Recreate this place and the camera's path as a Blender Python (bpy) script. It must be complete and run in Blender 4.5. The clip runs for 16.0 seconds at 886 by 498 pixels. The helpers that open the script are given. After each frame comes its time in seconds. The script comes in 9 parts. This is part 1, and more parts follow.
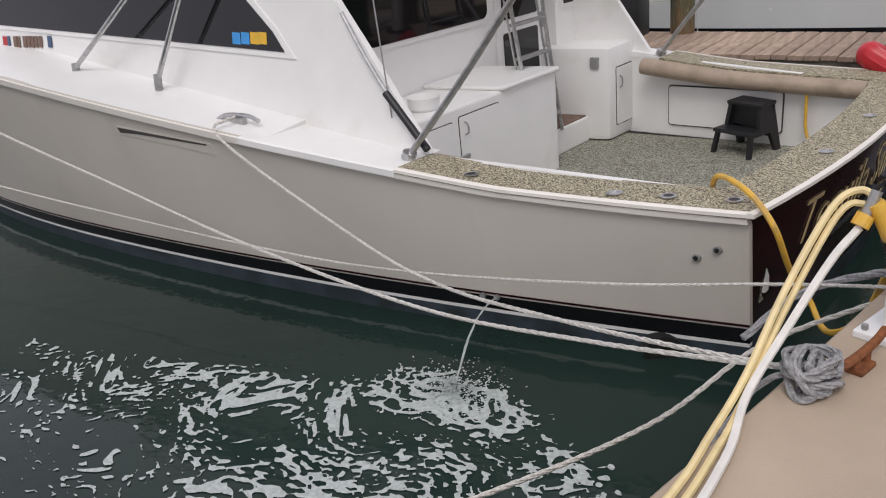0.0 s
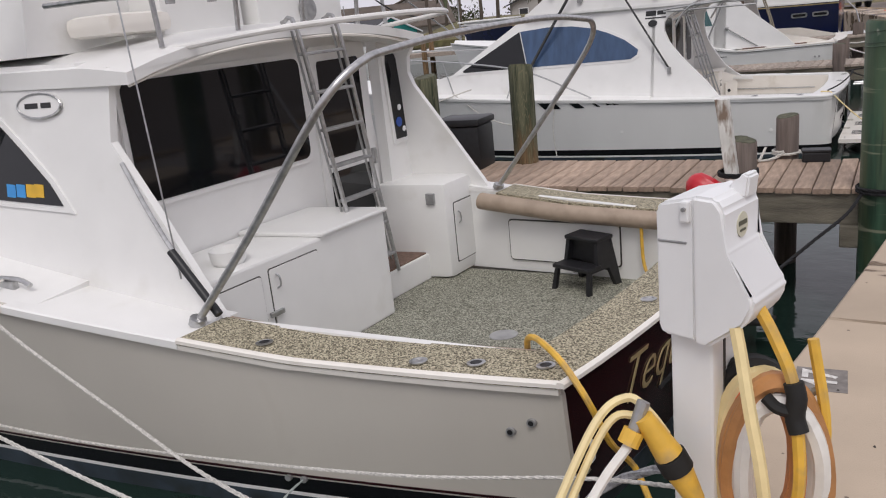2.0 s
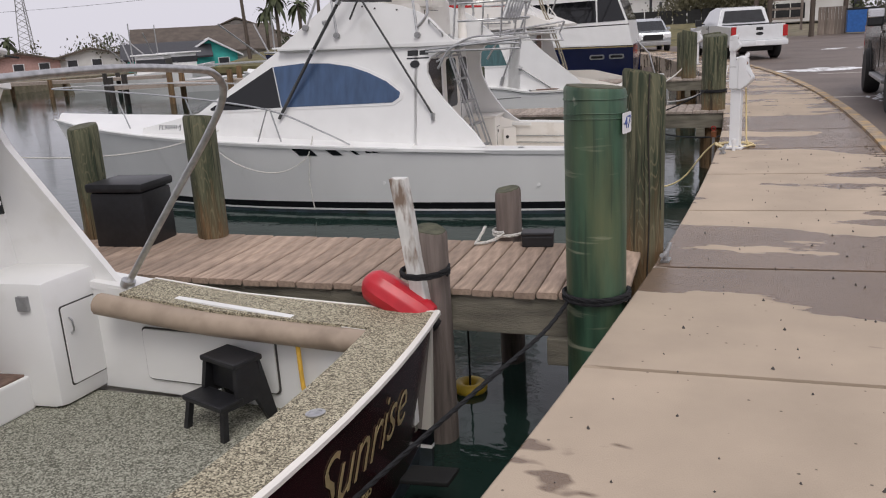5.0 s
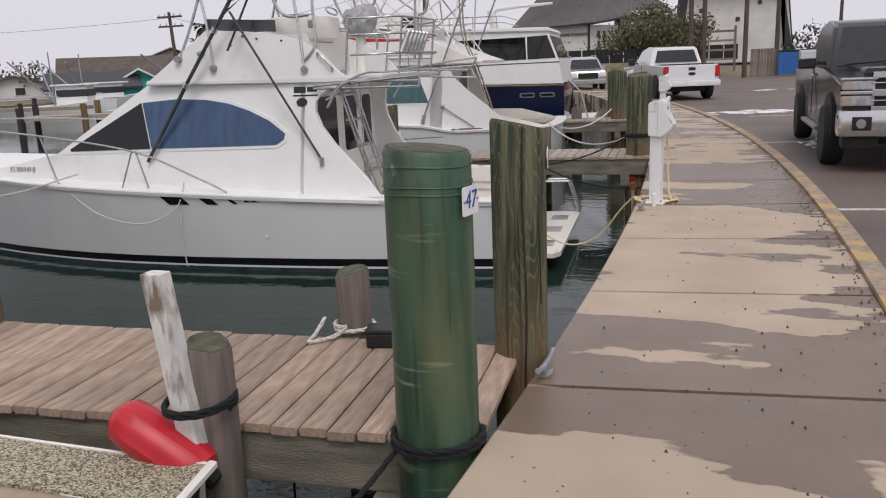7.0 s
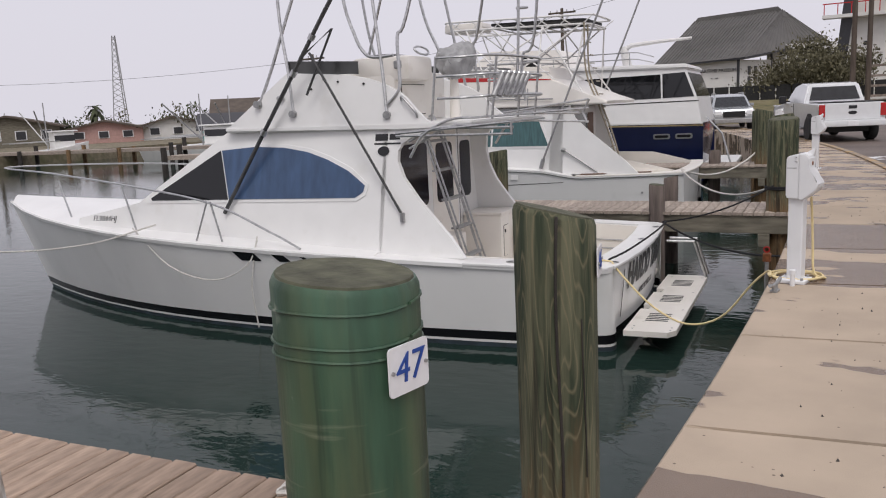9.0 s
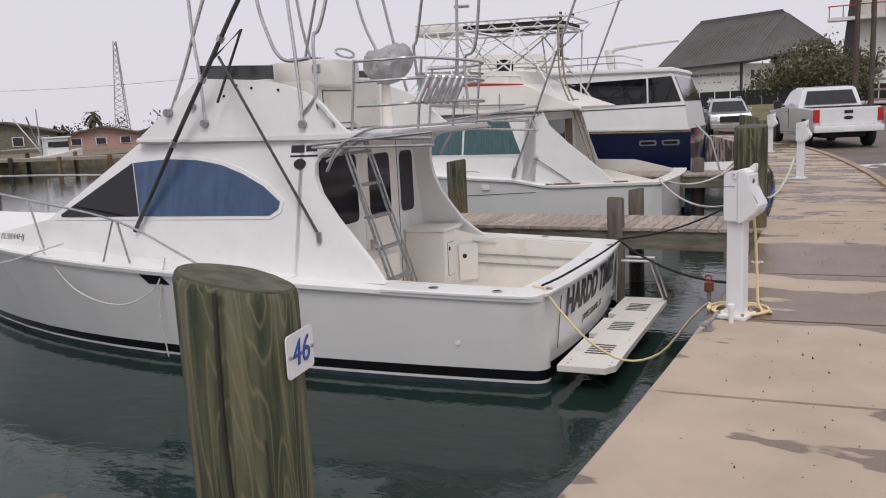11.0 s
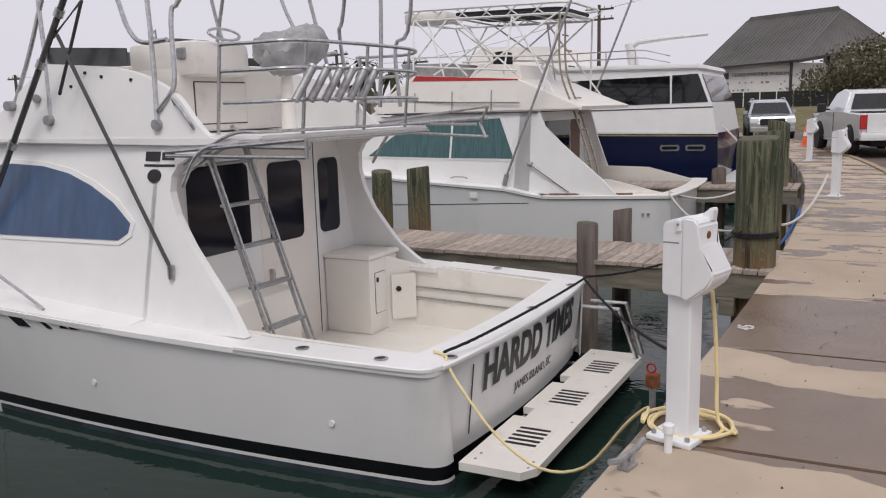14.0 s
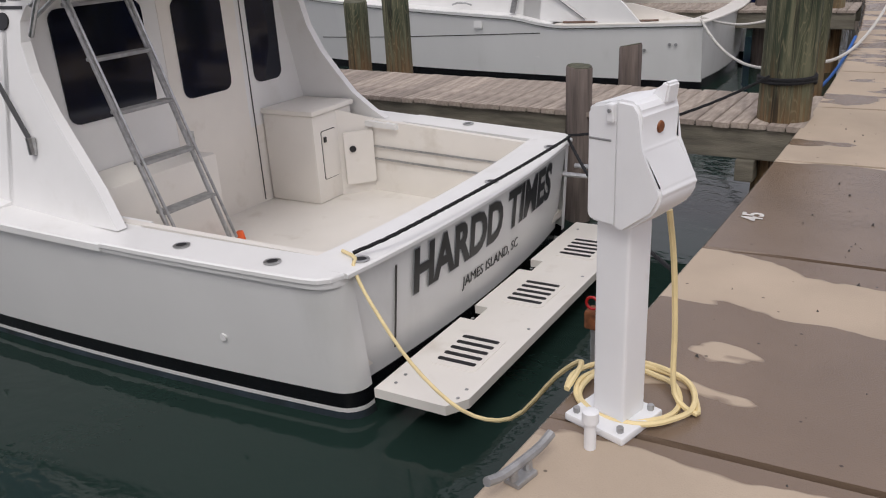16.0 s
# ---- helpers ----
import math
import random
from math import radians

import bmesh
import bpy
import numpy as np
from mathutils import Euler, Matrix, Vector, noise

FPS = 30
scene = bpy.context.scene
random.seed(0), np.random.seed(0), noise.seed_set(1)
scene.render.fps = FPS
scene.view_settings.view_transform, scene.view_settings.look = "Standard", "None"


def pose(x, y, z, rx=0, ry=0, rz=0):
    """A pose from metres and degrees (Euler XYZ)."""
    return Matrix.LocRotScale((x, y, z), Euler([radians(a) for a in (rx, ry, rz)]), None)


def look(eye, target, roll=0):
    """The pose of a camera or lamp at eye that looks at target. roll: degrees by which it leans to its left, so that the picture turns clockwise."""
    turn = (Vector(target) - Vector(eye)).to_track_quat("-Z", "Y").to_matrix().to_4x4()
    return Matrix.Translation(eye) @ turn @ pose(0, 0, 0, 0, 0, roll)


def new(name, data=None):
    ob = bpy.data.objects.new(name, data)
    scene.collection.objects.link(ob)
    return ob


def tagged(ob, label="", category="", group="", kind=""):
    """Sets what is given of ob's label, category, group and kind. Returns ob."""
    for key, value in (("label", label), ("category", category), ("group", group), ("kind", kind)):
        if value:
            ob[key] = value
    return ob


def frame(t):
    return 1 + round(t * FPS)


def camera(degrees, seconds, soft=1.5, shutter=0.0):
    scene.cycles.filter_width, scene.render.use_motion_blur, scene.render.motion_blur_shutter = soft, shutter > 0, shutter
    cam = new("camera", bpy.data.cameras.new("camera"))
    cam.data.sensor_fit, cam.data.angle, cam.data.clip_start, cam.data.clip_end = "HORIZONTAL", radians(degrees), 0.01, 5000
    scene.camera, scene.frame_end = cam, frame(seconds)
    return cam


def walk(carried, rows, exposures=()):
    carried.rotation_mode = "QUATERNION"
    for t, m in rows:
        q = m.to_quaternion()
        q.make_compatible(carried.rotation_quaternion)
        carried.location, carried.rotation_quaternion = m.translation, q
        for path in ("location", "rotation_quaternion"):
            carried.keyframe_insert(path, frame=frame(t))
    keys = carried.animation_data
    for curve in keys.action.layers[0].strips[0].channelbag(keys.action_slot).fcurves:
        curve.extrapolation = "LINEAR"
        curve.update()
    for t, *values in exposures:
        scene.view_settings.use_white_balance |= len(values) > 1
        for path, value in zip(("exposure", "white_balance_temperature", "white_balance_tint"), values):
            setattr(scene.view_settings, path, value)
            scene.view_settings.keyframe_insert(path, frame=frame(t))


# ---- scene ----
cam = camera(57.5, 16.0, 1.1)
PATH = [
    (0, (0.304, -1.662, 1.561), (-0.96, -0.322, 0.783), -6.2),
    (0.5, (0.257, -1.554, 1.571), (-1.04, -0.201, 0.873), -6.3),
    (1, (0.193, -1.387, 1.589), (-1.075, 0.025, 0.959), -6.2),
    (1.5, (0.255, -1.153, 1.593), (-0.876, 0.394, 1.02), -6.1),
    (2, (0.399, -0.828, 1.62), (-0.707, 0.746, 1.072), -6.0),
    (2.5, (0.398, -0.544, 1.601), (-0.707, 1.04, 1.08), -5.3),
    (3, (0.464, -0.17, 1.615), (-0.575, 1.476, 1.157), -4.6),
    (3.5, (0.637, 0.224, 1.632), (-0.262, 1.941, 1.137), -4.6),
    (4, (0.697, 0.609, 1.585), (-0.102, 2.357, 1.033), -3.4),
    (4.2, (0.71, 0.764, 1.601), (-0.075, 2.518, 1.046), -3.4),
    (6.5, (0.89, 2.638, 1.642), (0.148, 4.446, 1.216), -3.2),
    (7, (0.891, 3.054, 1.602), (0.244, 4.893, 1.155), -2.3),
    (7.5, (0.87, 3.443, 1.607), (0.219, 5.282, 1.164), -2.1),
    (8, (0.866, 3.862, 1.634), (0.021, 5.633, 1.247), -1.9),
    (10.3, (1.108, 5.4, 1.663), (0.119, 7.106, 1.328), -2.8),
    (10.5, (1.159, 5.535, 1.639), (0.172, 7.243, 1.304), -2.8),
    (11, (1.276, 5.85, 1.653), (0.292, 7.559, 1.32), -2.8),
    (11.5, (1.231, 6.26, 1.673), (0.245, 7.968, 1.342), -2.7),
    (12, (1.219, 6.634, 1.658), (0.235, 8.344, 1.328), -2.8),
    (12.5, (1.228, 7.052, 1.668), (0.244, 8.761, 1.333), -2.7),
    (13, (1.194, 7.492, 1.691), (0.21, 9.203, 1.368), -2.6),
    (13.5, (1.252, 7.895, 1.679), (0.23, 9.582, 1.35), -1.8),
    (14, (1.316, 8.313, 1.67), (0.242, 9.965, 1.327), -1.6),
    (14.5, (1.274, 8.748, 1.659), (0.207, 10.401, 1.303), -1.8),
    (15, (1.303, 9.215, 1.63), (0.26, 10.852, 1.147), -2.8),
    (15.5, (1.237, 9.608, 1.619), (0.138, 11.121, 0.91), -3.3),
    (16, (1.168, 9.937, 1.626), (0.058, 11.423, 0.879), -3.2),
]
walk(cam, [(t, look(eye, target, roll)) for t, eye, target, roll in PATH])

# ---- light ----
world = bpy.data.worlds.new("world")
scene.world = world
world.use_nodes = True
wn, wl = world.node_tree.nodes, world.node_tree.links
sky = wn.new("ShaderNodeTexSky")
sky.sky_type, sky.sun_disc = "NISHITA", False
sky.sun_elevation, sky.sun_rotation = radians(48), radians(150)
sky.dust_density, sky.air_density = 6.0, 1.0
veil = wn.new("ShaderNodeMix")
veil.data_type = "RGBA"
veil.inputs[0].default_value = 0.93
veil.inputs[7].default_value = (7.75, 7.5, 8.3, 1)
wl.new(sky.outputs[0], veil.inputs[6])
wl.new(veil.outputs[2], wn["Background"].inputs[0])
wn["Background"].inputs[1].default_value = 0.098
sun_data = bpy.data.lights.new("sun", "SUN")
sun_data.energy, sun_data.angle, sun_data.color = 1.3, radians(25), (1.0, 0.97, 0.93)
sun = new("sun", sun_data)
sun.matrix_world = look((4, -7, 12), (0, 0, 0))
scene.view_settings.exposure = 0.0

WATER = -1.05


# ---- materials ----
def material(name, colour, rough=0.5, metal=0.0, vary=0.12, scale=6.0, bump=0.0, bump_scale=60.0, stain=None, stain_scale=0.8,
             stain_at=(0.5, 0.7), stretch=(1, 1, 1), per_piece=0.0, coat=0.0):
    """A surface with grain and stains at two scales; colours are linear."""
    m = bpy.data.materials.new(name)
    m.use_nodes = True
    n, l = m.node_tree.nodes, m.node_tree.links
    b = n["Principled BSDF"]
    b.inputs["Roughness"].default_value, b.inputs["Metallic"].default_value = rough, metal
    b.inputs["Coat Weight"].default_value = coat
    where = n.new("ShaderNodeTexCoord")
    mapping = n.new("ShaderNodeMapping")
    mapping.inputs["Scale"].default_value = stretch
    l.new(where.outputs["Object"], mapping.inputs[0])
    grain = n.new("ShaderNodeTexNoise")
    grain.inputs["Scale"].default_value, grain.inputs["Detail"].default_value = scale, 5
    l.new(mapping.outputs[0], grain.inputs["Vector"])
    ramp = n.new("ShaderNodeMapRange")
    ramp.inputs[1].default_value, ramp.inputs[2].default_value = 0.3, 0.7
    ramp.inputs[3].default_value, ramp.inputs[4].default_value = 1 - vary, 1 + vary
    l.new(grain.outputs[0], ramp.inputs[0])
    value = ramp.outputs[0]
    if per_piece:
        info = n.new("ShaderNodeObjectInfo")
        spread = n.new("ShaderNodeMapRange")
        spread.inputs[3].default_value, spread.inputs[4].default_value = 1 - per_piece, 1 + per_piece
        l.new(info.outputs["Random"], spread.inputs[0])
        times = n.new("ShaderNodeMath")
        times.operation = "MULTIPLY"
        l.new(value, times.inputs[0])
        l.new(spread.outputs[0], times.inputs[1])
        value = times.outputs[0]
    paint = n.new("ShaderNodeMix")
    paint.data_type, paint.blend_type = "RGBA", "MULTIPLY"
    paint.inputs[0].default_value = 1.0
    paint.inputs[6].default_value = (*colour, 1)
    l.new(value, paint.inputs[7])
    out = paint.outputs[2]
    if stain:
        spots = n.new("ShaderNodeTexNoise")
        spots.inputs["Scale"].default_value, spots.inputs["Detail"].default_value = stain_scale, 6
        l.new(mapping.outputs[0], spots.inputs["Vector"])
        edge = n.new("ShaderNodeMapRange")
        edge.inputs[1].default_value, edge.inputs[2].default_value = stain_at
        l.new(spots.outputs[0], edge.inputs[0])
        over = n.new("ShaderNodeMix")
        over.data_type = "RGBA"
        over.inputs[7].default_value = (*stain, 1)
        l.new(edge.outputs[0], over.inputs[0])
        l.new(out, over.inputs[6])
        out = over.outputs[2]
    l.new(out, b.inputs["Base Color"])
    if bump:
        fine = n.new("ShaderNodeTexNoise")
        fine.inputs["Scale"].default_value, fine.inputs["Detail"].default_value = bump_scale, 4
        l.new(mapping.outputs[0], fine.inputs["Vector"])
        push = n.new("ShaderNodeBump")
        push.inputs["Strength"].default_value, push.inputs["Distance"].default_value = bump, 0.01
        l.new(fine.outputs[0], push.inputs["Height"])
        l.new(push.outputs[0], b.inputs["Normal"])
    return m


GELCOAT = material("white_gelcoat", (0.79, 0.785, 0.77), 0.3, vary=0.03, scale=2.5, stain=(0.62, 0.6, 0.55), stain_scale=2.2, stain_at=(0.62, 0.95))
CREAM_COAT = material("cream_gelcoat", (0.8, 0.765, 0.71), 0.32, vary=0.03, scale=2.5, stain=(0.56, 0.5, 0.42), stain_scale=3.0, stain_at=(0.62, 0.9))
HULL_TAN = material("tan_hull_paint", (0.57, 0.54, 0.485), 0.3, vary=0.035, scale=1.5, stain=(0.44, 0.41, 0.35), stain_scale=1.8, stain_at=(0.58, 0.9), stretch=(1, 1, 0.35))
HULL_WHITE = material("white_hull_paint", (0.78, 0.78, 0.765), 0.25, vary=0.03, scale=1.2, stain=(0.6, 0.6, 0.57), stain_scale=2.0, stain_at=(0.6, 0.95), stretch=(1, 1, 0.3))
MAROON = material("maroon_transom_paint", (0.028, 0.006, 0.009), 0.14, vary=0.15, scale=3)
BOOT_BLACK = material("black_boot_paint", (0.006, 0.006, 0.008), 0.25, vary=0.3, scale=4)
BOTTOM_BLUE = material("weathered_bottom_paint", (0.035, 0.05, 0.065), 0.65, vary=0.35, scale=5, stain=(0.015, 0.02, 0.018), stain_scale=3, bump=0.2)
NAVY = material("navy_hull_paint", (0.008, 0.012, 0.045), 0.12, vary=0.15, scale=2)
GOLD_TRIM = material("gold_leaf", (0.6, 0.47, 0.25), 0.35, 0.4, vary=0.15, scale=15)
GLASS = material("tinted_boat_glass", (0.006, 0.0065, 0.008), 0.05, vary=0.3, scale=1.5)
NAVY_GLASS = material("navy_tinted_glass", (0.004, 0.006, 0.016), 0.08, vary=0.3, scale=1.5)
BLUE_SHADE = material("blue_window_cover", (0.045, 0.085, 0.17), 0.32, vary=0.22, scale=2.0, stretch=(5, 5, 0.4))
TEAL_SHADE = material("teal_window_glass", (0.05, 0.12, 0.125), 0.15, vary=0.25, scale=3.0, stretch=(9, 9, 0.2))
STEEL = material("weathered_stainless_tube", (0.48, 0.48, 0.48), 0.32, 0.9, vary=0.2, scale=25)
DULL_STEEL = material("dull_aluminium", (0.36, 0.36, 0.36), 0.5, 0.6, vary=0.2, scale=20)
TUBE_WHITE = material("white_powder_coat", (0.74, 0.73, 0.71), 0.35, vary=0.06, scale=10)
BLACK_PLASTIC = material("black_plastic", (0.012, 0.012, 0.014), 0.45, vary=0.3, scale=18, bump=0.08)
RUBBER = material("black_rubber", (0.01, 0.01, 0.01), 0.7, vary=0.3, scale=12)
ROPE_WHITE = material("white_rope", (0.62, 0.6, 0.56), 0.85, vary=0.25, scale=60, bump=0.8, bump_scale=180)
ROPE_GREY = material("grey_rope", (0.34, 0.34, 0.35), 0.9, vary=0.35, scale=60, bump=0.9, bump_scale=160)
ROPE_BLACK = material("black_rope", (0.012, 0.012, 0.014), 0.9, vary=0.3, scale=60, bump=0.8, bump_scale=160)
ROPE_BLUE = material("blue_rope", (0.03, 0.12, 0.4), 0.85, vary=0.25, scale=60, bump=0.5)
HOSE_YELLOW = material("yellow_shore_cable", (0.72, 0.43, 0.06), 0.45, vary=0.12, scale=14, stain=(0.45, 0.3, 0.12), stain_scale=9)
HOSE_PALE = material("pale_yellow_hose", (0.76, 0.62, 0.33), 0.5, vary=0.1, scale=14)
HOSE_WHITE = material("white_water_hose", (0.74, 0.72, 0.68), 0.45, vary=0.08, scale=14)
CORD_BROWN = material("aged_orange_brown_cable", (0.5, 0.24, 0.09), 0.5, vary=0.35, scale=6)
ORANGE = material("orange_plastic", (0.85, 0.13, 0.03), 0.45, vary=0.15, scale=8)
RED_VINYL = material("red_vinyl_fender", (0.5, 0.018, 0.03), 0.35, vary=0.15, scale=8)
YELLOW_FLOAT = material("yellow_float", (0.7, 0.48, 0.05), 0.45, vary=0.2, scale=8)
PEDESTAL_WHITE = material("white_moulded_plastic", (0.78, 0.785, 0.79), 0.38, vary=0.03, scale=5, stain=(0.62, 0.6, 0.55), stain_scale=6, stain_at=(0.66, 0.95))
TEAK = material("brown_step_mat", (0.17, 0.11, 0.085), 0.8, vary=0.3, scale=30)
VINYL_TAN = material("tan_vinyl_bolster", (0.37, 0.29, 0.22), 0.5, vary=0.08, scale=9, stain=(0.26, 0.2, 0.15), stain_scale=5)
CANVAS_GREY = material("grey_canvas", (0.33, 0.33, 0.33), 0.85, vary=0.18, scale=9, bump=0.4, bump_scale=25)
SMOKE = material("smoked_acrylic", (0.055, 0.055, 0.055), 0.2, vary=0.25, scale=5)
DARK_TRIM = material("dark_gap_and_shade", (0.06, 0.055, 0.05), 0.7, vary=0.2)
LETTER_BLACK = material("black_lettering", (0.012, 0.012, 0.013), 0.35, vary=0.1)
LETTER_GREY = material("grey_outline", (0.3, 0.31, 0.32), 0.4, vary=0.1)
SIGN_WHITE = material("white_sign_plate", (0.78, 0.78, 0.79), 0.4, vary=0.05, scale=20)
SIGN_BLUE = material("blue_numerals", (0.02, 0.07, 0.32), 0.4, vary=0.1)
STENCIL = material("worn_white_stencil_paint", (0.62, 0.6, 0.57), 0.75, vary=0.25, scale=25, stain=(0.3, 0.25, 0.2), stain_scale=16, stain_at=(0.58, 0.7))
FOAM = material("white_foam", (0.42, 0.46, 0.45), 0.7, vary=0.2, scale=40)
END_GRAIN = material("dark_end_grain", (0.085, 0.085, 0.055), 0.9, vary=0.45, scale=14, bump=0.6, bump_scale=40)
PILE_GREY = material("grey_pile_wood", (0.16, 0.13, 0.115), 0.9, vary=0.4, scale=4, bump=0.9, bump_scale=14, stretch=(5, 5, 0.4))
PILE_DARK = material("dark_tarred_pile", (0.035, 0.03, 0.026), 0.8, vary=0.4, scale=5, bump=0.6, stretch=(4, 4, 0.5))
PLANK = material("weathered_deck_plank", (0.36, 0.265, 0.2), 0.85, vary=0.24, scale=9, bump=0.6, bump_scale=30, stain=(0.22, 0.165, 0.13), stain_scale=3, stain_at=(0.5, 0.8), stretch=(3, 0.6, 3), per_piece=0.22)
PLANK_GREY = material("grey_deck_plank", (0.37, 0.31, 0.26), 0.88, vary=0.24, scale=9, bump=0.6, bump_scale=30, stain=(0.2, 0.165, 0.14), stain_scale=3, stain_at=(0.5, 0.8), stretch=(3, 0.6, 3), per_piece=0.2)
BEAM = material("old_timber_beam", (0.17, 0.155, 0.12), 0.9, vary=0.35, scale=5, bump=0.7, stretch=(0.5, 3, 3))
POST_WHITE = material("flaking_white_post", (0.66, 0.65, 0.62), 0.7, vary=0.12, scale=12, stain=(0.22, 0.16, 0.12), stain_scale=5, stain_at=(0.56, 0.66), stretch=(2, 2, 0.6))
ASPHALT = material("wet_brown_asphalt", (0.14, 0.108, 0.09), 0.6, vary=0.35, scale=35, bump=0.35, bump_scale=90, stain=(0.095, 0.071, 0.058), stain_scale=0.5, stain_at=(0.45, 0.68))
CURB = material("worn_yellow_kerb", (0.3, 0.24, 0.18), 0.85, vary=0.3, scale=18, bump=0.5, stain=(0.46, 0.31, 0.15), stain_scale=3.2, stain_at=(0.47, 0.6))
LINE = material("faded_road_paint", (0.5, 0.47, 0.43), 0.8, vary=0.3, scale=20)
SNOW = material("dirty_white_grit", (0.72, 0.72, 0.73), 0.8, vary=0.2, scale=10, bump=0.8, bump_scale=12)
SOIL = material("sandy_ground", (0.19, 0.16, 0.11), 0.95, vary=0.35, scale=3, stain=(0.1, 0.1, 0.05), stain_scale=0.6)
SEABED = material("seabed_mud", (0.05, 0.055, 0.04), 0.9, vary=0.3)
CHROME = material("chrome", (0.62, 0.62, 0.63), 0.14, 1.0, vary=0.05)
CAR_BLACK = material("charcoal_car_paint", (0.012, 0.012, 0.014), 0.2, vary=0.25, scale=3, coat=0.15)
CAR_WHITE = material("white_car_paint", (0.72, 0.73, 0.74), 0.2, vary=0.03, coat=0.5)
CAR_SILVER = material("silver_car_paint", (0.45, 0.47, 0.49), 0.25, 0.35, vary=0.05, coat=0.5)
CAR_GLASS = material("car_window_glass", (0.02, 0.022, 0.025), 0.05, vary=0.2)
LAMP_RED = material("red_lamp_lens", (0.42, 0.015, 0.015), 0.25, vary=0.1)
LAMP_AMBER = material("amber_headlamp_lens", (0.38, 0.3, 0.24), 0.2, vary=0.15)
TYRE = material("tyre_rubber", (0.014, 0.014, 0.014), 0.75, vary=0.3, scale=10)
STUCCO = material("white_stucco", (0.66, 0.65, 0.63), 0.9, vary=0.08, scale=1.2, stain=(0.5, 0.48, 0.44), stain_scale=0.3, bump=0.2)
ROOF_GREY = material("grey_metal_roof", (0.1, 0.095, 0.088), 0.55, vary=0.15, scale=0.8)
ROOF_BROWN = material("brown_shingle_roof", (0.1, 0.08, 0.065), 0.9, vary=0.25, scale=1.5)
TURQUOISE = material("turquoise_clapboard", (0.06, 0.47, 0.42), 0.7, vary=0.1, scale=2)
FAR_WALL = material("pale_far_wall", (0.4, 0.38, 0.36), 0.9, vary=0.2, scale=0.5)
FAR_DARK = material("dark_window", (0.03, 0.03, 0.035), 0.3, vary=0.2)
FENCE_WOOD = material("grey_fence_boards", (0.22, 0.18, 0.15), 0.9, vary=0.3, scale=2, stretch=(5, 5, 0.5), per_piece=0.2)
FENCE_BLACK = material("black_mesh_fence", (0.02, 0.02, 0.02), 0.85, vary=0.3)
BIN_BLUE = material("blue_dumpster", (0.02, 0.11, 0.36), 0.5, vary=0.2)
POLE_WOOD = material("utility_pole_wood", (0.09, 0.07, 0.055), 0.9, vary=0.3, scale=2, stretch=(4, 4, 0.4))
LEAF = material("dull_green_foliage", (0.05, 0.06, 0.024), 0.7, vary=0.5, scale=2.5)
GRASS = material("dull_winter_grass", (0.13, 0.115, 0.05), 0.95, vary=0.4, scale=2.0, stain=(0.19, 0.16, 0.09), stain_scale=0.4, bump=0.4, bump_scale=20)
LEAF_BROWN = material("olive_brown_foliage", (0.11, 0.1, 0.055), 0.75, vary=0.5, scale=2.5)
BARK = material("bark", (0.1, 0.08, 0.06), 0.9, vary=0.4, scale=6)
BRONZE = material("dull_bronze_tube", (0.3, 0.26, 0.19), 0.4, 0.5, vary=0.2, scale=15)
RUST = material("rust", (0.2, 0.07, 0.025), 0.85, vary=0.4, scale=30)


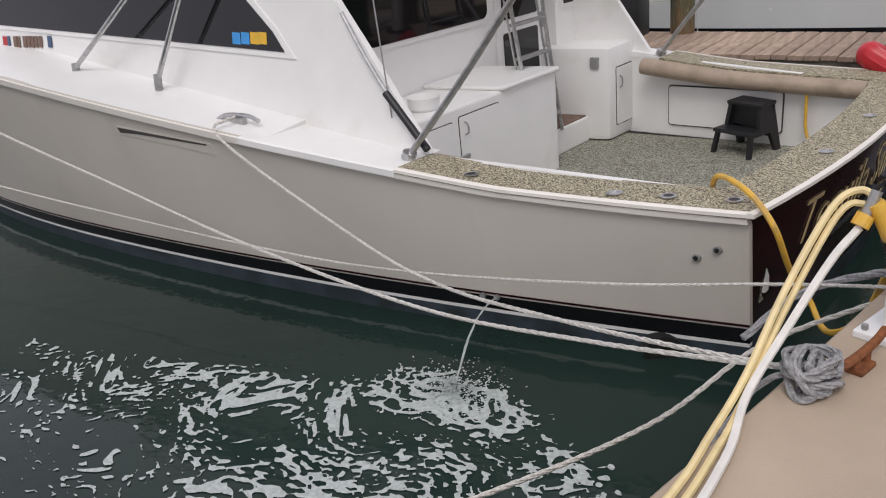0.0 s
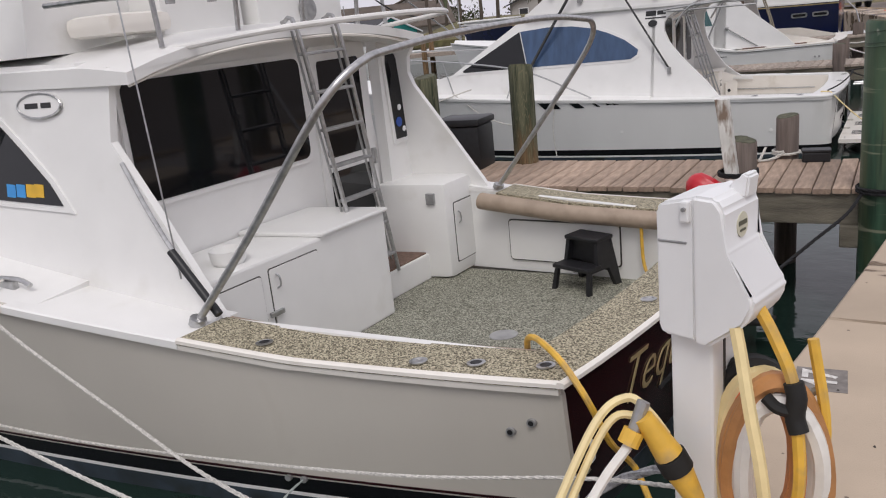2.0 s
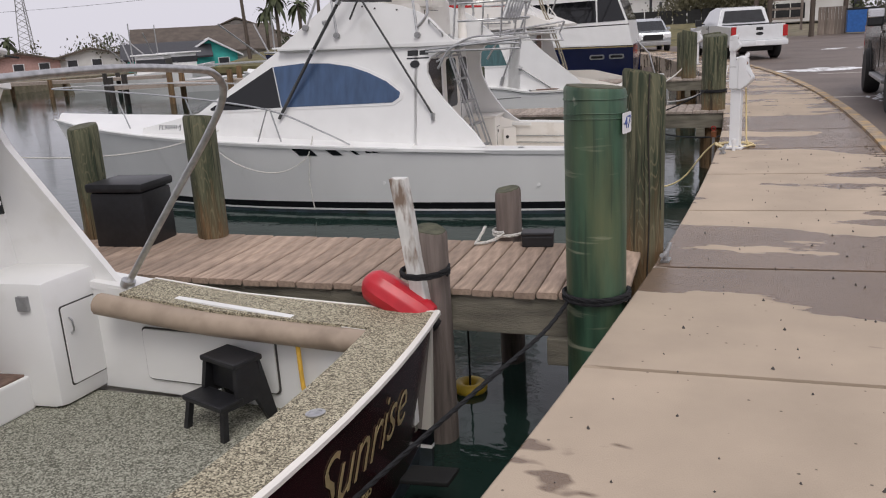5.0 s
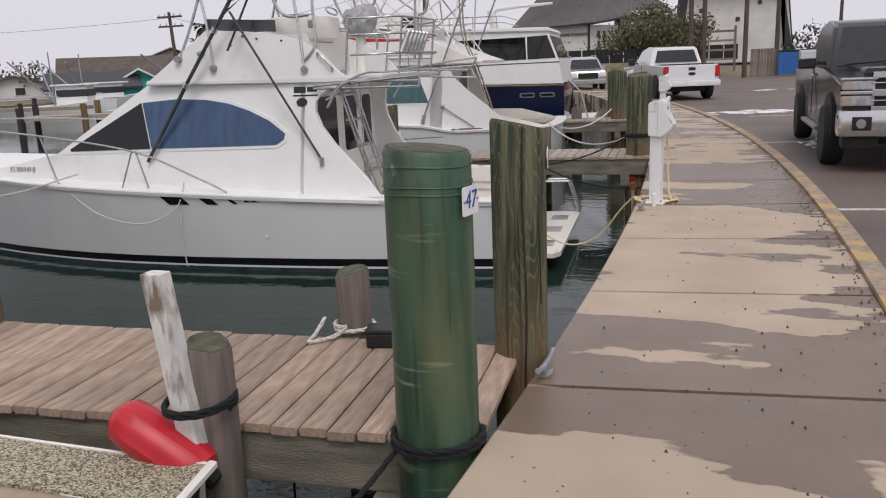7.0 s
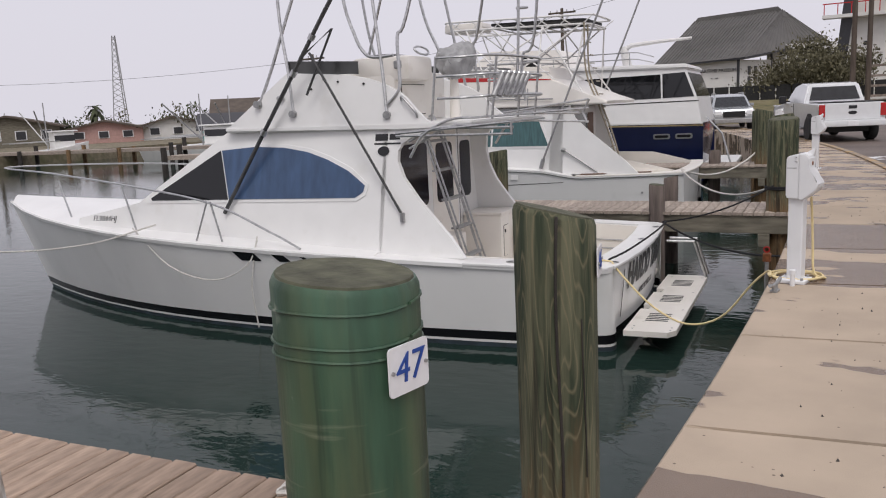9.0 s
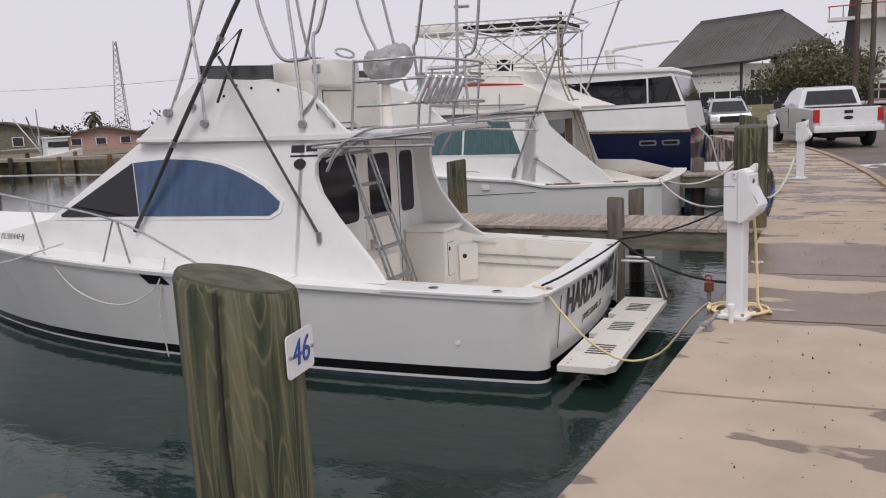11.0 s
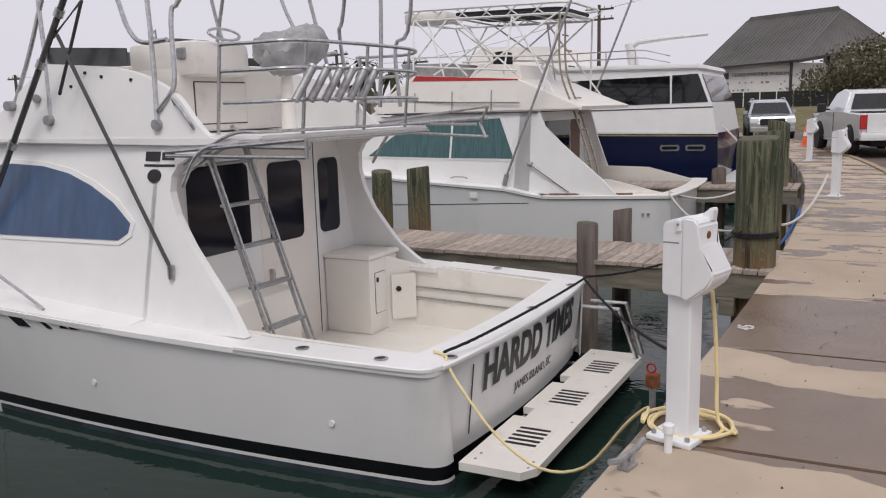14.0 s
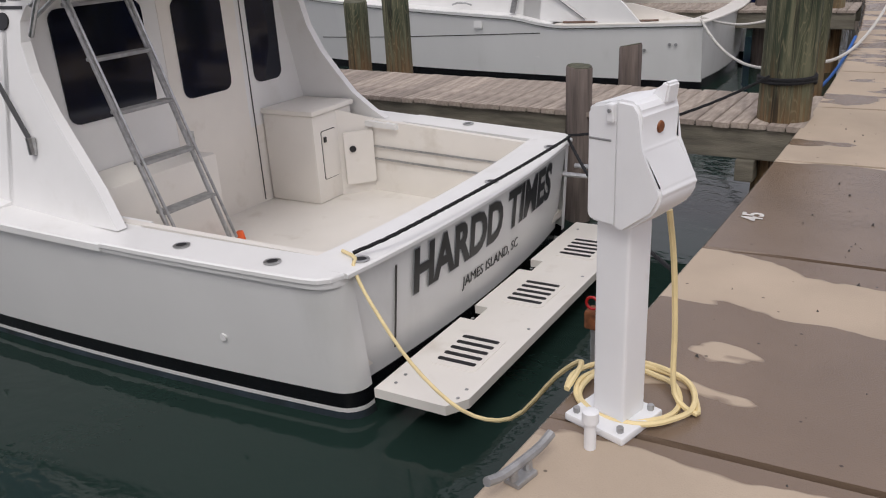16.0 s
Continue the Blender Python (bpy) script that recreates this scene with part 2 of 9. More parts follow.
def pile_material():
    """Driven wood: algae green towards the top, raw orange brown below, with streaks down the grain."""
    m = material("algae_streaked_pile", (0.175, 0.105, 0.05), 0.85, vary=0.5, scale=3.5, bump=1.0, bump_scale=9, stretch=(6, 6, 0.5))
    n, l = m.node_tree.nodes, m.node_tree.links
    b = n["Principled BSDF"]
    wood = b.inputs["Base Color"].links[0].from_socket
    where = n.new("ShaderNodeTexCoord")
    split = n.new("ShaderNodeSeparateXYZ")
    l.new(where.outputs["Object"], split.inputs[0])
    mapping = n.new("ShaderNodeMapping")
    mapping.inputs["Scale"].default_value = (11, 11, 0.8)
    l.new(where.outputs["Object"], mapping.inputs[0])
    streak = n.new("ShaderNodeTexNoise")
    streak.inputs["Scale"].default_value, streak.inputs["Detail"].default_value = 2.0, 6
    l.new(mapping.outputs[0], streak.inputs["Vector"])
    weigh = n.new("ShaderNodeMath")
    weigh.operation = "MULTIPLY_ADD"
    weigh.inputs[1].default_value = 1.6
    l.new(streak.outputs[0], weigh.inputs[0])
    l.new(split.outputs[2], weigh.inputs[2])
    reach = n.new("ShaderNodeMapRange")
    reach.inputs[1].default_value, reach.inputs[2].default_value = 3.75, 4.3
    l.new(weigh.outputs[0], reach.inputs[0])
    green = n.new("ShaderNodeMix")
    green.data_type = "RGBA"
    fleck = n.new("ShaderNodeMix")
    fleck.data_type = "RGBA"
    fleck.inputs[6].default_value, fleck.inputs[7].default_value = (0.03, 0.042, 0.022, 1), (0.14, 0.14, 0.085, 1)
    sharp = n.new("ShaderNodeMapRange")
    sharp.inputs[1].default_value, sharp.inputs[2].default_value = 0.4, 0.64
    l.new(streak.outputs[0], sharp.inputs[0])
    l.new(sharp.outputs[0], fleck.inputs[0])
    l.new(fleck.outputs[2], green.inputs[7])
    l.new(reach.outputs[0], green.inputs[0])
    l.new(wood, green.inputs[6])
    # wandering pale growth lines of the sawn-off bark side
    lines_at = n.new("ShaderNodeMapping")
    lines_at.inputs["Scale"].default_value = (5.5, 5.5, 0.55)
    l.new(where.outputs["Object"], lines_at.inputs[0])
    field = n.new("ShaderNodeTexNoise")
    field.inputs["Scale"].default_value, field.inputs["Detail"].default_value = 1.5, 1.5
    l.new(lines_at.outputs[0], field.inputs["Vector"])
    count = n.new("ShaderNodeMath")
    count.operation = "MULTIPLY"
    count.inputs[1].default_value = 46.0
    l.new(field.outputs[0], count.inputs[0])
    fold = n.new("ShaderNodeMath")
    fold.operation = "PINGPONG"
    fold.inputs[1].default_value = 1.0
    l.new(count.outputs[0], fold.inputs[0])
    thin = n.new("ShaderNodeMapRange")
    thin.inputs[1].default_value, thin.inputs[2].default_value = 0.7, 1.0
    thin.inputs[4].default_value = 0.5
    l.new(fold.outputs[0], thin.inputs[0])
    grained = n.new("ShaderNodeMix")
    grained.data_type = "RGBA"
    grained.inputs[7].default_value = (0.235, 0.2, 0.12, 1)
    l.new(thin.outputs[0], grained.inputs[0])
    l.new(green.outputs[2], grained.inputs[6])
    # drying cracks down the grain
    fine = n.new("ShaderNodeMapping")
    fine.inputs["Scale"].default_value = (26, 26, 0.7)
    l.new(where.outputs["Object"], fine.inputs[0])
    split_noise = n.new("ShaderNodeTexNoise")
    split_noise.inputs["Scale"].default_value, split_noise.inputs["Detail"].default_value = 1.0, 3
    l.new(fine.outputs[0], split_noise.inputs["Vector"])
    crack = n.new("ShaderNodeMapRange")
    crack.inputs[1].default_value, crack.inputs[2].default_value = 0.33, 0.42
    crack.inputs[3].default_value, crack.inputs[4].default_value = 0.3, 1.0
    l.new(split_noise.outputs[0], crack.inputs[0])
    cracked = n.new("ShaderNodeMix")
    cracked.data_type, cracked.blend_type = "RGBA", "MULTIPLY"
    cracked.inputs[0].default_value = 1.0
    l.new(grained.outputs[2], cracked.inputs[6])
    l.new(crack.outputs[0], cracked.inputs[7])
    l.new(cracked.outputs[2], b.inputs["Base Color"])
    return m


PILE_BROWN = pile_material()


def wrap_material():
    """Weathered green plastic pile wrap: dark, with olive fading down its length and pale scuffs across."""
    m = material("green_plastic_pile_wrap", (0.034, 0.078, 0.047), 0.45, vary=0.55, scale=2.2, bump=0.25, bump_scale=7, stain=(0.105, 0.125, 0.062), stain_scale=1.3,
                 stain_at=(0.46, 0.72), stretch=(5, 5, 0.7))
    n, l = m.node_tree.nodes, m.node_tree.links
    b = n["Principled BSDF"]
    under = b.inputs["Base Color"].links[0].from_socket
    where = n.new("ShaderNodeTexCoord")
    for stretch, low, high, tone in (((1.2, 1.2, 13), 0.61, 0.68, (0.3, 0.31, 0.22, 1)), ((24, 24, 1.1), 0.6, 0.75, (0.012, 0.03, 0.02, 1)), ((9, 9, 9), 0.7, 0.78, (0.34, 0.35, 0.28, 1))):
        mapping = n.new("ShaderNodeMapping")
        mapping.inputs["Scale"].default_value = stretch
        l.new(where.outputs["Object"], mapping.inputs[0])
        streak = n.new("ShaderNodeTexNoise")
        streak.inputs["Scale"].default_value, streak.inputs["Detail"].default_value = 1.0, 5
        l.new(mapping.outputs[0], streak.inputs["Vector"])
        pick = n.new("ShaderNodeMapRange")
        pick.inputs[1].default_value, pick.inputs[2].default_value = low, high
        pick.inputs[4].default_value = 0.75
        l.new(streak.outputs[0], pick.inputs[0])
        over = n.new("ShaderNodeMix")
        over.data_type = "RGBA"
        over.inputs[7].default_value = tone
        l.new(pick.outputs[0], over.inputs[0])
        l.new(under, over.inputs[6])
        under = over.outputs[2]
    l.new(under, b.inputs["Base Color"])
    return m


PILE_GREEN = wrap_material()


def pebbled(name, light, dark, scale):
    """Bonded pebble coating: small grains of two tones."""
    m = material(name, light, 0.75, vary=0.1, scale=3, bump=0.0)
    n, l = m.node_tree.nodes, m.node_tree.links
    b = n["Principled BSDF"]
    where = n.new("ShaderNodeTexCoord")
    cells = n.new("ShaderNodeTexVoronoi")
    cells.inputs["Scale"].default_value = scale
    l.new(where.outputs["Object"], cells.inputs["Vector"])
    tone = n.new("ShaderNodeSeparateColor")
    l.new(cells.outputs["Color"], tone.inputs[0])
    pick = n.new("ShaderNodeValToRGB")
    pick.color_ramp.interpolation = "CONSTANT"
    e = pick.color_ramp.elements
    e[0].position, e[0].color = 0.0, (*dark, 1)
    e[1].position, e[1].color = 0.33, (*light, 1)
    third = e.new(0.7)
    third.color = (light[0] * 1.7, light[1] * 1.7, light[2] * 1.75, 1)
    l.new(tone.outputs[0], pick.inputs[0])
    l.new(pick.outputs[0], b.inputs["Base Color"])
    push = n.new("ShaderNodeBump")
    push.inputs["Strength"].default_value, push.inputs["Distance"].default_value = 0.5, 0.003
    push.invert = True
    l.new(cells.outputs["Distance"], push.inputs["Height"])
    l.new(push.outputs[0], b.inputs["Normal"])
    return m


PEBBLE = pebbled("pebbled_deck_coating", (0.3, 0.27, 0.19), (0.1, 0.085, 0.055), 133)
PEBBLE_DARK = pebbled("worn_pebbled_sole", (0.235, 0.232, 0.185), (0.1, 0.1, 0.075), 112)


def concrete_material():
    """Tan concrete with dark wet patches that run across the walk, where hoses have drained."""
    m = material("tan_concrete", (0.44, 0.355, 0.27), 0.85, vary=0.11, scale=1.6, bump=0.25, bump_scale=130, per_piece=0.05)
    n, l = m.node_tree.nodes, m.node_tree.links
    b = n["Principled BSDF"]
    dry = b.inputs["Base Color"].links[0].from_socket
    where = n.new("ShaderNodeTexCoord")
    mapping = n.new("ShaderNodeMapping")
    mapping.inputs["Scale"].default_value = (0.75, 1.5, 1)
    mapping.inputs["Location"].default_value = (3.1, 5.55, 0)
    l.new(where.outputs["Object"], mapping.inputs[0])
    pools = n.new("ShaderNodeTexNoise")
    pools.inputs["Scale"].default_value, pools.inputs["Detail"].default_value, pools.inputs["Roughness"].default_value = 1.1, 4, 0.5
    l.new(mapping.outputs[0], pools.inputs["Vector"])
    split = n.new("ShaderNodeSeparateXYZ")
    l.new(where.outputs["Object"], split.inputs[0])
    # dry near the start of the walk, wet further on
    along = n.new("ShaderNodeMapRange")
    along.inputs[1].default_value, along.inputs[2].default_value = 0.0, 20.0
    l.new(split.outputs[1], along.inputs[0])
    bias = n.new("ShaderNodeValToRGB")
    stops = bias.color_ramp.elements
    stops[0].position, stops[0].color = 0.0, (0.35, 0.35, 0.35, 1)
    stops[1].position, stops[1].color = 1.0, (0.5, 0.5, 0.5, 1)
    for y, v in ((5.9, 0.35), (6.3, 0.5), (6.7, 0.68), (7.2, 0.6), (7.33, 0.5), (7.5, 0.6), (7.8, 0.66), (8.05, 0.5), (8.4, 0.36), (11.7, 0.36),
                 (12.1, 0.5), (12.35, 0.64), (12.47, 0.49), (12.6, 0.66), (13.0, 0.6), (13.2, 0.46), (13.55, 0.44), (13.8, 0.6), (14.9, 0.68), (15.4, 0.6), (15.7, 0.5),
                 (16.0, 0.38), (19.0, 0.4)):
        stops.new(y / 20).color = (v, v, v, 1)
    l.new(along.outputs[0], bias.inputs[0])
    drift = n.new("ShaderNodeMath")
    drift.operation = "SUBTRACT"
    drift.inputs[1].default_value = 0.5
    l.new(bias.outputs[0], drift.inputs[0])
    # the gutter by the kerb stays damp
    gutter = n.new("ShaderNodeMapRange")
    gutter.inputs[1].default_value, gutter.inputs[2].default_value = 1.05, 1.8
    gutter.inputs[3].default_value, gutter.inputs[4].default_value = 0.0, 0.13
    l.new(split.outputs[0], gutter.inputs[0])
    ample = n.new("ShaderNodeMath")
    l.new(drift.outputs[0], ample.inputs[0])
    l.new(gutter.outputs[0], ample.inputs[1])
    add = n.new("ShaderNodeMath")
    l.new(pools.outputs[0], add.inputs[0])
    l.new(ample.outputs[0], add.inputs[1])
    wet = n.new("ShaderNodeMapRange")
    wet.inputs[1].default_value, wet.inputs[2].default_value = 0.5, 0.512
    l.new(add.outputs[0], wet.inputs[0])
    dark = n.new("ShaderNodeMix")
    dark.data_type, dark.blend_type = "RGBA", "MULTIPLY"
    dark.inputs[0].default_value = 1.0
    dark.inputs[7].default_value = (0.42, 0.37, 0.345, 1)
    l.new(dry, dark.inputs[6])
    both = n.new("ShaderNodeMix")
    both.data_type = "RGBA"
    l.new(wet.outputs[0], both.inputs[0])
    l.new(dry, both.inputs[6])
    l.new(dark.outputs[2], both.inputs[7])
    # pits and specks of grit
    pits = n.new("ShaderNodeTexVoronoi")
    pits.inputs["Scale"].default_value = 9.0
    l.new(where.outputs["Object"], pits.inputs["Vector"])
    dot = n.new("ShaderNodeMapRange")
    dot.inputs[1].default_value, dot.inputs[2].default_value = 0.05, 0.075
    dot.inputs[3].default_value, dot.inputs[4].default_value = 0.35, 1.0
    l.new(pits.outputs["Distance"], dot.inputs[0])
    speck = n.new("ShaderNodeMix")
    speck.data_type, speck.blend_type = "RGBA", "MULTIPLY"
    speck.inputs[0].default_value = 1.0
    l.new(both.outputs[2], speck.inputs[6])
    l.new(dot.outputs[0], speck.inputs[7])
    l.new(speck.outputs[2], b.inputs["Base Color"])
    shine = n.new("ShaderNodeMapRange")
    shine.inputs[3].default_value, shine.inputs[4].default_value = 0.88, 0.24
    l.new(wet.outputs[0], shine.inputs[0])
    l.new(shine.outputs[0], b.inputs["Roughness"])
    return m


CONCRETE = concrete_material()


def water_material():
    m = material("green_harbour_water", (0.014, 0.029, 0.024), 0.035, vary=0.15, scale=0.4)
    n, l = m.node_tree.nodes, m.node_tree.links
    b = n["Principled BSDF"]
    b.inputs["IOR"].default_value = 1.33
    where = n.new("ShaderNodeTexCoord")
    heights = []
    for size, amount, stretch in ((1.1, 0.55, (0.7, 1.3, 1)), (4.5, 0.4, (0.8, 1.4, 1)), (14, 0.12, (1, 1.2, 1))):
        mapping = n.new("ShaderNodeMapping")
        mapping.inputs["Scale"].default_value = stretch
        mapping.inputs["Rotation"].default_value = (0, 0, 0.5)
        l.new(where.outputs["Object"], mapping.inputs[0])
        wave = n.new("ShaderNodeTexNoise")
        wave.inputs["Scale"].default_value, wave.inputs["Detail"].default_value = size, 2
        l.new(mapping.outputs[0], wave.inputs["Vector"])
        weigh = n.new("ShaderNodeMath")
        weigh.operation = "MULTIPLY"
        weigh.inputs[1].default_value = amount
        l.new(wave.outputs[0], weigh.inputs[0])
        heights.append(weigh.outputs[0])
    total = heights[0]
    for h in heights[1:]:
        add = n.new("ShaderNodeMath")
        l.new(total, add.inputs[0])
        l.new(h, add.inputs[1])
        total = add.outputs[0]
    push = n.new("ShaderNodeBump")
    push.inputs["Strength"].default_value, push.inputs["Distance"].default_value = 0.17, 0.06
    l.new(total, push.inputs["Height"])
    l.new(push.outputs[0], b.inputs["Normal"])
    return m


WATER_MAT = water_material()


# ---- mesh helpers ----
def part(name, bm, mat, parent=None, label="", smooth=False, at=None):
    """Link a bmesh as one mesh object, in the frame of its parent."""
    bmesh.ops.recalc_face_normals(bm, faces=bm.faces)
    me = bpy.data.meshes.new(name)
    if smooth:
        for f in bm.faces:
            f.smooth = True
    bm.to_mesh(me)
    bm.free()
    if smooth:
        me.set_sharp_from_angle(angle=radians(38))
    me.materials.append(mat)
    ob = new(name, me)
    if parent:
        ob.parent = parent
    if at is not None:
        ob.matrix_basis = at
    if label:
        ob["label"] = label
    return ob


def thing(name, label, category, place=(0, 0, 0), turn=0.0, group="", kind=""):
    ob = new(name)
    ob.empty_display_size = 0.1
    ob.matrix_basis = pose(*place, 0, 0, turn)
    return tagged(ob, label, category, group, kind)


def box(bm, a, b, bevel=0.0, m=None):
    """A box between two corners, with its edges eased."""
    lo, hi = [min(p, q) for p, q in zip(a, b)], [max(p, q) for p, q in zip(a, b)]
    made = bmesh.ops.create_cube(bm, size=1)["verts"]
    for v in made:
        v.co = Vector([l + (c + 0.5) * (h - l) for l, c, h in zip(lo, v.co, hi)])
    if bevel:
        edges = list({e for v in made for e in v.link_edges})
        made = bmesh.ops.bevel(bm, geom=edges, offset=bevel, segments=2, profile=0.6, affect="EDGES")["verts"]
    if m:
        bmesh.ops.transform(bm, matrix=m, verts=list(set(made)))
    return bm


def cyl(bm, a, b, r, r2=None, seg=12):
    """A cylinder or cone between two points."""
    a, b = Vector(a), Vector(b)
    made = bmesh.ops.create_cone(bm, cap_ends=True, segments=seg, radius1=r, radius2=r if r2 is None else r2, depth=(b - a).length)["verts"]
    turn = (b - a).to_track_quat("Z", "Y").to_matrix().to_4x4()
    bmesh.ops.transform(bm, matrix=Matrix.Translation((a + b) / 2) @ turn, verts=made)
    return bm


def smoothed(points, steps=6):
    """A rounded line through points (Catmull-Rom)."""
    p = [Vector(q) for q in points]
    p = [2 * p[0] - p[1], *p, 2 * p[-1] - p[-2]]
    out = []
    for i in range(1, len(p) - 2):
        for k in range(steps):
            t = k / steps
            out.append(0.5 * (2 * p[i] + (p[i + 1] - p[i - 1]) * t + (2 * p[i - 1] - 5 * p[i] + 4 * p[i + 1] - p[i + 2]) * t * t
                              + (3 * p[i] - p[i - 1] - 3 * p[i + 1] + p[i + 2]) * t ** 3))
    return out + [p[-2]]


def tube(bm, points, r, seg=8, soft=0, r_end=None):
    """A round bar along a line of points; soft > 0 rounds the line first."""
    pts = smoothed(points, soft) if soft else [Vector(q) for q in points]
    rings, side = [], None
    for i, p in enumerate(pts):
        d = (pts[min(i + 1, len(pts) - 1)] - pts[max(i - 1, 0)]).normalized()
        side = (side - d * side.dot(d)) if side else d.orthogonal()
        side = side.normalized() if side.length > 1e-4 else d.orthogonal().normalized()
        up = d.cross(side)
        rr = r if r_end is None else r + (r_end - r) * i / (len(pts) - 1)
        rings.append([bm.verts.new(p + rr * (math.cos(math.tau * k / seg) * side + math.sin(math.tau * k / seg) * up)) for k in range(seg)])
    for a, b in zip(rings, rings[1:]):
        for k in range(seg):
            bm.faces.new((a[k], a[(k + 1) % seg], b[(k + 1) % seg], b[k]))
    bm.faces.new(rings[0][::-1])
    bm.faces.new(rings[-1])
    return bm


def slab(bm, poly, fun, thick):
    """A panel: a polygon of 2D points put into space by fun(p, q, w), from w = 0 to w = thick."""
    a = [bm.verts.new(fun(p, q, 0.0)) for p, q in poly]
    b = [bm.verts.new(fun(p, q, thick)) for p, q in poly]
    n = len(poly)
    bm.faces.new(a)
    bm.faces.new(b[::-1])
    for i in range(n):
        bm.faces.new((a[i], b[i], b[(i + 1) % n], a[(i + 1) % n]))
    return bm


def lathe(bm, profile, seg=16, centre=(0, 0, 0)):
    """Turn (radius, z) pairs about the z axis."""
    c = Vector(centre)
    rings = [[bm.verts.new(c + Vector((r * math.cos(math.tau * k / seg), r * math.sin(math.tau * k / seg), z))) for k in range(seg)] for r, z in profile]
    for a, b in zip(rings, rings[1:]):
        for k in range(seg):
            bm.faces.new((a[k], a[(k + 1) % seg], b[(k + 1) % seg], b[k]))
    bm.faces.new(rings[0][::-1])
    bm.faces.new(rings[-1])
    return bm


def arc(x, y, r, a0, a1, n=6):
    """Points of a rounded corner, degrees."""
    return [(x + r * math.cos(radians(a0 + (a1 - a0) * i / n)), y + r * math.sin(radians(a0 + (a1 - a0) * i / n))) for i in range(n + 1)]


def rounded(x0, y0, x1, y1, r, n=4):
    return arc(x1 - r, y1 - r, r, 0, 90, n) + arc(x0 + r, y1 - r, r, 90, 180, n) + arc(x0 + r, y0 + r, r, 180, 270, n) + arc(x1 - r, y0 + r, r, 270, 360, n)


def letters(text, size, deep, shear=0.0, squeeze=1.0, bold=0.0):
    """A bmesh of raised lettering in the xy plane, centred, facing +z."""
    curve = bpy.data.curves.new("lettering", "FONT")
    curve.body, curve.size, curve.extrude, curve.shear, curve.resolution_u = text, size, deep, shear, 3
    curve.offset = size * bold
    curve.align_x, curve.align_y = "CENTER", "CENTER"
    holder = bpy.data.objects.new("lettering", curve)
    me = bpy.data.meshes.new_from_object(holder)
    bm = bmesh.new()
    bm.from_mesh(me)
    bpy.data.objects.remove(holder)
    bpy.data.curves.remove(curve)
    bpy.data.meshes.remove(me)
    bmesh.ops.scale(bm, vec=(squeeze, 1, 1), verts=bm.verts)
    return bm


def facing(place, normal, up=(0, 0, 1)):
    """A pose whose z axis is normal and whose y axis lies near up."""
    z = Vector(normal).normalized()
    x = Vector(up).cross(z).normalized()
    y = z.cross(x)
    m = Matrix((x, y, z)).transposed().to_4x4()
    m.translation = Vector(place)
    return m


def rope(name, label, points, r, mat, category="rope", soft=8, group="", strands=True):
    """A twisted rope through points."""
    bm = bmesh.new()
    if strands and r > 0.008:
        pts = smoothed(points, soft)
        line = [pts[0]]
        for p, q in zip(pts, pts[1:]):
            count = max(1, int((q - p).length / (r * 1.6)))
            line += [p.lerp(q, (i + 1) / count) for i in range(count)]
        if len(line) < 1500:
            for s in range(3):
                track, side = [], None
                for i, p in enumerate(line):
                    d = (line[min(i + 1, len(line) - 1)] - line[max(i - 1, 0)]).normalized()
                    side = (side - d * side.dot(d)).normalized() if side else d.orthogonal().normalized()
                    a = i * 0.62 + s * math.tau / 3
                    track.append(p + r * 0.48 * (math.cos(a) * side + math.sin(a) * d.cross(side)))
                tube(bm, track, r * 0.6, 5)
        else:
            tube(bm, points, r, 6, soft)
    else:
        tube(bm, points, r, 7, soft)
    ob = part(name, bm, mat, smooth=True)
    return tagged(ob, label, category, group)


def sag(a, b, drop, n=7):
    a, b = Vector(a), Vector(b)
    return [a.lerp(b, i / n) - Vector((0, 0, drop * 4 * (i / n) * (1 - i / n))) for i in range(n + 1)]


# ---- plan of the quay: it bends gently away to the west ----
def edge_x(y):
    return 0.03 - (0.0068 if y < 9.3 else 0.0052) * (y - 9.3) ** 2


def rise(y):
    """The ground is level along the quay and climbs a little beyond the car park."""
    return 0.0 if y < 60 else 0.012 * (min(y, 120) - 60)


def curb_x(y):
    return 1.88 - 0.0057 * (y - 9.5) ** 2


# ---- ground, water, quay ----
def ground_sheet():
    bm = bmesh.new()
    # one sheet of seabed and land far out to the horizon
    bmesh.ops.create_grid(bm, x_segments=2, y_segments=2, size=900, matrix=pose(0, 0, -3.2))
    tagged(part("seabed", bm, SEABED), "dark muddy harbour bottom under the water", "ground", kind="structure")
    bm = bmesh.new()
    bmesh.ops.create_grid(bm, x_segments=8, y_segments=8, size=450, matrix=pose(-300, 60, WATER))
    tagged(part("water", bm, WATER_MAT), "dark green rippled harbour water", "water", kind="structure")


def strip(name, label, mat, left, right, y0, y1, z_top, z_low, step=0.6, category="ground", raised=True):
    """A strip of ground between two bending lines."""
    bm = bmesh.new()
    n = max(1, int((y1 - y0) / step))
    rows = []
    for i in range(n + 1):
        y = y0 + (y1 - y0) * i / n
        h = rise(y) if y0 > -20 and raised else 0.0
        rows.append([bm.verts.new((x, y, z + h)) for x, z in ((left(y), z_low), (left(y), z_top), (right(y), z_top), (right(y), z_low))])
    for a, b in zip(rows, rows[1:]):
        for k in range(3):
            bm.faces.new((a[k], a[k + 1], b[k + 1], b[k]))
    bm.faces.new(rows[0])
    bm.faces.new(rows[-1][::-1])
    return tagged(part(name, bm, mat), label, category, kind="structure")


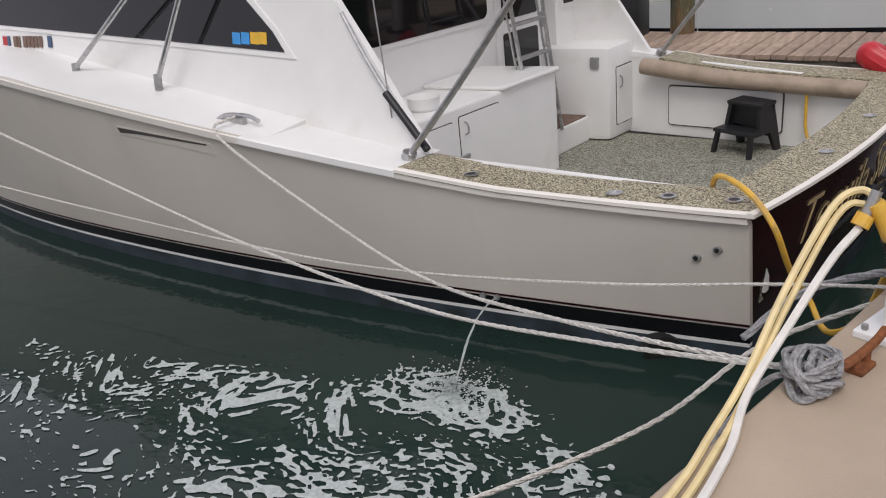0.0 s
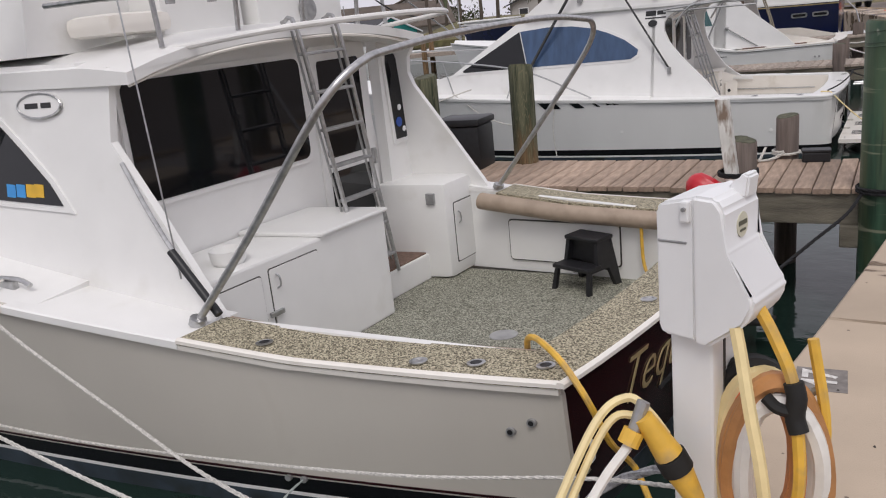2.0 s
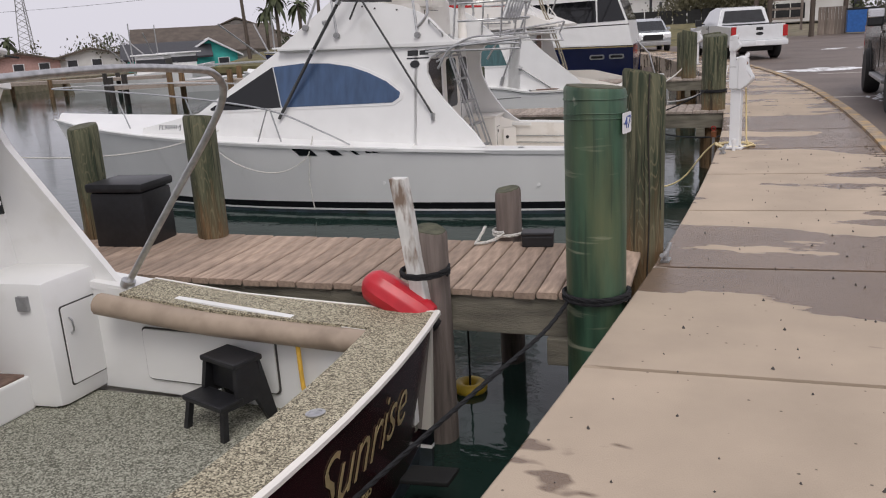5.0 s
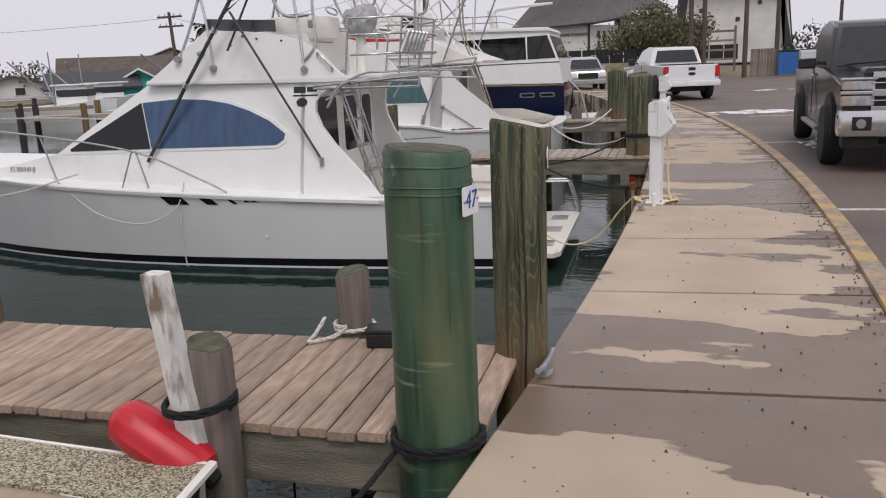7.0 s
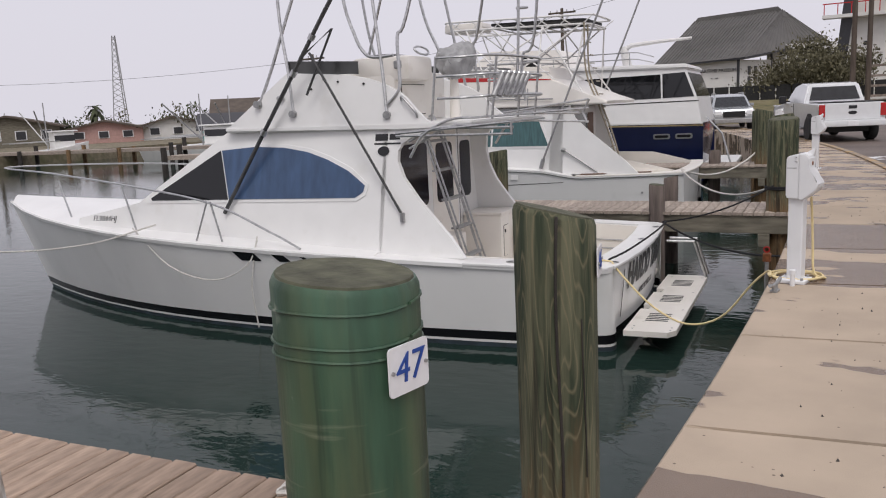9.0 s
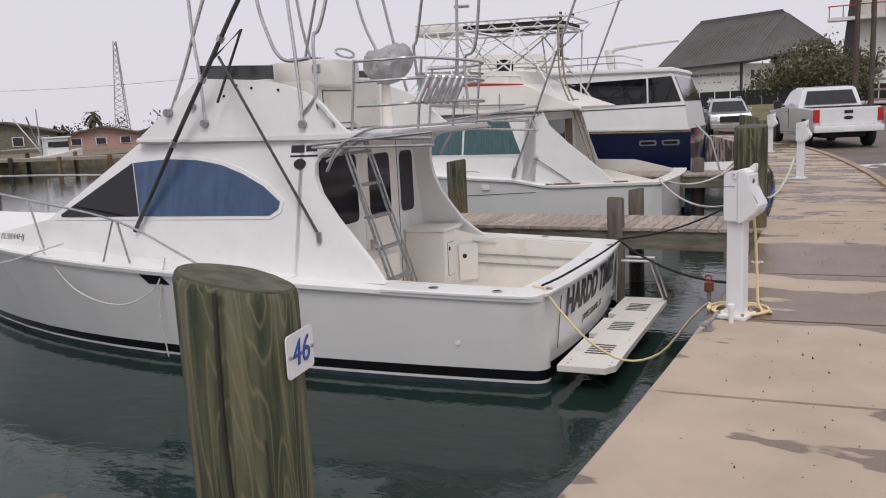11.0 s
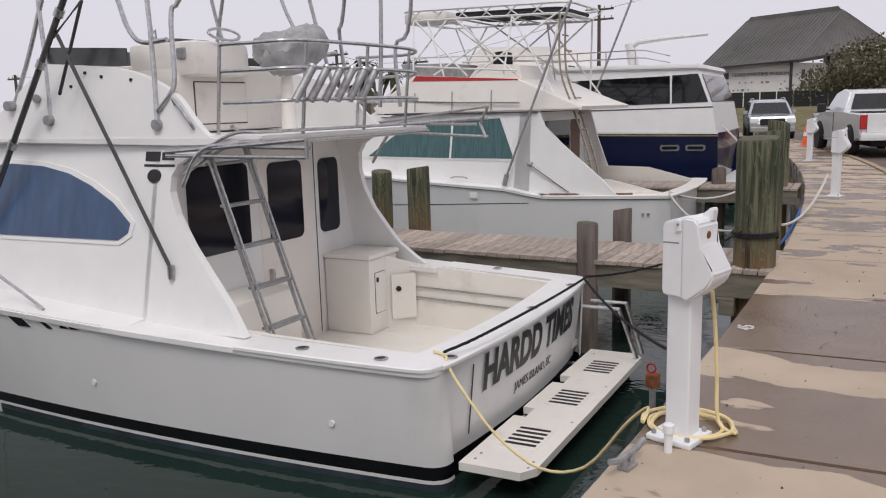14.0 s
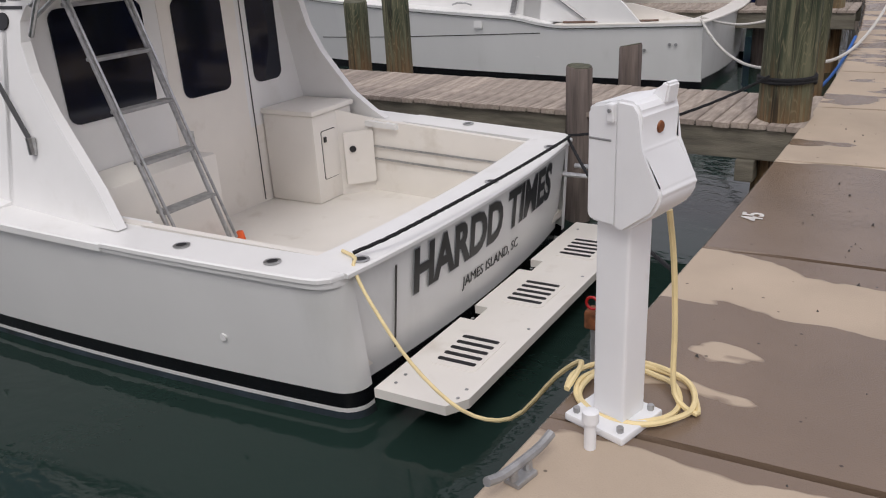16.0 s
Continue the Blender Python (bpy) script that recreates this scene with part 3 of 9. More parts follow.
ground_sheet()
strip("road", "brown wet asphalt car park with faded paint lines", ASPHALT, lambda y: curb_x(y) + 0.14, lambda y: 60.0, -14, 62, -0.03, -1.6, 1.2, "road")
strip("ground", "sandy ground beyond the car park", SOIL, lambda y: -60.0 if y > 66 else -16 - (66 - y) * 0.3, lambda y: 500.0, 58, 600, -0.06, -1.6, 6.0)
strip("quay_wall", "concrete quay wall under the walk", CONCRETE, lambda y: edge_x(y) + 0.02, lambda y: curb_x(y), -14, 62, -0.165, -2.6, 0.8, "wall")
kerb = strip("kerb", "worn concrete kerb with flaking yellow paint", CURB, curb_x, lambda y: curb_x(y) + 0.15, -14, 60, 0.035, -0.5, 0.8, "kerb")

pavement = thing("pavement", "tan concrete walk with expansion joints and dark wet patches", "pavement", kind="structure")
JOINTS = [3.28 + 1.76 * k for k in range(-9, 31)]


def quay_slabs():
    """Cast slabs between joints; each is a piece of the walk, with eased edges and a narrow gap."""
    for y0, y1 in zip(JOINTS, JOINTS[1:]):
        bm = bmesh.new()
        gap, n = 0.006, 4
        # the joints fan out a little as the quay bends
        def at(y, w, z):
            x = edge_x(y) + w
            return x, y + 0.13 * max(0.0, min(1.0, (y - 1) / 6)) * w, z + rise(y)
        rows = []
        for i in range(n + 1):
            y = y0 + gap + (y1 - y0 - 2 * gap) * i / n
            yy = y + (0.012 if i == 0 else -0.012 if i == n else 0)
            wide_here = curb_x(yy) - edge_x(yy) - 0.005
            rows.append(([bm.verts.new(at(y, 0.0, -0.16)), bm.verts.new(at(y, 0.0, -0.015)), bm.verts.new(at(yy, 0.015, -0.0)),
                          bm.verts.new(at(yy, 0.35, 0.0)), bm.verts.new(at(yy, 1.0, 0.0)), bm.verts.new(at(yy, wide_here, 0.0)), bm.verts.new(at(y, wide_here, -0.16))]))
        for a, b in zip(rows, rows[1:]):
            for k in range(6):
                bm.faces.new((a[k], a[k + 1], b[k + 1], b[k]))
        bm.faces.new(rows[0])
        bm.faces.new(rows[-1][::-1])
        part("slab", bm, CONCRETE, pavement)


# ---- finger piers ----
def pier(label, near, slope, width, x_root, x_end, mat, group, plank_w=0.142):
    """A finger pier of crosswise planks on beams; near(x) is its near edge."""
    t = thing("finger_pier", label, "pier", (x_root, near(x_root), 0), group=group, kind="structure")
    ang = math.atan(slope)
    frame_m = pose(0, 0, 0, 0, 0, math.degrees(ang) + 180)
    length = (x_root - x_end) / math.cos(ang)
    # local: +x away from the quay, -y towards the far side
    data = []
    for k in range(3):
        bm = bmesh.new()
        box(bm, (0.004, 0.0, -0.045), (plank_w - 0.004, -width, 0), 0.0)
        for v in bm.verts:
            v.co.z += random.uniform(-0.003, 0.003)
        bmesh.ops.bevel(bm, geom=[e for e in bm.edges if abs(e.verts[0].co.y - e.verts[1].co.y) > 0.5], offset=0.008, segments=1, affect="EDGES")
        bmesh.ops.recalc_face_normals(bm, faces=bm.faces)
        me = bpy.data.meshes.new("plank")
        bm.to_mesh(me)
        bm.free()
        me.materials.append(mat)
        data.append(me)
    rnd = random.Random(3)
    for i in range(int(length / plank_w)):
        ob = new("plank", data[i % 3])
        ob.parent = t
        ob.matrix_basis = frame_m @ pose(i * plank_w, rnd.uniform(-0.012, 0.012), rnd.uniform(-0.003, 0.003), 0, 0, rnd.uniform(-0.15, 0.15))
    for y in (-0.03, -width + 0.08):
        bm = box(bmesh.new(), (0, y, -0.3), (length, y - 0.05, -0.048), 0.006)
        bm.transform(frame_m)
        part("beam", bm, BEAM, t, "weathered timber beam")
    for i in range(0, int(length), 2):
        bm = box(bmesh.new(), (i + 0.35, 0.02, -0.48), (i + 0.5, -width - 0.02, -0.3), 0.01)
        bm.transform(frame_m)
        part("cross_beam", bm, BEAM, t)
        if i:
            for y in (-0.3, -width + 0.25):
                bm = cyl(bmesh.new(), (i + 0.42, y, -3.1), (i + 0.42, y, -0.3), 0.12, seg=12)
                bm.transform(frame_m)
                part("pier_leg", bm, PILE_DARK, t, smooth=True)
    return t


def near_1(x):
    return 6.1 + 0.08 * (x + 0.4)


def near_2(x):
    return 16.55 + 0.02 * (x + 0.6)


pier("weathered brown plank finger pier between two boats", near_1, 0.08, 1.22, -0.06, -9.2, PLANK, "finger piers")
pier("greyed plank finger pier behind the white sport boat", near_2, 0.06, 1.25, -0.2, -9.0, PLANK_GREY, "finger piers")
pier("greyed plank finger pier by the navy yacht", lambda x: 24.6 + 0.1 * (x + 1), 0.1, 1.2, -1.3, -10.0, PLANK_GREY, "finger piers")


def pile(label, x, y, top, r, mat, group="mooring piles", cut=0.04, lean=(0, 0), low=-3.1, seg=28, hollow=False, scale_rough=0.012):
    """A driven pile with an uneven skin and a slightly slanting top."""
    t = thing("piling", label, "piling", (x, y, low), group=group)
    bm = bmesh.new()
    rnd = random.Random(int(1000 * abs(x * 7 + y)))
    ph = [rnd.uniform(0, 6.3) for _ in range(4)]
    levels = [0, (WATER - low), 0.5 * (top - low + WATER - low), top - low - 0.5, top - low - 0.2, top - low - 0.02, top - low]
    rings = []
    for li, z in enumerate(levels):
        ring = []
        for k in range(seg):
            a = math.tau * k / seg
            rr = r * (1 + scale_rough / r * 0.35 * (math.sin(3 * a + ph[0] + z) + 0.7 * math.sin(5 * a + ph[1]) + 0.5 * math.sin(11 * a + ph[2])))
            if li == len(levels) - 1:
                rr *= 0.95
            slant = cut * math.cos(a + ph[3]) if li >= len(levels) - 2 else 0
            ring.append(bm.verts.new((rr * math.cos(a) + lean[0] * z, rr * math.sin(a) + lean[1] * z, z + slant)))
        rings.append(ring)
    for a, b in zip(rings, rings[1:]):
        for k in range(seg):
            bm.faces.new((a[k], a[(k + 1) % seg], b[(k + 1) % seg], b[k]))
    top_ring = [tuple(v.co) for v in rings[-1]]
    bm.faces.new(rings[0][::-1])
    if hollow:
        inner = [bm.verts.new((v.co.x * 0.86, v.co.y * 0.86, v.co.z)) for v in rings[-1]]
        deep = [bm.verts.new((v.co.x * 0.84, v.co.y * 0.84, v.co.z - 0.05)) for v in rings[-1]]
        for k in range(seg):
            bm.faces.new((rings[-1][k], rings[-1][(k + 1) % seg], inner[(k + 1) % seg], inner[k]))
            bm.faces.new((inner[k], inner[(k + 1) % seg], deep[(k + 1) % seg], deep[k]))
        bm.faces.new(deep)
    else:
        bm.faces.new([bm.verts.new(v.co) for v in rings[-1]])
    part("shaft", bm, mat, t, smooth=True)
    if not hollow:
        face = bmesh.new()
        low = [face.verts.new((v[0] * 0.99, v[1] * 0.99, v[2] - 0.004)) for v in top_ring]
        high = [face.verts.new((v[0] * 0.96, v[1] * 0.96, v[2] + 0.006)) for v in top_ring]
        for k in range(seg):
            face.faces.new((low[k], low[(k + 1) % seg], high[(k + 1) % seg], high[k]))
        face.faces.new(high)
        part("cut_top", face, END_GRAIN, t, "weathered brown end grain")
    return t


def plate_on(t, text, place, normal, wide=0.16, tall=0.13):
    """A number plate nailed to a pile."""
    base = facing(Vector(place) - t.matrix_basis.translation, normal)
    bm = bmesh.new()
    slab(bm, rounded(-wide / 2, -tall / 2, wide / 2, tall / 2, 0.012), lambda p, q, w: (p, q, w), 0.004)
    bm.transform(base)
    plate = part("number_plate", bm, SIGN_WHITE, t, "white plate with blue number " + text)
    bm = letters(text, tall * 0.86, 0.001, 0.12)
    bm.transform(base @ Matrix.Translation((0, 0, 0.0055)))
    part("number", bm, SIGN_BLUE, plate)
    for sx in (-1, 1):
        bm = cyl(bmesh.new(), (sx * wide * 0.42, 0, 0.003), (sx * wide * 0.42, 0, 0.009), 0.005, seg=8)
        bm.transform(base)
        part("nail", bm, DULL_STEEL, plate)


green_pile = pile("round mooring pile wrapped in streaked green plastic", -0.25, 6.14, 1.27, 0.182, PILE_GREEN, cut=0.015, scale_rough=0.004, lean=(0.0, 0.0))
plate_on(green_pile, "47", (-0.25 + 0.188, 6.14 - 0.03, 1.065), (0.987, -0.157, 0), 0.14, 0.118)
for z in (1.21, 1.13, 1.1):
    bm = bmesh.new()
    tube(bm, [(0.184 * math.cos(a), 0.184 * math.sin(a), z + 3.1 + 0.004 * math.sin(3 * a)) for a in np.linspace(0, 6.2, 30)], 0.004, 5)
    part("wrap_band", bm, PILE_GREEN, green_pile)
brown_pile = pile("weathered green and brown mooring pile with grain cracks", -0.155, 7.3, 1.27, 0.15, PILE_BROWN, cut=0.035)
for ang, z0, z1, w in ((-66, -0.35, 1.27, 0.006), (-30, 0.3, 0.9, 0.003), (-95, -0.2, 0.55, 0.003)):
    a = radians(ang)
    pts = [(0.152 * math.cos(a + 0.05 * math.sin(z * 5)), 0.152 * math.sin(a + 0.05 * math.sin(z * 5)), z + 3.1) for z in np.linspace(z0, z1, 14)]
    part("drying_crack", tube(bmesh.new(), pts, w, 5), PILE_DARK, brown_pile, "dark drying crack")
plate_on(brown_pile, "46", (-0.155 + 0.155, 7.3 + 0.033, 1.09), (0.978, 0.208, 0), 0.135, 0.108)
pile("weathered mooring pile at the back of the finger pier", -3.83, 6.98, 1.05, 0.13, PILE_BROWN, cut=0.02)
pile("weathered mooring pile beside a dock box", -4.95, 6.78, 1.0, 0.13, PILE_BROWN, cut=0.02)
pile("short weathered pile stub on the finger pier", -1.22, 7.36, 0.4, 0.1, PILE_GREY, cut=0.015)
pile("short dark weathered pile tied to a white post", -1.27, 5.96, 0.42, 0.1, PILE_GREY, cut=0.02)
pile("short grey pile at the corner of the finger pier", -2.11, 16.5, 0.39, 0.115, PILE_GREY, cut=0.01)
pile("short brown pile behind the finger pier", -2.235, 17.9, 0.37, 0.115, PILE_GREY, cut=0.02)
pile("large green and brown mooring pile at the quay edge", -0.44, 16.85, 1.29, 0.205, PILE_BROWN, cut=0.02)
pile("green weathered mooring pile behind another", -0.62, 18.3, 1.3, 0.17, PILE_BROWN, cut=0.02)
pile("green mooring pile beyond the finger pier", -5.38, 18.0, 0.83, 0.165, PILE_BROWN, cut=0.02)
pile("green mooring pile beyond the finger pier", -6.09, 18.05, 0.76, 0.15, PILE_BROWN, cut=0.02)
pile("green mooring pile near the navy yacht", -1.75, 25.0, 1.25, 0.2, PILE_BROWN)
pile("green mooring pile near the navy yacht", -2.2, 27.5, 1.15, 0.18, PILE_BROWN)
pile("grey pile stub near the navy yacht", -2.9, 25.2, 0.3, 0.14, PILE_GREY)


# ---- boats ----
class Boat:
    """A boat's own frame: u forward from the transom, v across from its middle, z up from the walk."""

    def __init__(self, name, label, origin, heading, transom_dir, length, transom, beam, sheer, group="moored boats"):
        self.length, self.transom, self.beam, self.sheer = length, transom, beam, sheer
        h, w = radians(heading), radians(transom_dir)
        self.m = Matrix(((-math.cos(h), -math.sin(w), 0, 0), (-math.sin(h), math.cos(w), 0, 0), (0, 0, 1, 0), (0, 0, 0, 1)))
        self.origin = Vector((*origin, 0))
        self.root = thing(name, label, "boat", (*origin, WATER), group=group)

    def world(self, u, v, z):
        return self.m @ Vector((u, v, z)) + self.origin

    def add(self, name, bm, mat, label="", parent=None, smooth=False):
        bm.transform(Matrix.Translation((0, 0, -WATER)) @ self.m)
        if parent is not None and parent is not self.root:
            return part(name, bm, mat, parent, label, smooth)
        return part(name, bm, mat, self.root, label, smooth)

    lift = 0.0
    corner = 0.0

    def hb(self, u):
        """Half breadth; a moulded hull rounds in at its quarters."""
        r = self.corner
        cut = r - math.sqrt(max(0.0, r * r - (r - u) ** 2)) if 0 <= u < r else r if u < 0 else 0.0
        return self.side(u) - cut

    def side(self, u):
        s = max(0.0, min(1.0, u / self.length))
        if s < 0.42:
            k = s / 0.42
            return self.transom + (self.beam - self.transom) * (1 - (1 - k) ** 2)
        return self.beam * (1 - ((s - 0.42) / 0.58) ** 2.3)

    def zs(self, u):
        s = max(0.0, min(1.0, u / self.length))
        a, b = self.sheer
        return a + (b - a) * s ** 1.3 + self.lift * min(max(u - 1.4, 0.0), 4.6)

    def skin(self, u, z, out=0.0):
        """A point of the outer skin on the near side (v < 0) at height z."""
        s = u / self.length
        f = (self.zs(u) - z) / (self.zs(u) + 1.4)
        h = self.hb(u) * (1 - f * (0.10 + 0.55 * s * s)) + out
        return u - f * 0.9 * s ** 5, h

    def band(self, z_top, z_low, out=0.0, thick=0.04, u0=0.0, u1=None, n=26, sides=(-1, 1)):
        """A strip of the hull between two heights (numbers, or None for the sheer), with thickness."""
        bm = bmesh.new()
        u1 = self.length if u1 is None else u1
        for side in sides:
            rows = []
            for i in range(n + 1):
                u = u0 + (u1 - u0) * (i / n) ** (2.6 if self.corner else 1.0)
                zt = self.zs(u) + 0.0 if z_top is None else z_top(u) if callable(z_top) else z_top
                zl = z_low(u) if callable(z_low) else z_low
                row = []
                for inner in (0, 1):
                    for j in range(5):
                        z = zt + (zl - zt) * j / 4
                        uu, h = self.skin(u, z, out)
                        h = max(0.002, h - inner * thick)
                        row.append(bm.verts.new((uu, side * h, z)))
                rows.append(row[:5] + row[5:][::-1])
            for a, b in zip(rows, rows[1:]):
                for k in range(10):
                    bm.faces.new((a[k], a[(k + 1) % 10], b[(k + 1) % 10], b[k]))
            bm.faces.new(rows[0])
            bm.faces.new(rows[-1][::-1])
        return bm

    def deck(self, u0, u1, inset, crown=0.0, thick=0.05, z_off=0.0, n=16, across=8):
        """A deck from side to side that follows the sheer."""
        bm = bmesh.new()
        rows = []
        for i in range(n + 1):
            u = u0 + (u1 - u0) * i / n
            h = max(0.02, self.hb(u) - inset)
            top = [(u, h * (2 * j / across - 1), self.zs(u) + z_off + crown * (1 - (2 * j / across - 1) ** 2)) for j in range(across + 1)]
            low = [(p, q, r - thick) for p, q, r in reversed(top)]
            rows.append([bm.verts.new(c) for c in top + low])
        m = len(rows[0])
        for a, b in zip(rows, rows[1:]):
            for k in range(m):
                bm.faces.new((a[k], a[(k + 1) % m], b[(k + 1) % m], b[k]))
        bm.faces.new(rows[0])
        bm.faces.new(rows[-1][::-1])
        return bm

    def covering(self, u0, u1, wide, z_off, thick=0.03, n=12, over=0.03, sides=(-1, 1)):
        """The flat board along the top of the side."""
        bm = bmesh.new()
        for side in sides:
            rows = []
            for i in range(n + 1):
                u = u0 + (u1 - u0) * (i / n) ** (2.0 if self.corner else 1.0)
                h, z = self.hb(u) + over, self.zs(u) + z_off
                rows.append([bm.verts.new((u, side * q, r)) for q, r in ((h, z - thick), (h, z - 0.008), (h - 0.012, z), (h - wide, z), (h - wide, z - thick))])
            for a, b in zip(rows, rows[1:]):
                for k in range(5):
                    bm.faces.new((a[k], a[(k + 1) % 5], b[(k + 1) % 5], b[k]))
            bm.faces.new(rows[0])
            bm.faces.new(rows[-1][::-1])
        return bm

    def transom_panel(self, z_top, z_low, camber, thick=0.05, out=0.0, half=None, n=12):
        """The stern: a panel bowed aft in the middle."""
        bm = bmesh.new()
        half = half or self.transom
        rows = []
        for i in range(n + 1):
            k = 2 * i / n - 1
            row = []
            for j in range(5):
                z = z_top + (z_low - z_top) * j / 4
                _, h = self.skin(0.0, z)
                row.append((-camber * (1 - k * k) - out + 0.10 * (z_top - z), k * (half if half != self.transom else h), z))
            rows.append([bm.verts.new(c) for c in row + [(p + thick, q, r) for p, q, r in reversed(row)]])
        for a, b in zip(rows, rows[1:]):
            for k in range(10):
                bm.faces.new((a[k], a[(k + 1) % 10], b[(k + 1) % 10], b[k]))
        bm.faces.new(rows[0])
        bm.faces.new(rows[-1][::-1])
        return bm

    def stern_board(self, wide, z_off, camber, thick=0.03, over=0.03, n=12):
        """The flat board along the top of the stern."""
        bm = bmesh.new()
        rows = []
        for i in range(n + 1):
            k = 2 * i / n - 1
            u = -camber * (1 - k * k) - over
            v = k * (self.hb(0) + over)
            z = self.zs(0) + z_off
            ui = max(u + wide, 0.0) if abs(k) > 0.99 else u + wide
            rows.append([bm.verts.new(c) for c in ((u, v, z - thick), (u, v, z - 0.008), (u + 0.012, v, z), (ui, v, z), (ui, v, z - thick))])
        for a, b in zip(rows, rows[1:]):
            for k in range(5):
                bm.faces.new((a[k], a[(k + 1) % 5], b[(k + 1) % 5], b[k]))
        bm.faces.new(rows[0])
        bm.faces.new(rows[-1][::-1])
        return bm


def islands(name, bm, mat, parent, label):
    """Link each separate piece of a bmesh as a part of its own."""
    left = set(bm.faces)
    while left:
        todo = [left.pop()]
        piece = list(todo)
        while todo:
            f = todo.pop()
            for e in f.edges:
                for g in e.link_faces:
                    if g in left:
                        left.remove(g)
                        todo.append(g)
                        piece.append(g)
        one, made = bmesh.new(), {}
        for f in piece:
            for v in f.verts:
                if v not in made:
                    made[v] = one.verts.new(v.co)
            one.faces.new([made[v] for v in f.verts])
        part(name, one, mat, parent, label)
    bm.free()


def stern_text(b, text, v, z, size, mat, camber, z_top, off, squeeze, shear, label, bold=0.0):
    """Lettering that follows the bowed stern."""
    bm = letters(text, size, 0.0015, shear, squeeze, bold)
    fwd = Matrix.Translation((0, 0, -WATER)) @ b.m
    for vert in bm.verts:
        # seen from aft, the far side of the boat lies to the right
        vv, zz = v + vert.co.x, z + vert.co.y
        k = min(1.0, abs(vv) / b.transom)
        vert.co = fwd @ Vector((-camber * (1 - k * k) - off - vert.co.z + 0.10 * (z_top - zz), vv, zz))
    return islands("letter", bm, mat, b.root, label)


Boat.stern_text = stern_text


def block(poly, hw):
    """A house: a side profile of (u, z) points between both sides; hw(u, z) is its half width."""
    bm = bmesh.new()
    a = [bm.verts.new((u, -hw(u, z), z)) for u, z in poly]
    b = [bm.verts.new((u, hw(u, z), z)) for u, z in poly]
    n = len(poly)
    bm.faces.new(a)
    bm.faces.new(b[::-1])
    for i in range(n):
        bm.faces.new((a[i], b[i], b[(i + 1) % n], a[(i + 1) % n]))
    return bm


def side_panel(poly, hw, side=-1, out=0.0, thick=0.05):
    """A panel in the plane of a house's side, from out inwards."""
    return slab(bmesh.new(), poly, lambda u, z, w: (u, side * (hw(u, z) + out - w), z), thick)


def cross_panel(poly, u, thick=0.01, rake=0.0):
    """A panel in a plane across the boat; poly holds (v, z); its aft face lies at u."""
    return slab(bmesh.new(), poly, lambda v, z, w: (u + rake * z + w, v, z), thick)


# ---- boat one: tan hull, maroon stern, pebbled decks ----
b1 = Boat("sport_fishing_boat", "tan and white sport fishing boat with a maroon transom", (-1.19, 4.0), 10.0, 0.0, 12.8, 1.735, 2.02, (-0.07, 1.0))
b1.lift = 0.065


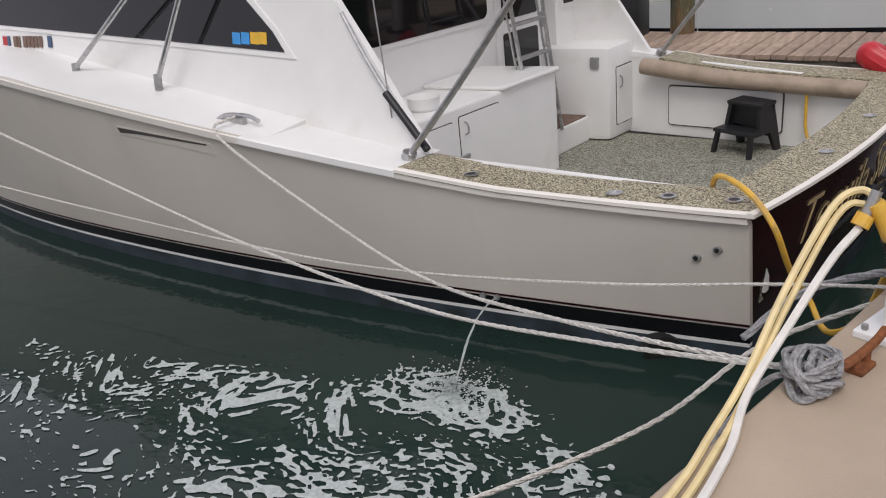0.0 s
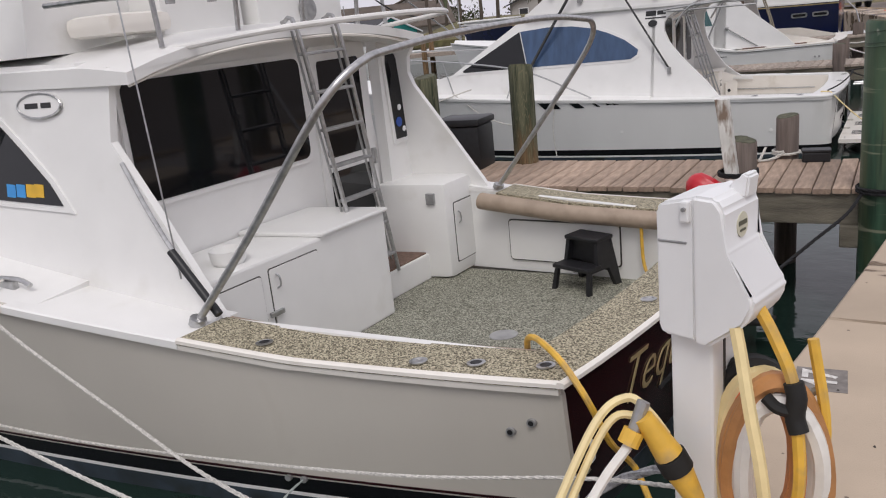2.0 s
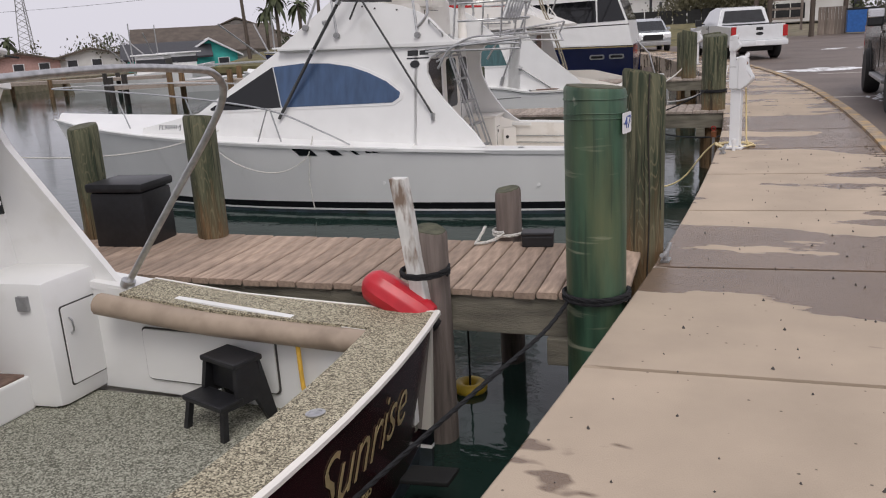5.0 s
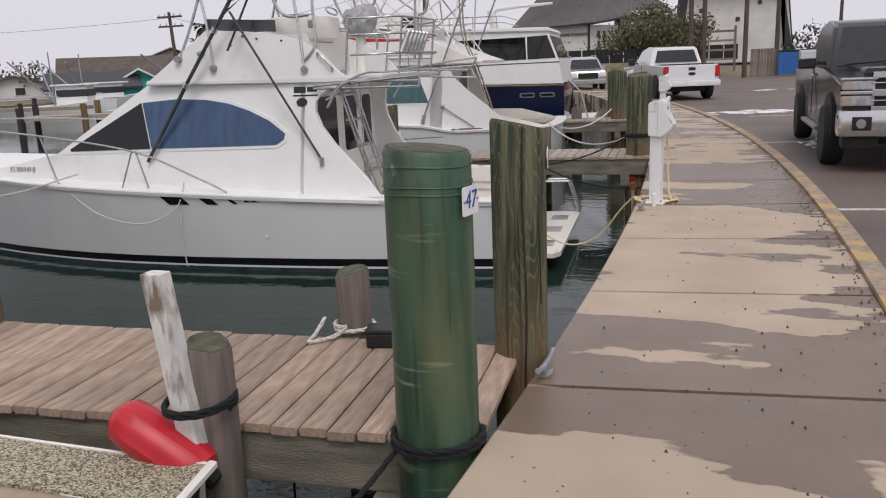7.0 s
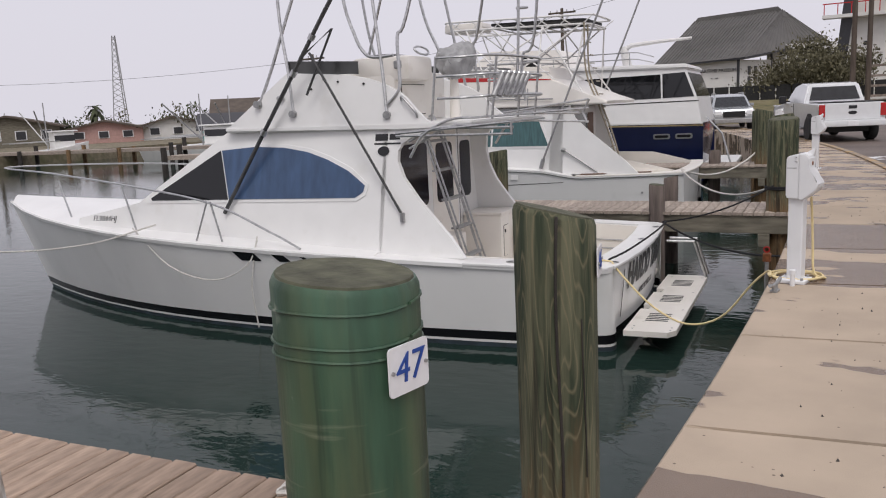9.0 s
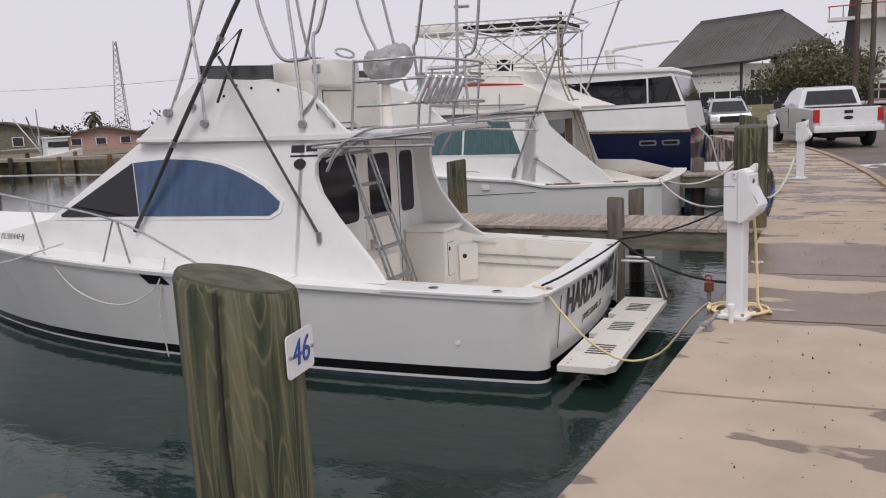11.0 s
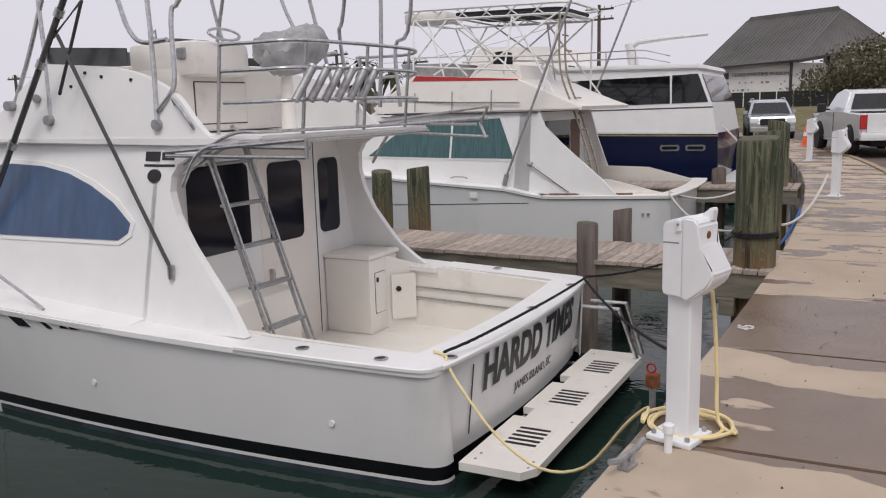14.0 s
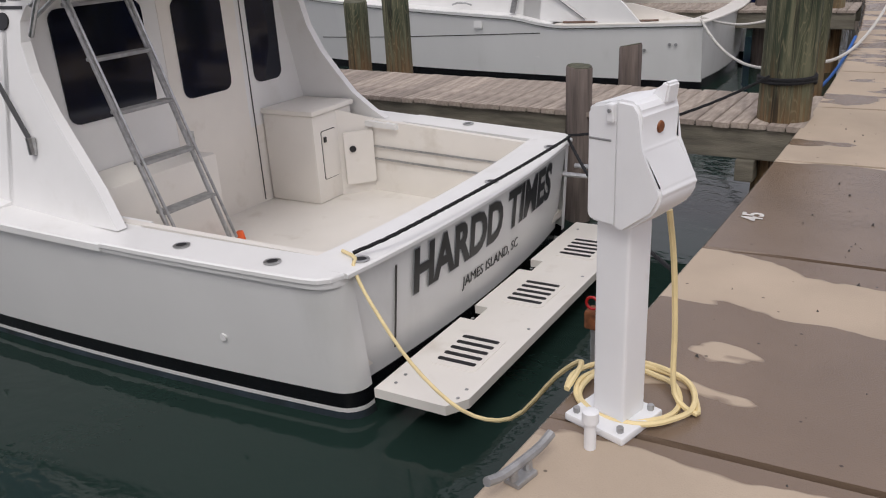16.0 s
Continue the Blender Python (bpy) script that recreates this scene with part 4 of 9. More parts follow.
def build_boat_one(b):
    SOLE = -0.66
    hull = b.add("hull", b.band(None, -0.8), HULL_TAN, "smooth tan painted topsides", smooth=True)
    b.add("boot_stripe", b.band(-0.8, -0.9, 0.004), BOOT_BLACK, "black boot stripe", smooth=True)
    b.add("pinstripe", b.band(-0.772, -0.786, 0.006, 0.01), MAROON, smooth=True)
    b.add("white_stripe", b.band(-0.9, -0.925, 0.006), GELCOAT, smooth=True)
    b.add("bottom", b.band(-0.925, -1.4, 0.002), BOTTOM_BLUE, "weathered blue-black bottom paint", smooth=True)
    b.add("transom", b.transom_panel(-0.075, -0.9, 0.16), MAROON, "glossy maroon transom", smooth=True)
    b.add("transom_foot", b.transom_panel(-0.9, -1.4, 0.16, out=-0.08), BOTTOM_BLUE)
    b.add("rub_rail", b.band(lambda u: b.zs(u) - 0.005, lambda u: b.zs(u) - 0.055, 0.028, 0.03), CREAM_COAT, "white rub rail with worn edge", smooth=True)
    for side in (1, -1):
        cover = b.add("covering_board", b.covering(-0.03, 2.06, 0.36, 0.012, sides=(side,)), PEBBLE, "pebbled covering board with white trim")
        b.add("board_trim", b.covering(-0.03, 2.06, 0.03, 0.0165, 0.028, over=0.034, sides=(side,)), CREAM_COAT, "white edge trim")
    b.add("stern_board", b.stern_board(0.36, 0.0135, 0.16), PEBBLE, "pebbled stern covering board")
    bm = b.stern_board(0.03, 0.018, 0.16, over=0.036)
    b.add("stern_trim", bm, CREAM_COAT, "white edge trim")
    for i, (u, v, open_) in enumerate(((1.62, -1.78, 1), (0.74, -1.72, 0), (0.46, -1.66, 1), (0.13, -1.6, 1), (-0.02, 0.3, 0), (-0.02, -0.6, 0))):
        bm = lathe(bmesh.new(), [(0.045, 0.0), (0.045, 0.006), (0.03, 0.008), (0.028, 0.004)], 16, (u, v, b.zs(u) + 0.0165))
        rim = b.add("rod_holder", bm, STEEL, "stainless flush rod holder", cover, True)
        if open_:
            bm = lathe(bmesh.new(), [(0.027, 0.002), (0.027, 0.0055)], 16, (u, v, b.zs(u) + 0.0185))
            b.add("hole", bm, BLACK_PLASTIC, "", rim)
    # cockpit
    bm = slab(bmesh.new(), [(0.02, -1.45), (2.4, -1.66), (3.11, -1.55), (3.11, 1.55), (2.4, 1.66), (0.02, 1.45)], lambda p, q, w: (p, q, SOLE - w), 0.06)
    b.add("cockpit_sole", bm, PEBBLE_DARK, "worn pebbled grey-brown cockpit floor")
    for side in (-1, 1):
        liner = bmesh.new()
        slab(liner, [(0.0, SOLE), (2.5, SOLE), (2.5, 0.1), (0.0, -0.09)], lambda p, q, w, s=side: (p, s * (b.hb(p) - 0.3 - w) + (0.16 if s > 0 and p > 2 else 0), q), 0.05)
        b.add("cockpit_side", liner, GELCOAT, "white cockpit side wall")
    liner = bmesh.new()
    slab(liner, [(-1.42, SOLE), (1.42, SOLE), (1.42, -0.09), (-1.42, -0.09)], lambda p, q, w: (0.12 + w, p, q), 0.05)
    b.add("cockpit_liner", liner, GELCOAT, "white cockpit side walls")
    inner = lambda p: b.hb(0) - 0.35 + (b.hb(2.5) + 0.16 - b.hb(0)) * p / 2.5
    for u0, u1, z0, z1 in ((0.95, 2.0, -0.55, -0.19),):
        bm = slab(bmesh.new(), rounded(u0, z0, u1, z1, 0.03), lambda p, q, w: (p, inner(p) - 0.008 - w, q), 0.012)
        b.add("locker_panel", bm, GELCOAT, "white side locker panel")
        bm = slab(bmesh.new(), rounded(u0 - 0.012, z0 - 0.012, u1 + 0.012, z1 + 0.012, 0.035), lambda p, q, w: (p, inner(p) - 0.003 - w, q), 0.006)
        b.add("panel_gap", bm, DARK_TRIM)
    for side in (-1, 1):
        bm = tube(bmesh.new(), [(u, side * (b.hb(u) - 0.36), b.zs(u) - 0.075) for u in np.linspace(0.28, 2.2, 10)], 0.075, 12)
        b.add("coaming_bolster", bm, VINYL_TAN, "tan padded vinyl coaming bolster", smooth=True)
    bm = bmesh.new()
    tube(bm, [(0.62, 1.36, SOLE + 0.02), (0.72, 1.42, -0.5), (0.74, 1.43, -0.17)], 0.014, 8, 5)
    b.add("hose_pipe", bm, HOSE_YELLOW, "yellow hose in the cockpit", smooth=True)
    bm = tube(bmesh.new(), [(0.36, 1.36, -0.5), (0.34, 1.37, -0.36), (0.32, 1.36, -0.22)], 0.012, 8, 4)
    b.add("washdown_handle", bm, BLACK_PLASTIC, "black washdown nozzle", smooth=True)
    bm = cyl(bmesh.new(), (0.34, 1.37, -0.22), (0.27, 1.33, -0.19), 0.022, seg=10)
    b.add("washdown_tap", bm, TEAL_SHADE, "blue-green hose tap")
    # house sides
    hw = lambda u, z: 1.62 - 0.16 * z - 0.035 * (u - 2)
    b.add("foredeck", b.deck(3.14, 12.6, 0.02, 0.1), GELCOAT, "white foredeck", smooth=True)
    for side in (-1, 1):
        b.add("side_deck", b.covering(2.06, 3.3, 0.46 if side < 0 else 0.24, 0.004, 0.05, sides=(side,)), GELCOAT, "white side deck")
    wing = [(2.05, 0.08), (2.55, 0.72), (2.86, 1.1), (2.84, 1.54), (3.12, 1.56), (3.12, 0.08)]
    b.add("side_wing", side_panel(wing, hw, -1), GELCOAT, "white sloping cabin side wing")
    far_wing = [(2.15, 0.03), (2.24, 0.1), (2.55, 0.61), (2.83, 1.06), (2.87, 1.18), (2.85, 1.32), (2.74, 1.48), (3.12, 1.52), (3.12, 0.03)]
    b.add("side_wing", side_panel(far_wing, lambda u, z: 1.84 - 0.09 * z, 1), GELCOAT, "white sloping cabin side wing")
    b.add("lower_bulkhead", cross_panel([(-1.6, SOLE), (1.6, SOLE), (1.6, 0.06), (-1.6, 0.06)], 3.12, 0.05), GELCOAT, "white bulkhead")
    main = [(3.12, 0.06), (3.12, 1.58), (6.2, 1.66), (8.4, 0.6), (8.4, 0.3)]
    cabin = b.add("cabin", block(main, hw), GELCOAT, "white fibreglass cabin")
    # a crowned roof whose aft edge droops towards both sides
    bm = bmesh.new()
    rows = []
    for i in range(13):
        u = 2.68 + 3.8 * i / 12
        row = []
        for lift in (0.0, 1.0):
            for j in range(13):
                k = 2 * j / 12 - 1
                v = 0.12 + k * (1.52 - 0.06 * (u - 2.68))
                droop = 0.17 * abs(k) ** 2.4
                row.append((u - 0.16 * k * k * (i == 0) + 0.12 * abs(k) * (i == 0), v, 1.6 - droop + 0.018 * (u - 2.68) + lift * (0.11 - 0.04 * (i == 0))))
        rows.append([bm.verts.new(c) for c in row[:13] + row[13:][::-1]])
    for a, c in zip(rows, rows[1:]):
        for k in range(26):
            bm.faces.new((a[k], a[(k + 1) % 26], c[(k + 1) % 26], c[k]))
    bm.faces.new(rows[0])
    bm.faces.new(rows[-1][::-1])
    b.add("cabin_roof", bm, GELCOAT, "white crowned overhanging roof", smooth=True)
    b.add("roof_gutter", tube(bmesh.new(), [(2.7, 0.12 + k * 1.5, 1.585 - 0.17 * abs(k) ** 2.4) for k in np.linspace(-0.98, 0.98, 17)], 0.012, 6), CREAM_COAT, "raised drip rail", smooth=True)
    # side windows, swept to a point aft
    win = [(3.3, 0.72), (3.41, 0.86), (3.53, 0.965), (3.66, 1.08), (3.93, 1.3), (4.14, 1.39), (4.45, 1.45), (5.0, 1.48), (5.9, 1.47), (6.7, 1.26), (7.35, 0.97)]
    for side in (-1, 1):
        frame_poly = [(3.2, 0.672)] + [(p - 0.035, q + 0.025) for p, q in win[1:-1]] + [(7.45, 0.94)]
        fr = b.add("window_trim", side_panel(frame_poly, hw, side, 0.012, 0.02), GELCOAT, "raised white window trim")
        b.add("side_window", side_panel(win, hw, side, 0.018, 0.014), GLASS, "dark tinted side window", fr)
    for i, (c, du) in enumerate(((0, 0.0), (0, 0.095), (1, 0.19), (1, 0.27))):
        bm = side_panel([(3.82 - du, 0.778), (3.735 - du, 0.772), (3.735 - du, 0.855), (3.82 - du, 0.862)], hw, -1, 0.021, 0.002)
        b.add("window_sticker", bm, material("sticker_blue", (0.05, 0.3, 0.7), 0.4) if c == 0 else material("sticker_yellow", (0.75, 0.45, 0.04), 0.4), "blue and yellow window sticker", fr)
    # oval badge with plain bars
    oval = [(3.45 + 0.2 * math.cos(a), 1.345 + 0.075 * math.sin(a)) for a in np.linspace(0, math.tau, 28)[:-1]]
    bd = b.add("oval_badge", side_panel(oval, hw, -1, 0.016, 0.012), GELCOAT, "white oval badge with dark script bars")
    b.add("badge_rim", tube(bmesh.new(), [(p, -(hw(p, q) + 0.018), q) for p, q in oval] + [(oval[0][0], -(hw(*oval[0]) + 0.018), oval[0][1])], 0.007, 6), STEEL, "", bd)
    for k, (p0, p1) in enumerate(((3.34, 3.43), (3.46, 3.58))):
        b.add("script_bar", side_panel([(p0, 1.33), (p1, 1.33), (p1, 1.362), (p0, 1.362)], hw, -1, 0.019, 0.003), LETTER_BLACK, "", bd)
    # bulkhead: window, door, narrow window
    def bw(name, v0, v1, z0, z1, r=0.04):
        fr = b.add(name + "_frame", cross_panel(rounded(v0 - 0.04, z0 - 0.04, v1 + 0.04, z1 + 0.04, r + 0.03), 3.1, 0.02), GELCOAT, "white window surround")
        b.add(name, cross_panel(rounded(v0, z0, v1, z1, r), 3.092, 0.01), GLASS, "dark tinted glass", fr)
        return fr
    bw("cabin_window", -1.08, 0.57, 0.63, 1.43, 0.07)
    door = b.add("cabin_door", cross_panel(rounded(0.7, -0.42, 1.42, 1.5, 0.03), 3.098, 0.02), GELCOAT, "white cabin door with two dark panes")
    b.add("door_pane", cross_panel(rounded(0.78, 0.57, 1.31, 1.38, 0.03), 3.09, 0.01), GLASS, "dark glass", door)
    b.add("door_pane", cross_panel(rounded(0.78, 0.0, 1.31, 0.45, 0.03), 3.09, 0.01), GLASS, "dark glass", door)
    b.add("door_latch", box(bmesh.new(), (3.06, 1.35, 0.42), (3.1, 1.38, 0.56), 0.005), STEEL, "steel latch", door)
    b.add("side_bulkhead", cross_panel([(1.45, -0.1), (1.8, -0.1), (1.76, 0.5), (1.67, 1.5), (1.45, 1.5)], 2.99, 0.1), GELCOAT, "white bulkhead beside the door")
    fr = b.add("narrow_window_frame", cross_panel([(1.53, 0.56), (1.755, 0.56), (1.715, 1.3), (1.67, 1.4), (1.51, 1.4), (1.48, 1.3)], 2.972, 0.018), GELCOAT, "white window surround")
    b.add("narrow_window", cross_panel([(1.565, 0.6), (1.72, 0.6), (1.685, 1.28), (1.65, 1.36), (1.53, 1.36), (1.515, 1.28)], 2.964, 0.01), GLASS, "dark tinted glass", fr)
    for (v, z, r, mt) in ((1.615, 0.75, 0.045, SIGN_BLUE), (1.68, 0.68, 0.025, SIGN_WHITE), (1.64, 0.88, 0.028, SIGN_WHITE)):
        bm = slab(bmesh.new(), [(v + r * math.cos(a), z + r * math.sin(a)) for a in np.linspace(0, math.tau, 16)[:-1]], lambda p, q, w: (2.962 - w, p, q), 0.002)
        b.add("round_sticker", bm, mt, "round window sticker", fr)
    # cabinet with doors, and its top
    cab = b.add("cockpit_cabinet", box(bmesh.new(), (2.4, -1.5, SOLE), (3.11, 0.45, 0.2), 0.02), GELCOAT, "white cockpit cabinet with small doors")
    b.add("cabinet_top", box(bmesh.new(), (2.37, -0.32, 0.2), (3.11, 0.47, 0.235), 0.016), GELCOAT, "raised white lid", cab)
    for v0, v1, z0, z1 in ((-0.84, -0.36, -0.6, 0.12), (-1.42, -0.92, -0.3, 0.1), (-1.42, -0.92, -0.6, -0.34)):
        b.add("door_gap", cross_panel(rounded(v0 - 0.008, z0 - 0.008, v1 + 0.008, z1 + 0.008, 0.02), 2.397, 0.005), DARK_TRIM, "", cab)
        dr = b.add("cabinet_door", cross_panel(rounded(v0, z0, v1, z1, 0.018), 2.39, 0.012), GELCOAT, "", cab)
    b.add("door_pull", tube(bmesh.new(), [(2.388, -0.79, -0.02), (2.36, -0.79, 0.0), (2.36, -0.79, 0.06), (2.388, -0.79, 0.08)], 0.007, 6, 3), STEEL, "chrome pull", cab, True)
    b.add("door_latch", box(bmesh.new(), (2.365, -0.9, -0.2), (2.39, -0.78, -0.165), 0.006), STEEL, "chrome latch", cab)
    # far side box with door, and step
    bm = bmesh.new()
    box(bm, (2.4, 1.33, SOLE), (3.11, 1.83, 0.23), 0.07)
    sb = b.add("side_box", bm, GELCOAT, "rounded white side locker with a small door", smooth=True)
    b.add("door_gap", cross_panel(rounded(1.435, -0.53, 1.745, 0.03, 0.02), 2.397, 0.005), DARK_TRIM, "", sb)
    b.add("box_door", cross_panel(rounded(1.445, -0.52, 1.735, 0.02, 0.018), 2.39, 0.012), GELCOAT, "", sb)
    b.add("door_pull", tube(bmesh.new(), [(2.388, 1.49, -0.17), (2.365, 1.49, -0.15), (2.365, 1.49, -0.08), (2.388, 1.49, -0.06)], 0.006, 6, 3), STEEL, "chrome pull", sb, True)
    b.add("box_latch", box(bmesh.new(), (2.5, 1.305, 0.04), (2.58, 1.335, 0.14), 0.006), DULL_STEEL, "", sb)
    st = b.add("door_step", box(bmesh.new(), (2.62, 0.46, SOLE), (3.1, 1.34, -0.42), 0.015), GELCOAT, "white step below the door")
    b.add("step_mat", box(bmesh.new(), (2.64, 0.48, -0.422), (3.08, 1.32, -0.405), 0.004), TEAK, "brown mat on the step", st)
    # ladder to the bridge
    def ladder(b, foot, head, wide, rungs, name="bridge_ladder", r=0.016):
        lad = None
        f, h = Vector(foot), Vector(head)
        for s in (-1, 1):
            off = Vector((0, s * wide / 2, 0))
            bm = tube(bmesh.new(), [f + off, f.lerp(h, 0.5) + off, h + off, h + off + Vector((0.12, 0, 0.06))], r, 8, 4)
            ob = b.add(name if s < 0 else "rail", bm, STEEL, "stainless ladder with flat treads" if s < 0 else "", lad, True)
            lad = lad or ob
            bm = tube(bmesh.new(), [f + off + Vector((0.06, 0, 0.1)), f.lerp(h, 0.5) + off + Vector((0.05, 0, 0)), h + off + Vector((0.05, 0, 0))], r * 0.6, 6, 4)
            b.add("inner_rail", bm, STEEL, "", lad, True)
        for i in range(rungs):
            p = f.lerp(h, (i + 0.6) / (rungs + 0.2))
            b.add("tread", box(bmesh.new(), (p.x - 0.02, p.y - wide / 2, p.z - 0.011), (p.x + 0.06, p.y + wide / 2, p.z + 0.011), 0.005), DULL_STEEL, "", lad)
        return lad
    ladder(b, (2.6, 0.62, -0.42), (2.62, 0.26, 1.64), 0.44, 7)
    # bent tube over the cockpit
    bm = tube(bmesh.new(), [(2.12, -1.72, 0.1), (1.69, -1.67, 0.62), (1.29, -1.64, 1.13), (1.13, -1.58, 1.34), (1.06, -1.42, 1.455), (1.05, -1.2, 1.49), (1.04, -0.59, 1.53), (1.04, 0.53, 1.55), (1.05, 1.2, 1.51), (1.06, 1.42, 1.47), (1.13, 1.58, 1.35), (1.29, 1.64, 1.13), (1.69, 1.67, 0.62), (2.12, 1.74, 0.1)], 0.021, 10, 8)
    fr = b.add("awning_frame", bm, STEEL, "weathered stainless tube frame over the cockpit", smooth=True)
    bm = tube(bmesh.new(), [(2.8, -0.9, 1.6), (2.1, -0.7, 1.66), (1.8, 0.2, 1.68), (2.1, 1.1, 1.66), (2.8, 1.3, 1.6)], 0.02, 8, 6)
    b.add("roof_rail", bm, TUBE_WHITE, "white roof rail", smooth=True)
    for side in (-1, 1):
        bm = cyl(bmesh.new(), (2.12, side * 1.73, 0.09), (2.1, side * 1.73, 0.13), 0.045, seg=12)
        b.add("tube_foot", bm, STEEL, "", fr)
    # bridge above, with rod holders
    bm = block([(3.55, 1.64), (3.5, 2.5), (5.2, 2.56), (6.9, 1.62)], lambda u, z: 1.3 - 0.1 * (z - 1.6))
    br = b.add("flybridge", bm, GELCOAT, "white flybridge coaming")
    b.add("bridge_seat", box(bmesh.new(), (3.2, 0.35, 1.66), (3.56, 1.35, 2.02), 0.05), GELCOAT, "white moulded bench", br, True)
    b.add("seat_cushion", box(bmesh.new(), (3.18, 0.3, 2.02), (3.58, 1.4, 2.12), 0.04), VINYL_TAN, "tan bench cushion", br, True)
    b.add("bridge_locker", box(bmesh.new(), (3.25, -0.5, 1.66), (3.56, 0.25, 2.3), 0.04), GELCOAT, "white locker", br, True)
    b.add("locker_slot", box(bmesh.new(), (3.238, -0.22, 2.1), (3.256, -0.02, 2.17), 0.006), BLACK_PLASTIC, "black slot", br)
    b.add("sagging_cushion", box(bmesh.new(), (3.1, -1.05, 1.72), (3.5, -0.55, 1.86), 0.06), CREAM_COAT, "cream seat pad", br, True)
    bm = lathe(bmesh.new(), [(0.09, 0.0), (0.09, 0.025), (0.07, 0.032), (0.02, 0.03)], 20)
    bm.transform(Matrix.Translation((3.19, 0.88, 1.8)) @ Matrix.Rotation(-math.pi / 2, 4, "Y"))
    b.add("loudspeaker", bm, DULL_STEEL, "round grey loudspeaker grille", br, True)
    rail = None
    for z in (1.93, 2.2):
        bm = tube(bmesh.new(), [(3.3, -1.3, z), (2.85, -1.2, z), (2.74, -0.6, z), (2.72, 0.2, z), (2.74, 1.0, z), (2.85, 1.42, z), (3.3, 1.48, z)], 0.017, 8, 6)
        ob = b.add("bridge_rail" if not rail else "rail", bm, STEEL, "stainless bridge rail with rod tubes" if not rail else "", rail, True)
        rail = rail or ob
    for v, du in ((-0.95, 0.1), (-0.3, 0.03), (0.35, 0.02), (1.0, 0.04), (1.38, 0.12)):
        b.add("post", tube(bmesh.new(), [(2.82, v, 1.62), (2.72 + du, v - 0.03, 2.24)], 0.016, 8), STEEL, "", rail, True)
    for v in (-0.95, -0.62, -0.28, 0.02, 0.34, 0.64, 0.9, 1.13, 1.35):
        tb = b.add("rod_tube", cyl(bmesh.new(), (2.69, v, 1.87), (2.66, v - 0.02, 2.3), 0.028, seg=12), STEEL, "stainless rod tube", rail, True)
        b.add("tube_mouth", cyl(bmesh.new(), (2.662, v - 0.02, 2.285), (2.658, v - 0.021, 2.325), 0.034, seg=12), DULL_STEEL, "", tb)
    b.add("antenna_wire", tube(bmesh.new(), [(2.66, 0.95, 1.86), (2.72, 1.25, 1.76), (2.72, 1.5, 1.68), (2.5, 1.6, 1.62)], 0.006, 6, 5), RUBBER, "dark loose wire on the roof", smooth=True)
    # outriggers and stays along the side
    for u0, z0, u1, z1 in ((4.53, 0.54, 3.3, 2.35), (5.53, 0.62, 2.9, 2.35)):
        bm = tube(bmesh.new(), [(u0, -1.6, z0), (u1, -1.52, z1)], 0.02, 8)
        st = b.add("outrigger_strut", bm, STEEL, "stainless outrigger strut", smooth=True)
        b.add("strut_foot", cyl(bmesh.new(), (u0 + 0.02, -1.6, z0 - 0.09), (u0, -1.6, z0 + 0.03), 0.03, seg=10), DULL_STEEL, "", st)
    bm = tube(bmesh.new(), [(2.75, -hw(2.75, 0.95) - 0.02, 0.98), (2.5, -hw(2.5, 0.6) - 0.04, 0.66), (2.15, -1.64, 0.24)], 0.013, 8, 4)
    b.add("grab_rail", bm, STEEL, "stainless grab rail on the wing", smooth=True)
    bm = tube(bmesh.new(), [(2.35, -1.6, 0.48), (2.02, -1.66, 0.13)], 0.024, 10)
    b.add("stowed_boat_hook", bm, BLACK_PLASTIC, "black gaff handle", smooth=True)
    bm = tube(bmesh.new(), [(2.36, -1.56, 0.3), (2.5, -1.52, 2.9)], 0.005, 6)
    b.add("stay_wire", bm, STEEL, "thin stay wire", smooth=True)
    # hull side vent, exhaust, drains, cleat
    n_side = lambda u, z, o: (b.skin(u, z)[0], -(b.skin(u, z)[1] + o), z)
    bm = slab(bmesh.new(), [(4.62, 0.255), (4.59, 0.185), (3.6, 0.075), (3.62, 0.165)], lambda p, q, w: n_side(p, q, 0.006 - w), 0.02)
    vent = b.add("side_vent", bm, HULL_TAN, "long recessed engine vent", hull)
    # the recess's shade, put on as a dark sliver forward and along the top
    bm = slab(bmesh.new(), [(4.595, 0.243), (4.58, 0.2), (4.4, 0.2), (3.66, 0.148), (3.66, 0.16)], lambda p, q, w: n_side(p, q, 0.009 - w), 0.01)
    b.add("vent_mouth", bm, DARK_TRIM, "", vent)
    for u, z in ((0.27, -0.36), (0.16, -0.3)):
        c = Vector(n_side(u, z, 0.0))
        bm = cyl(bmesh.new(), c + Vector((0, 0.01, 0)), c + Vector((0, -0.014, 0)), 0.028, 0.022, seg=14)
        d = b.add("drain_fitting", bm, DULL_STEEL, "bronze through-hull fitting", hull, True)
        b.add("drain_hole", cyl(bmesh.new(), c + Vector((0, -0.012, 0)), c + Vector((0, -0.0155, 0)), 0.014, seg=12), BLACK_PLASTIC, "", d)
    for u in (1.62, 1.52):
        c = Vector(n_side(u, -0.8, 0.0))
        b.add("drain_fitting", cyl(bmesh.new(), c + Vector((0, 0.01, 0)), c + Vector((0, -0.02, 0)), 0.02, seg=12), DULL_STEEL, "", hull)
    c = Vector(n_side(0.5, -1.0, 0.0))
    b.add("exhaust_pipe", cyl(bmesh.new(), c + Vector((0.05, 0.1, 0)), c + Vector((-0.05, -0.06, -0.01)), 0.11, seg=18), RUBBER, "black exhaust outlet", hull, True)
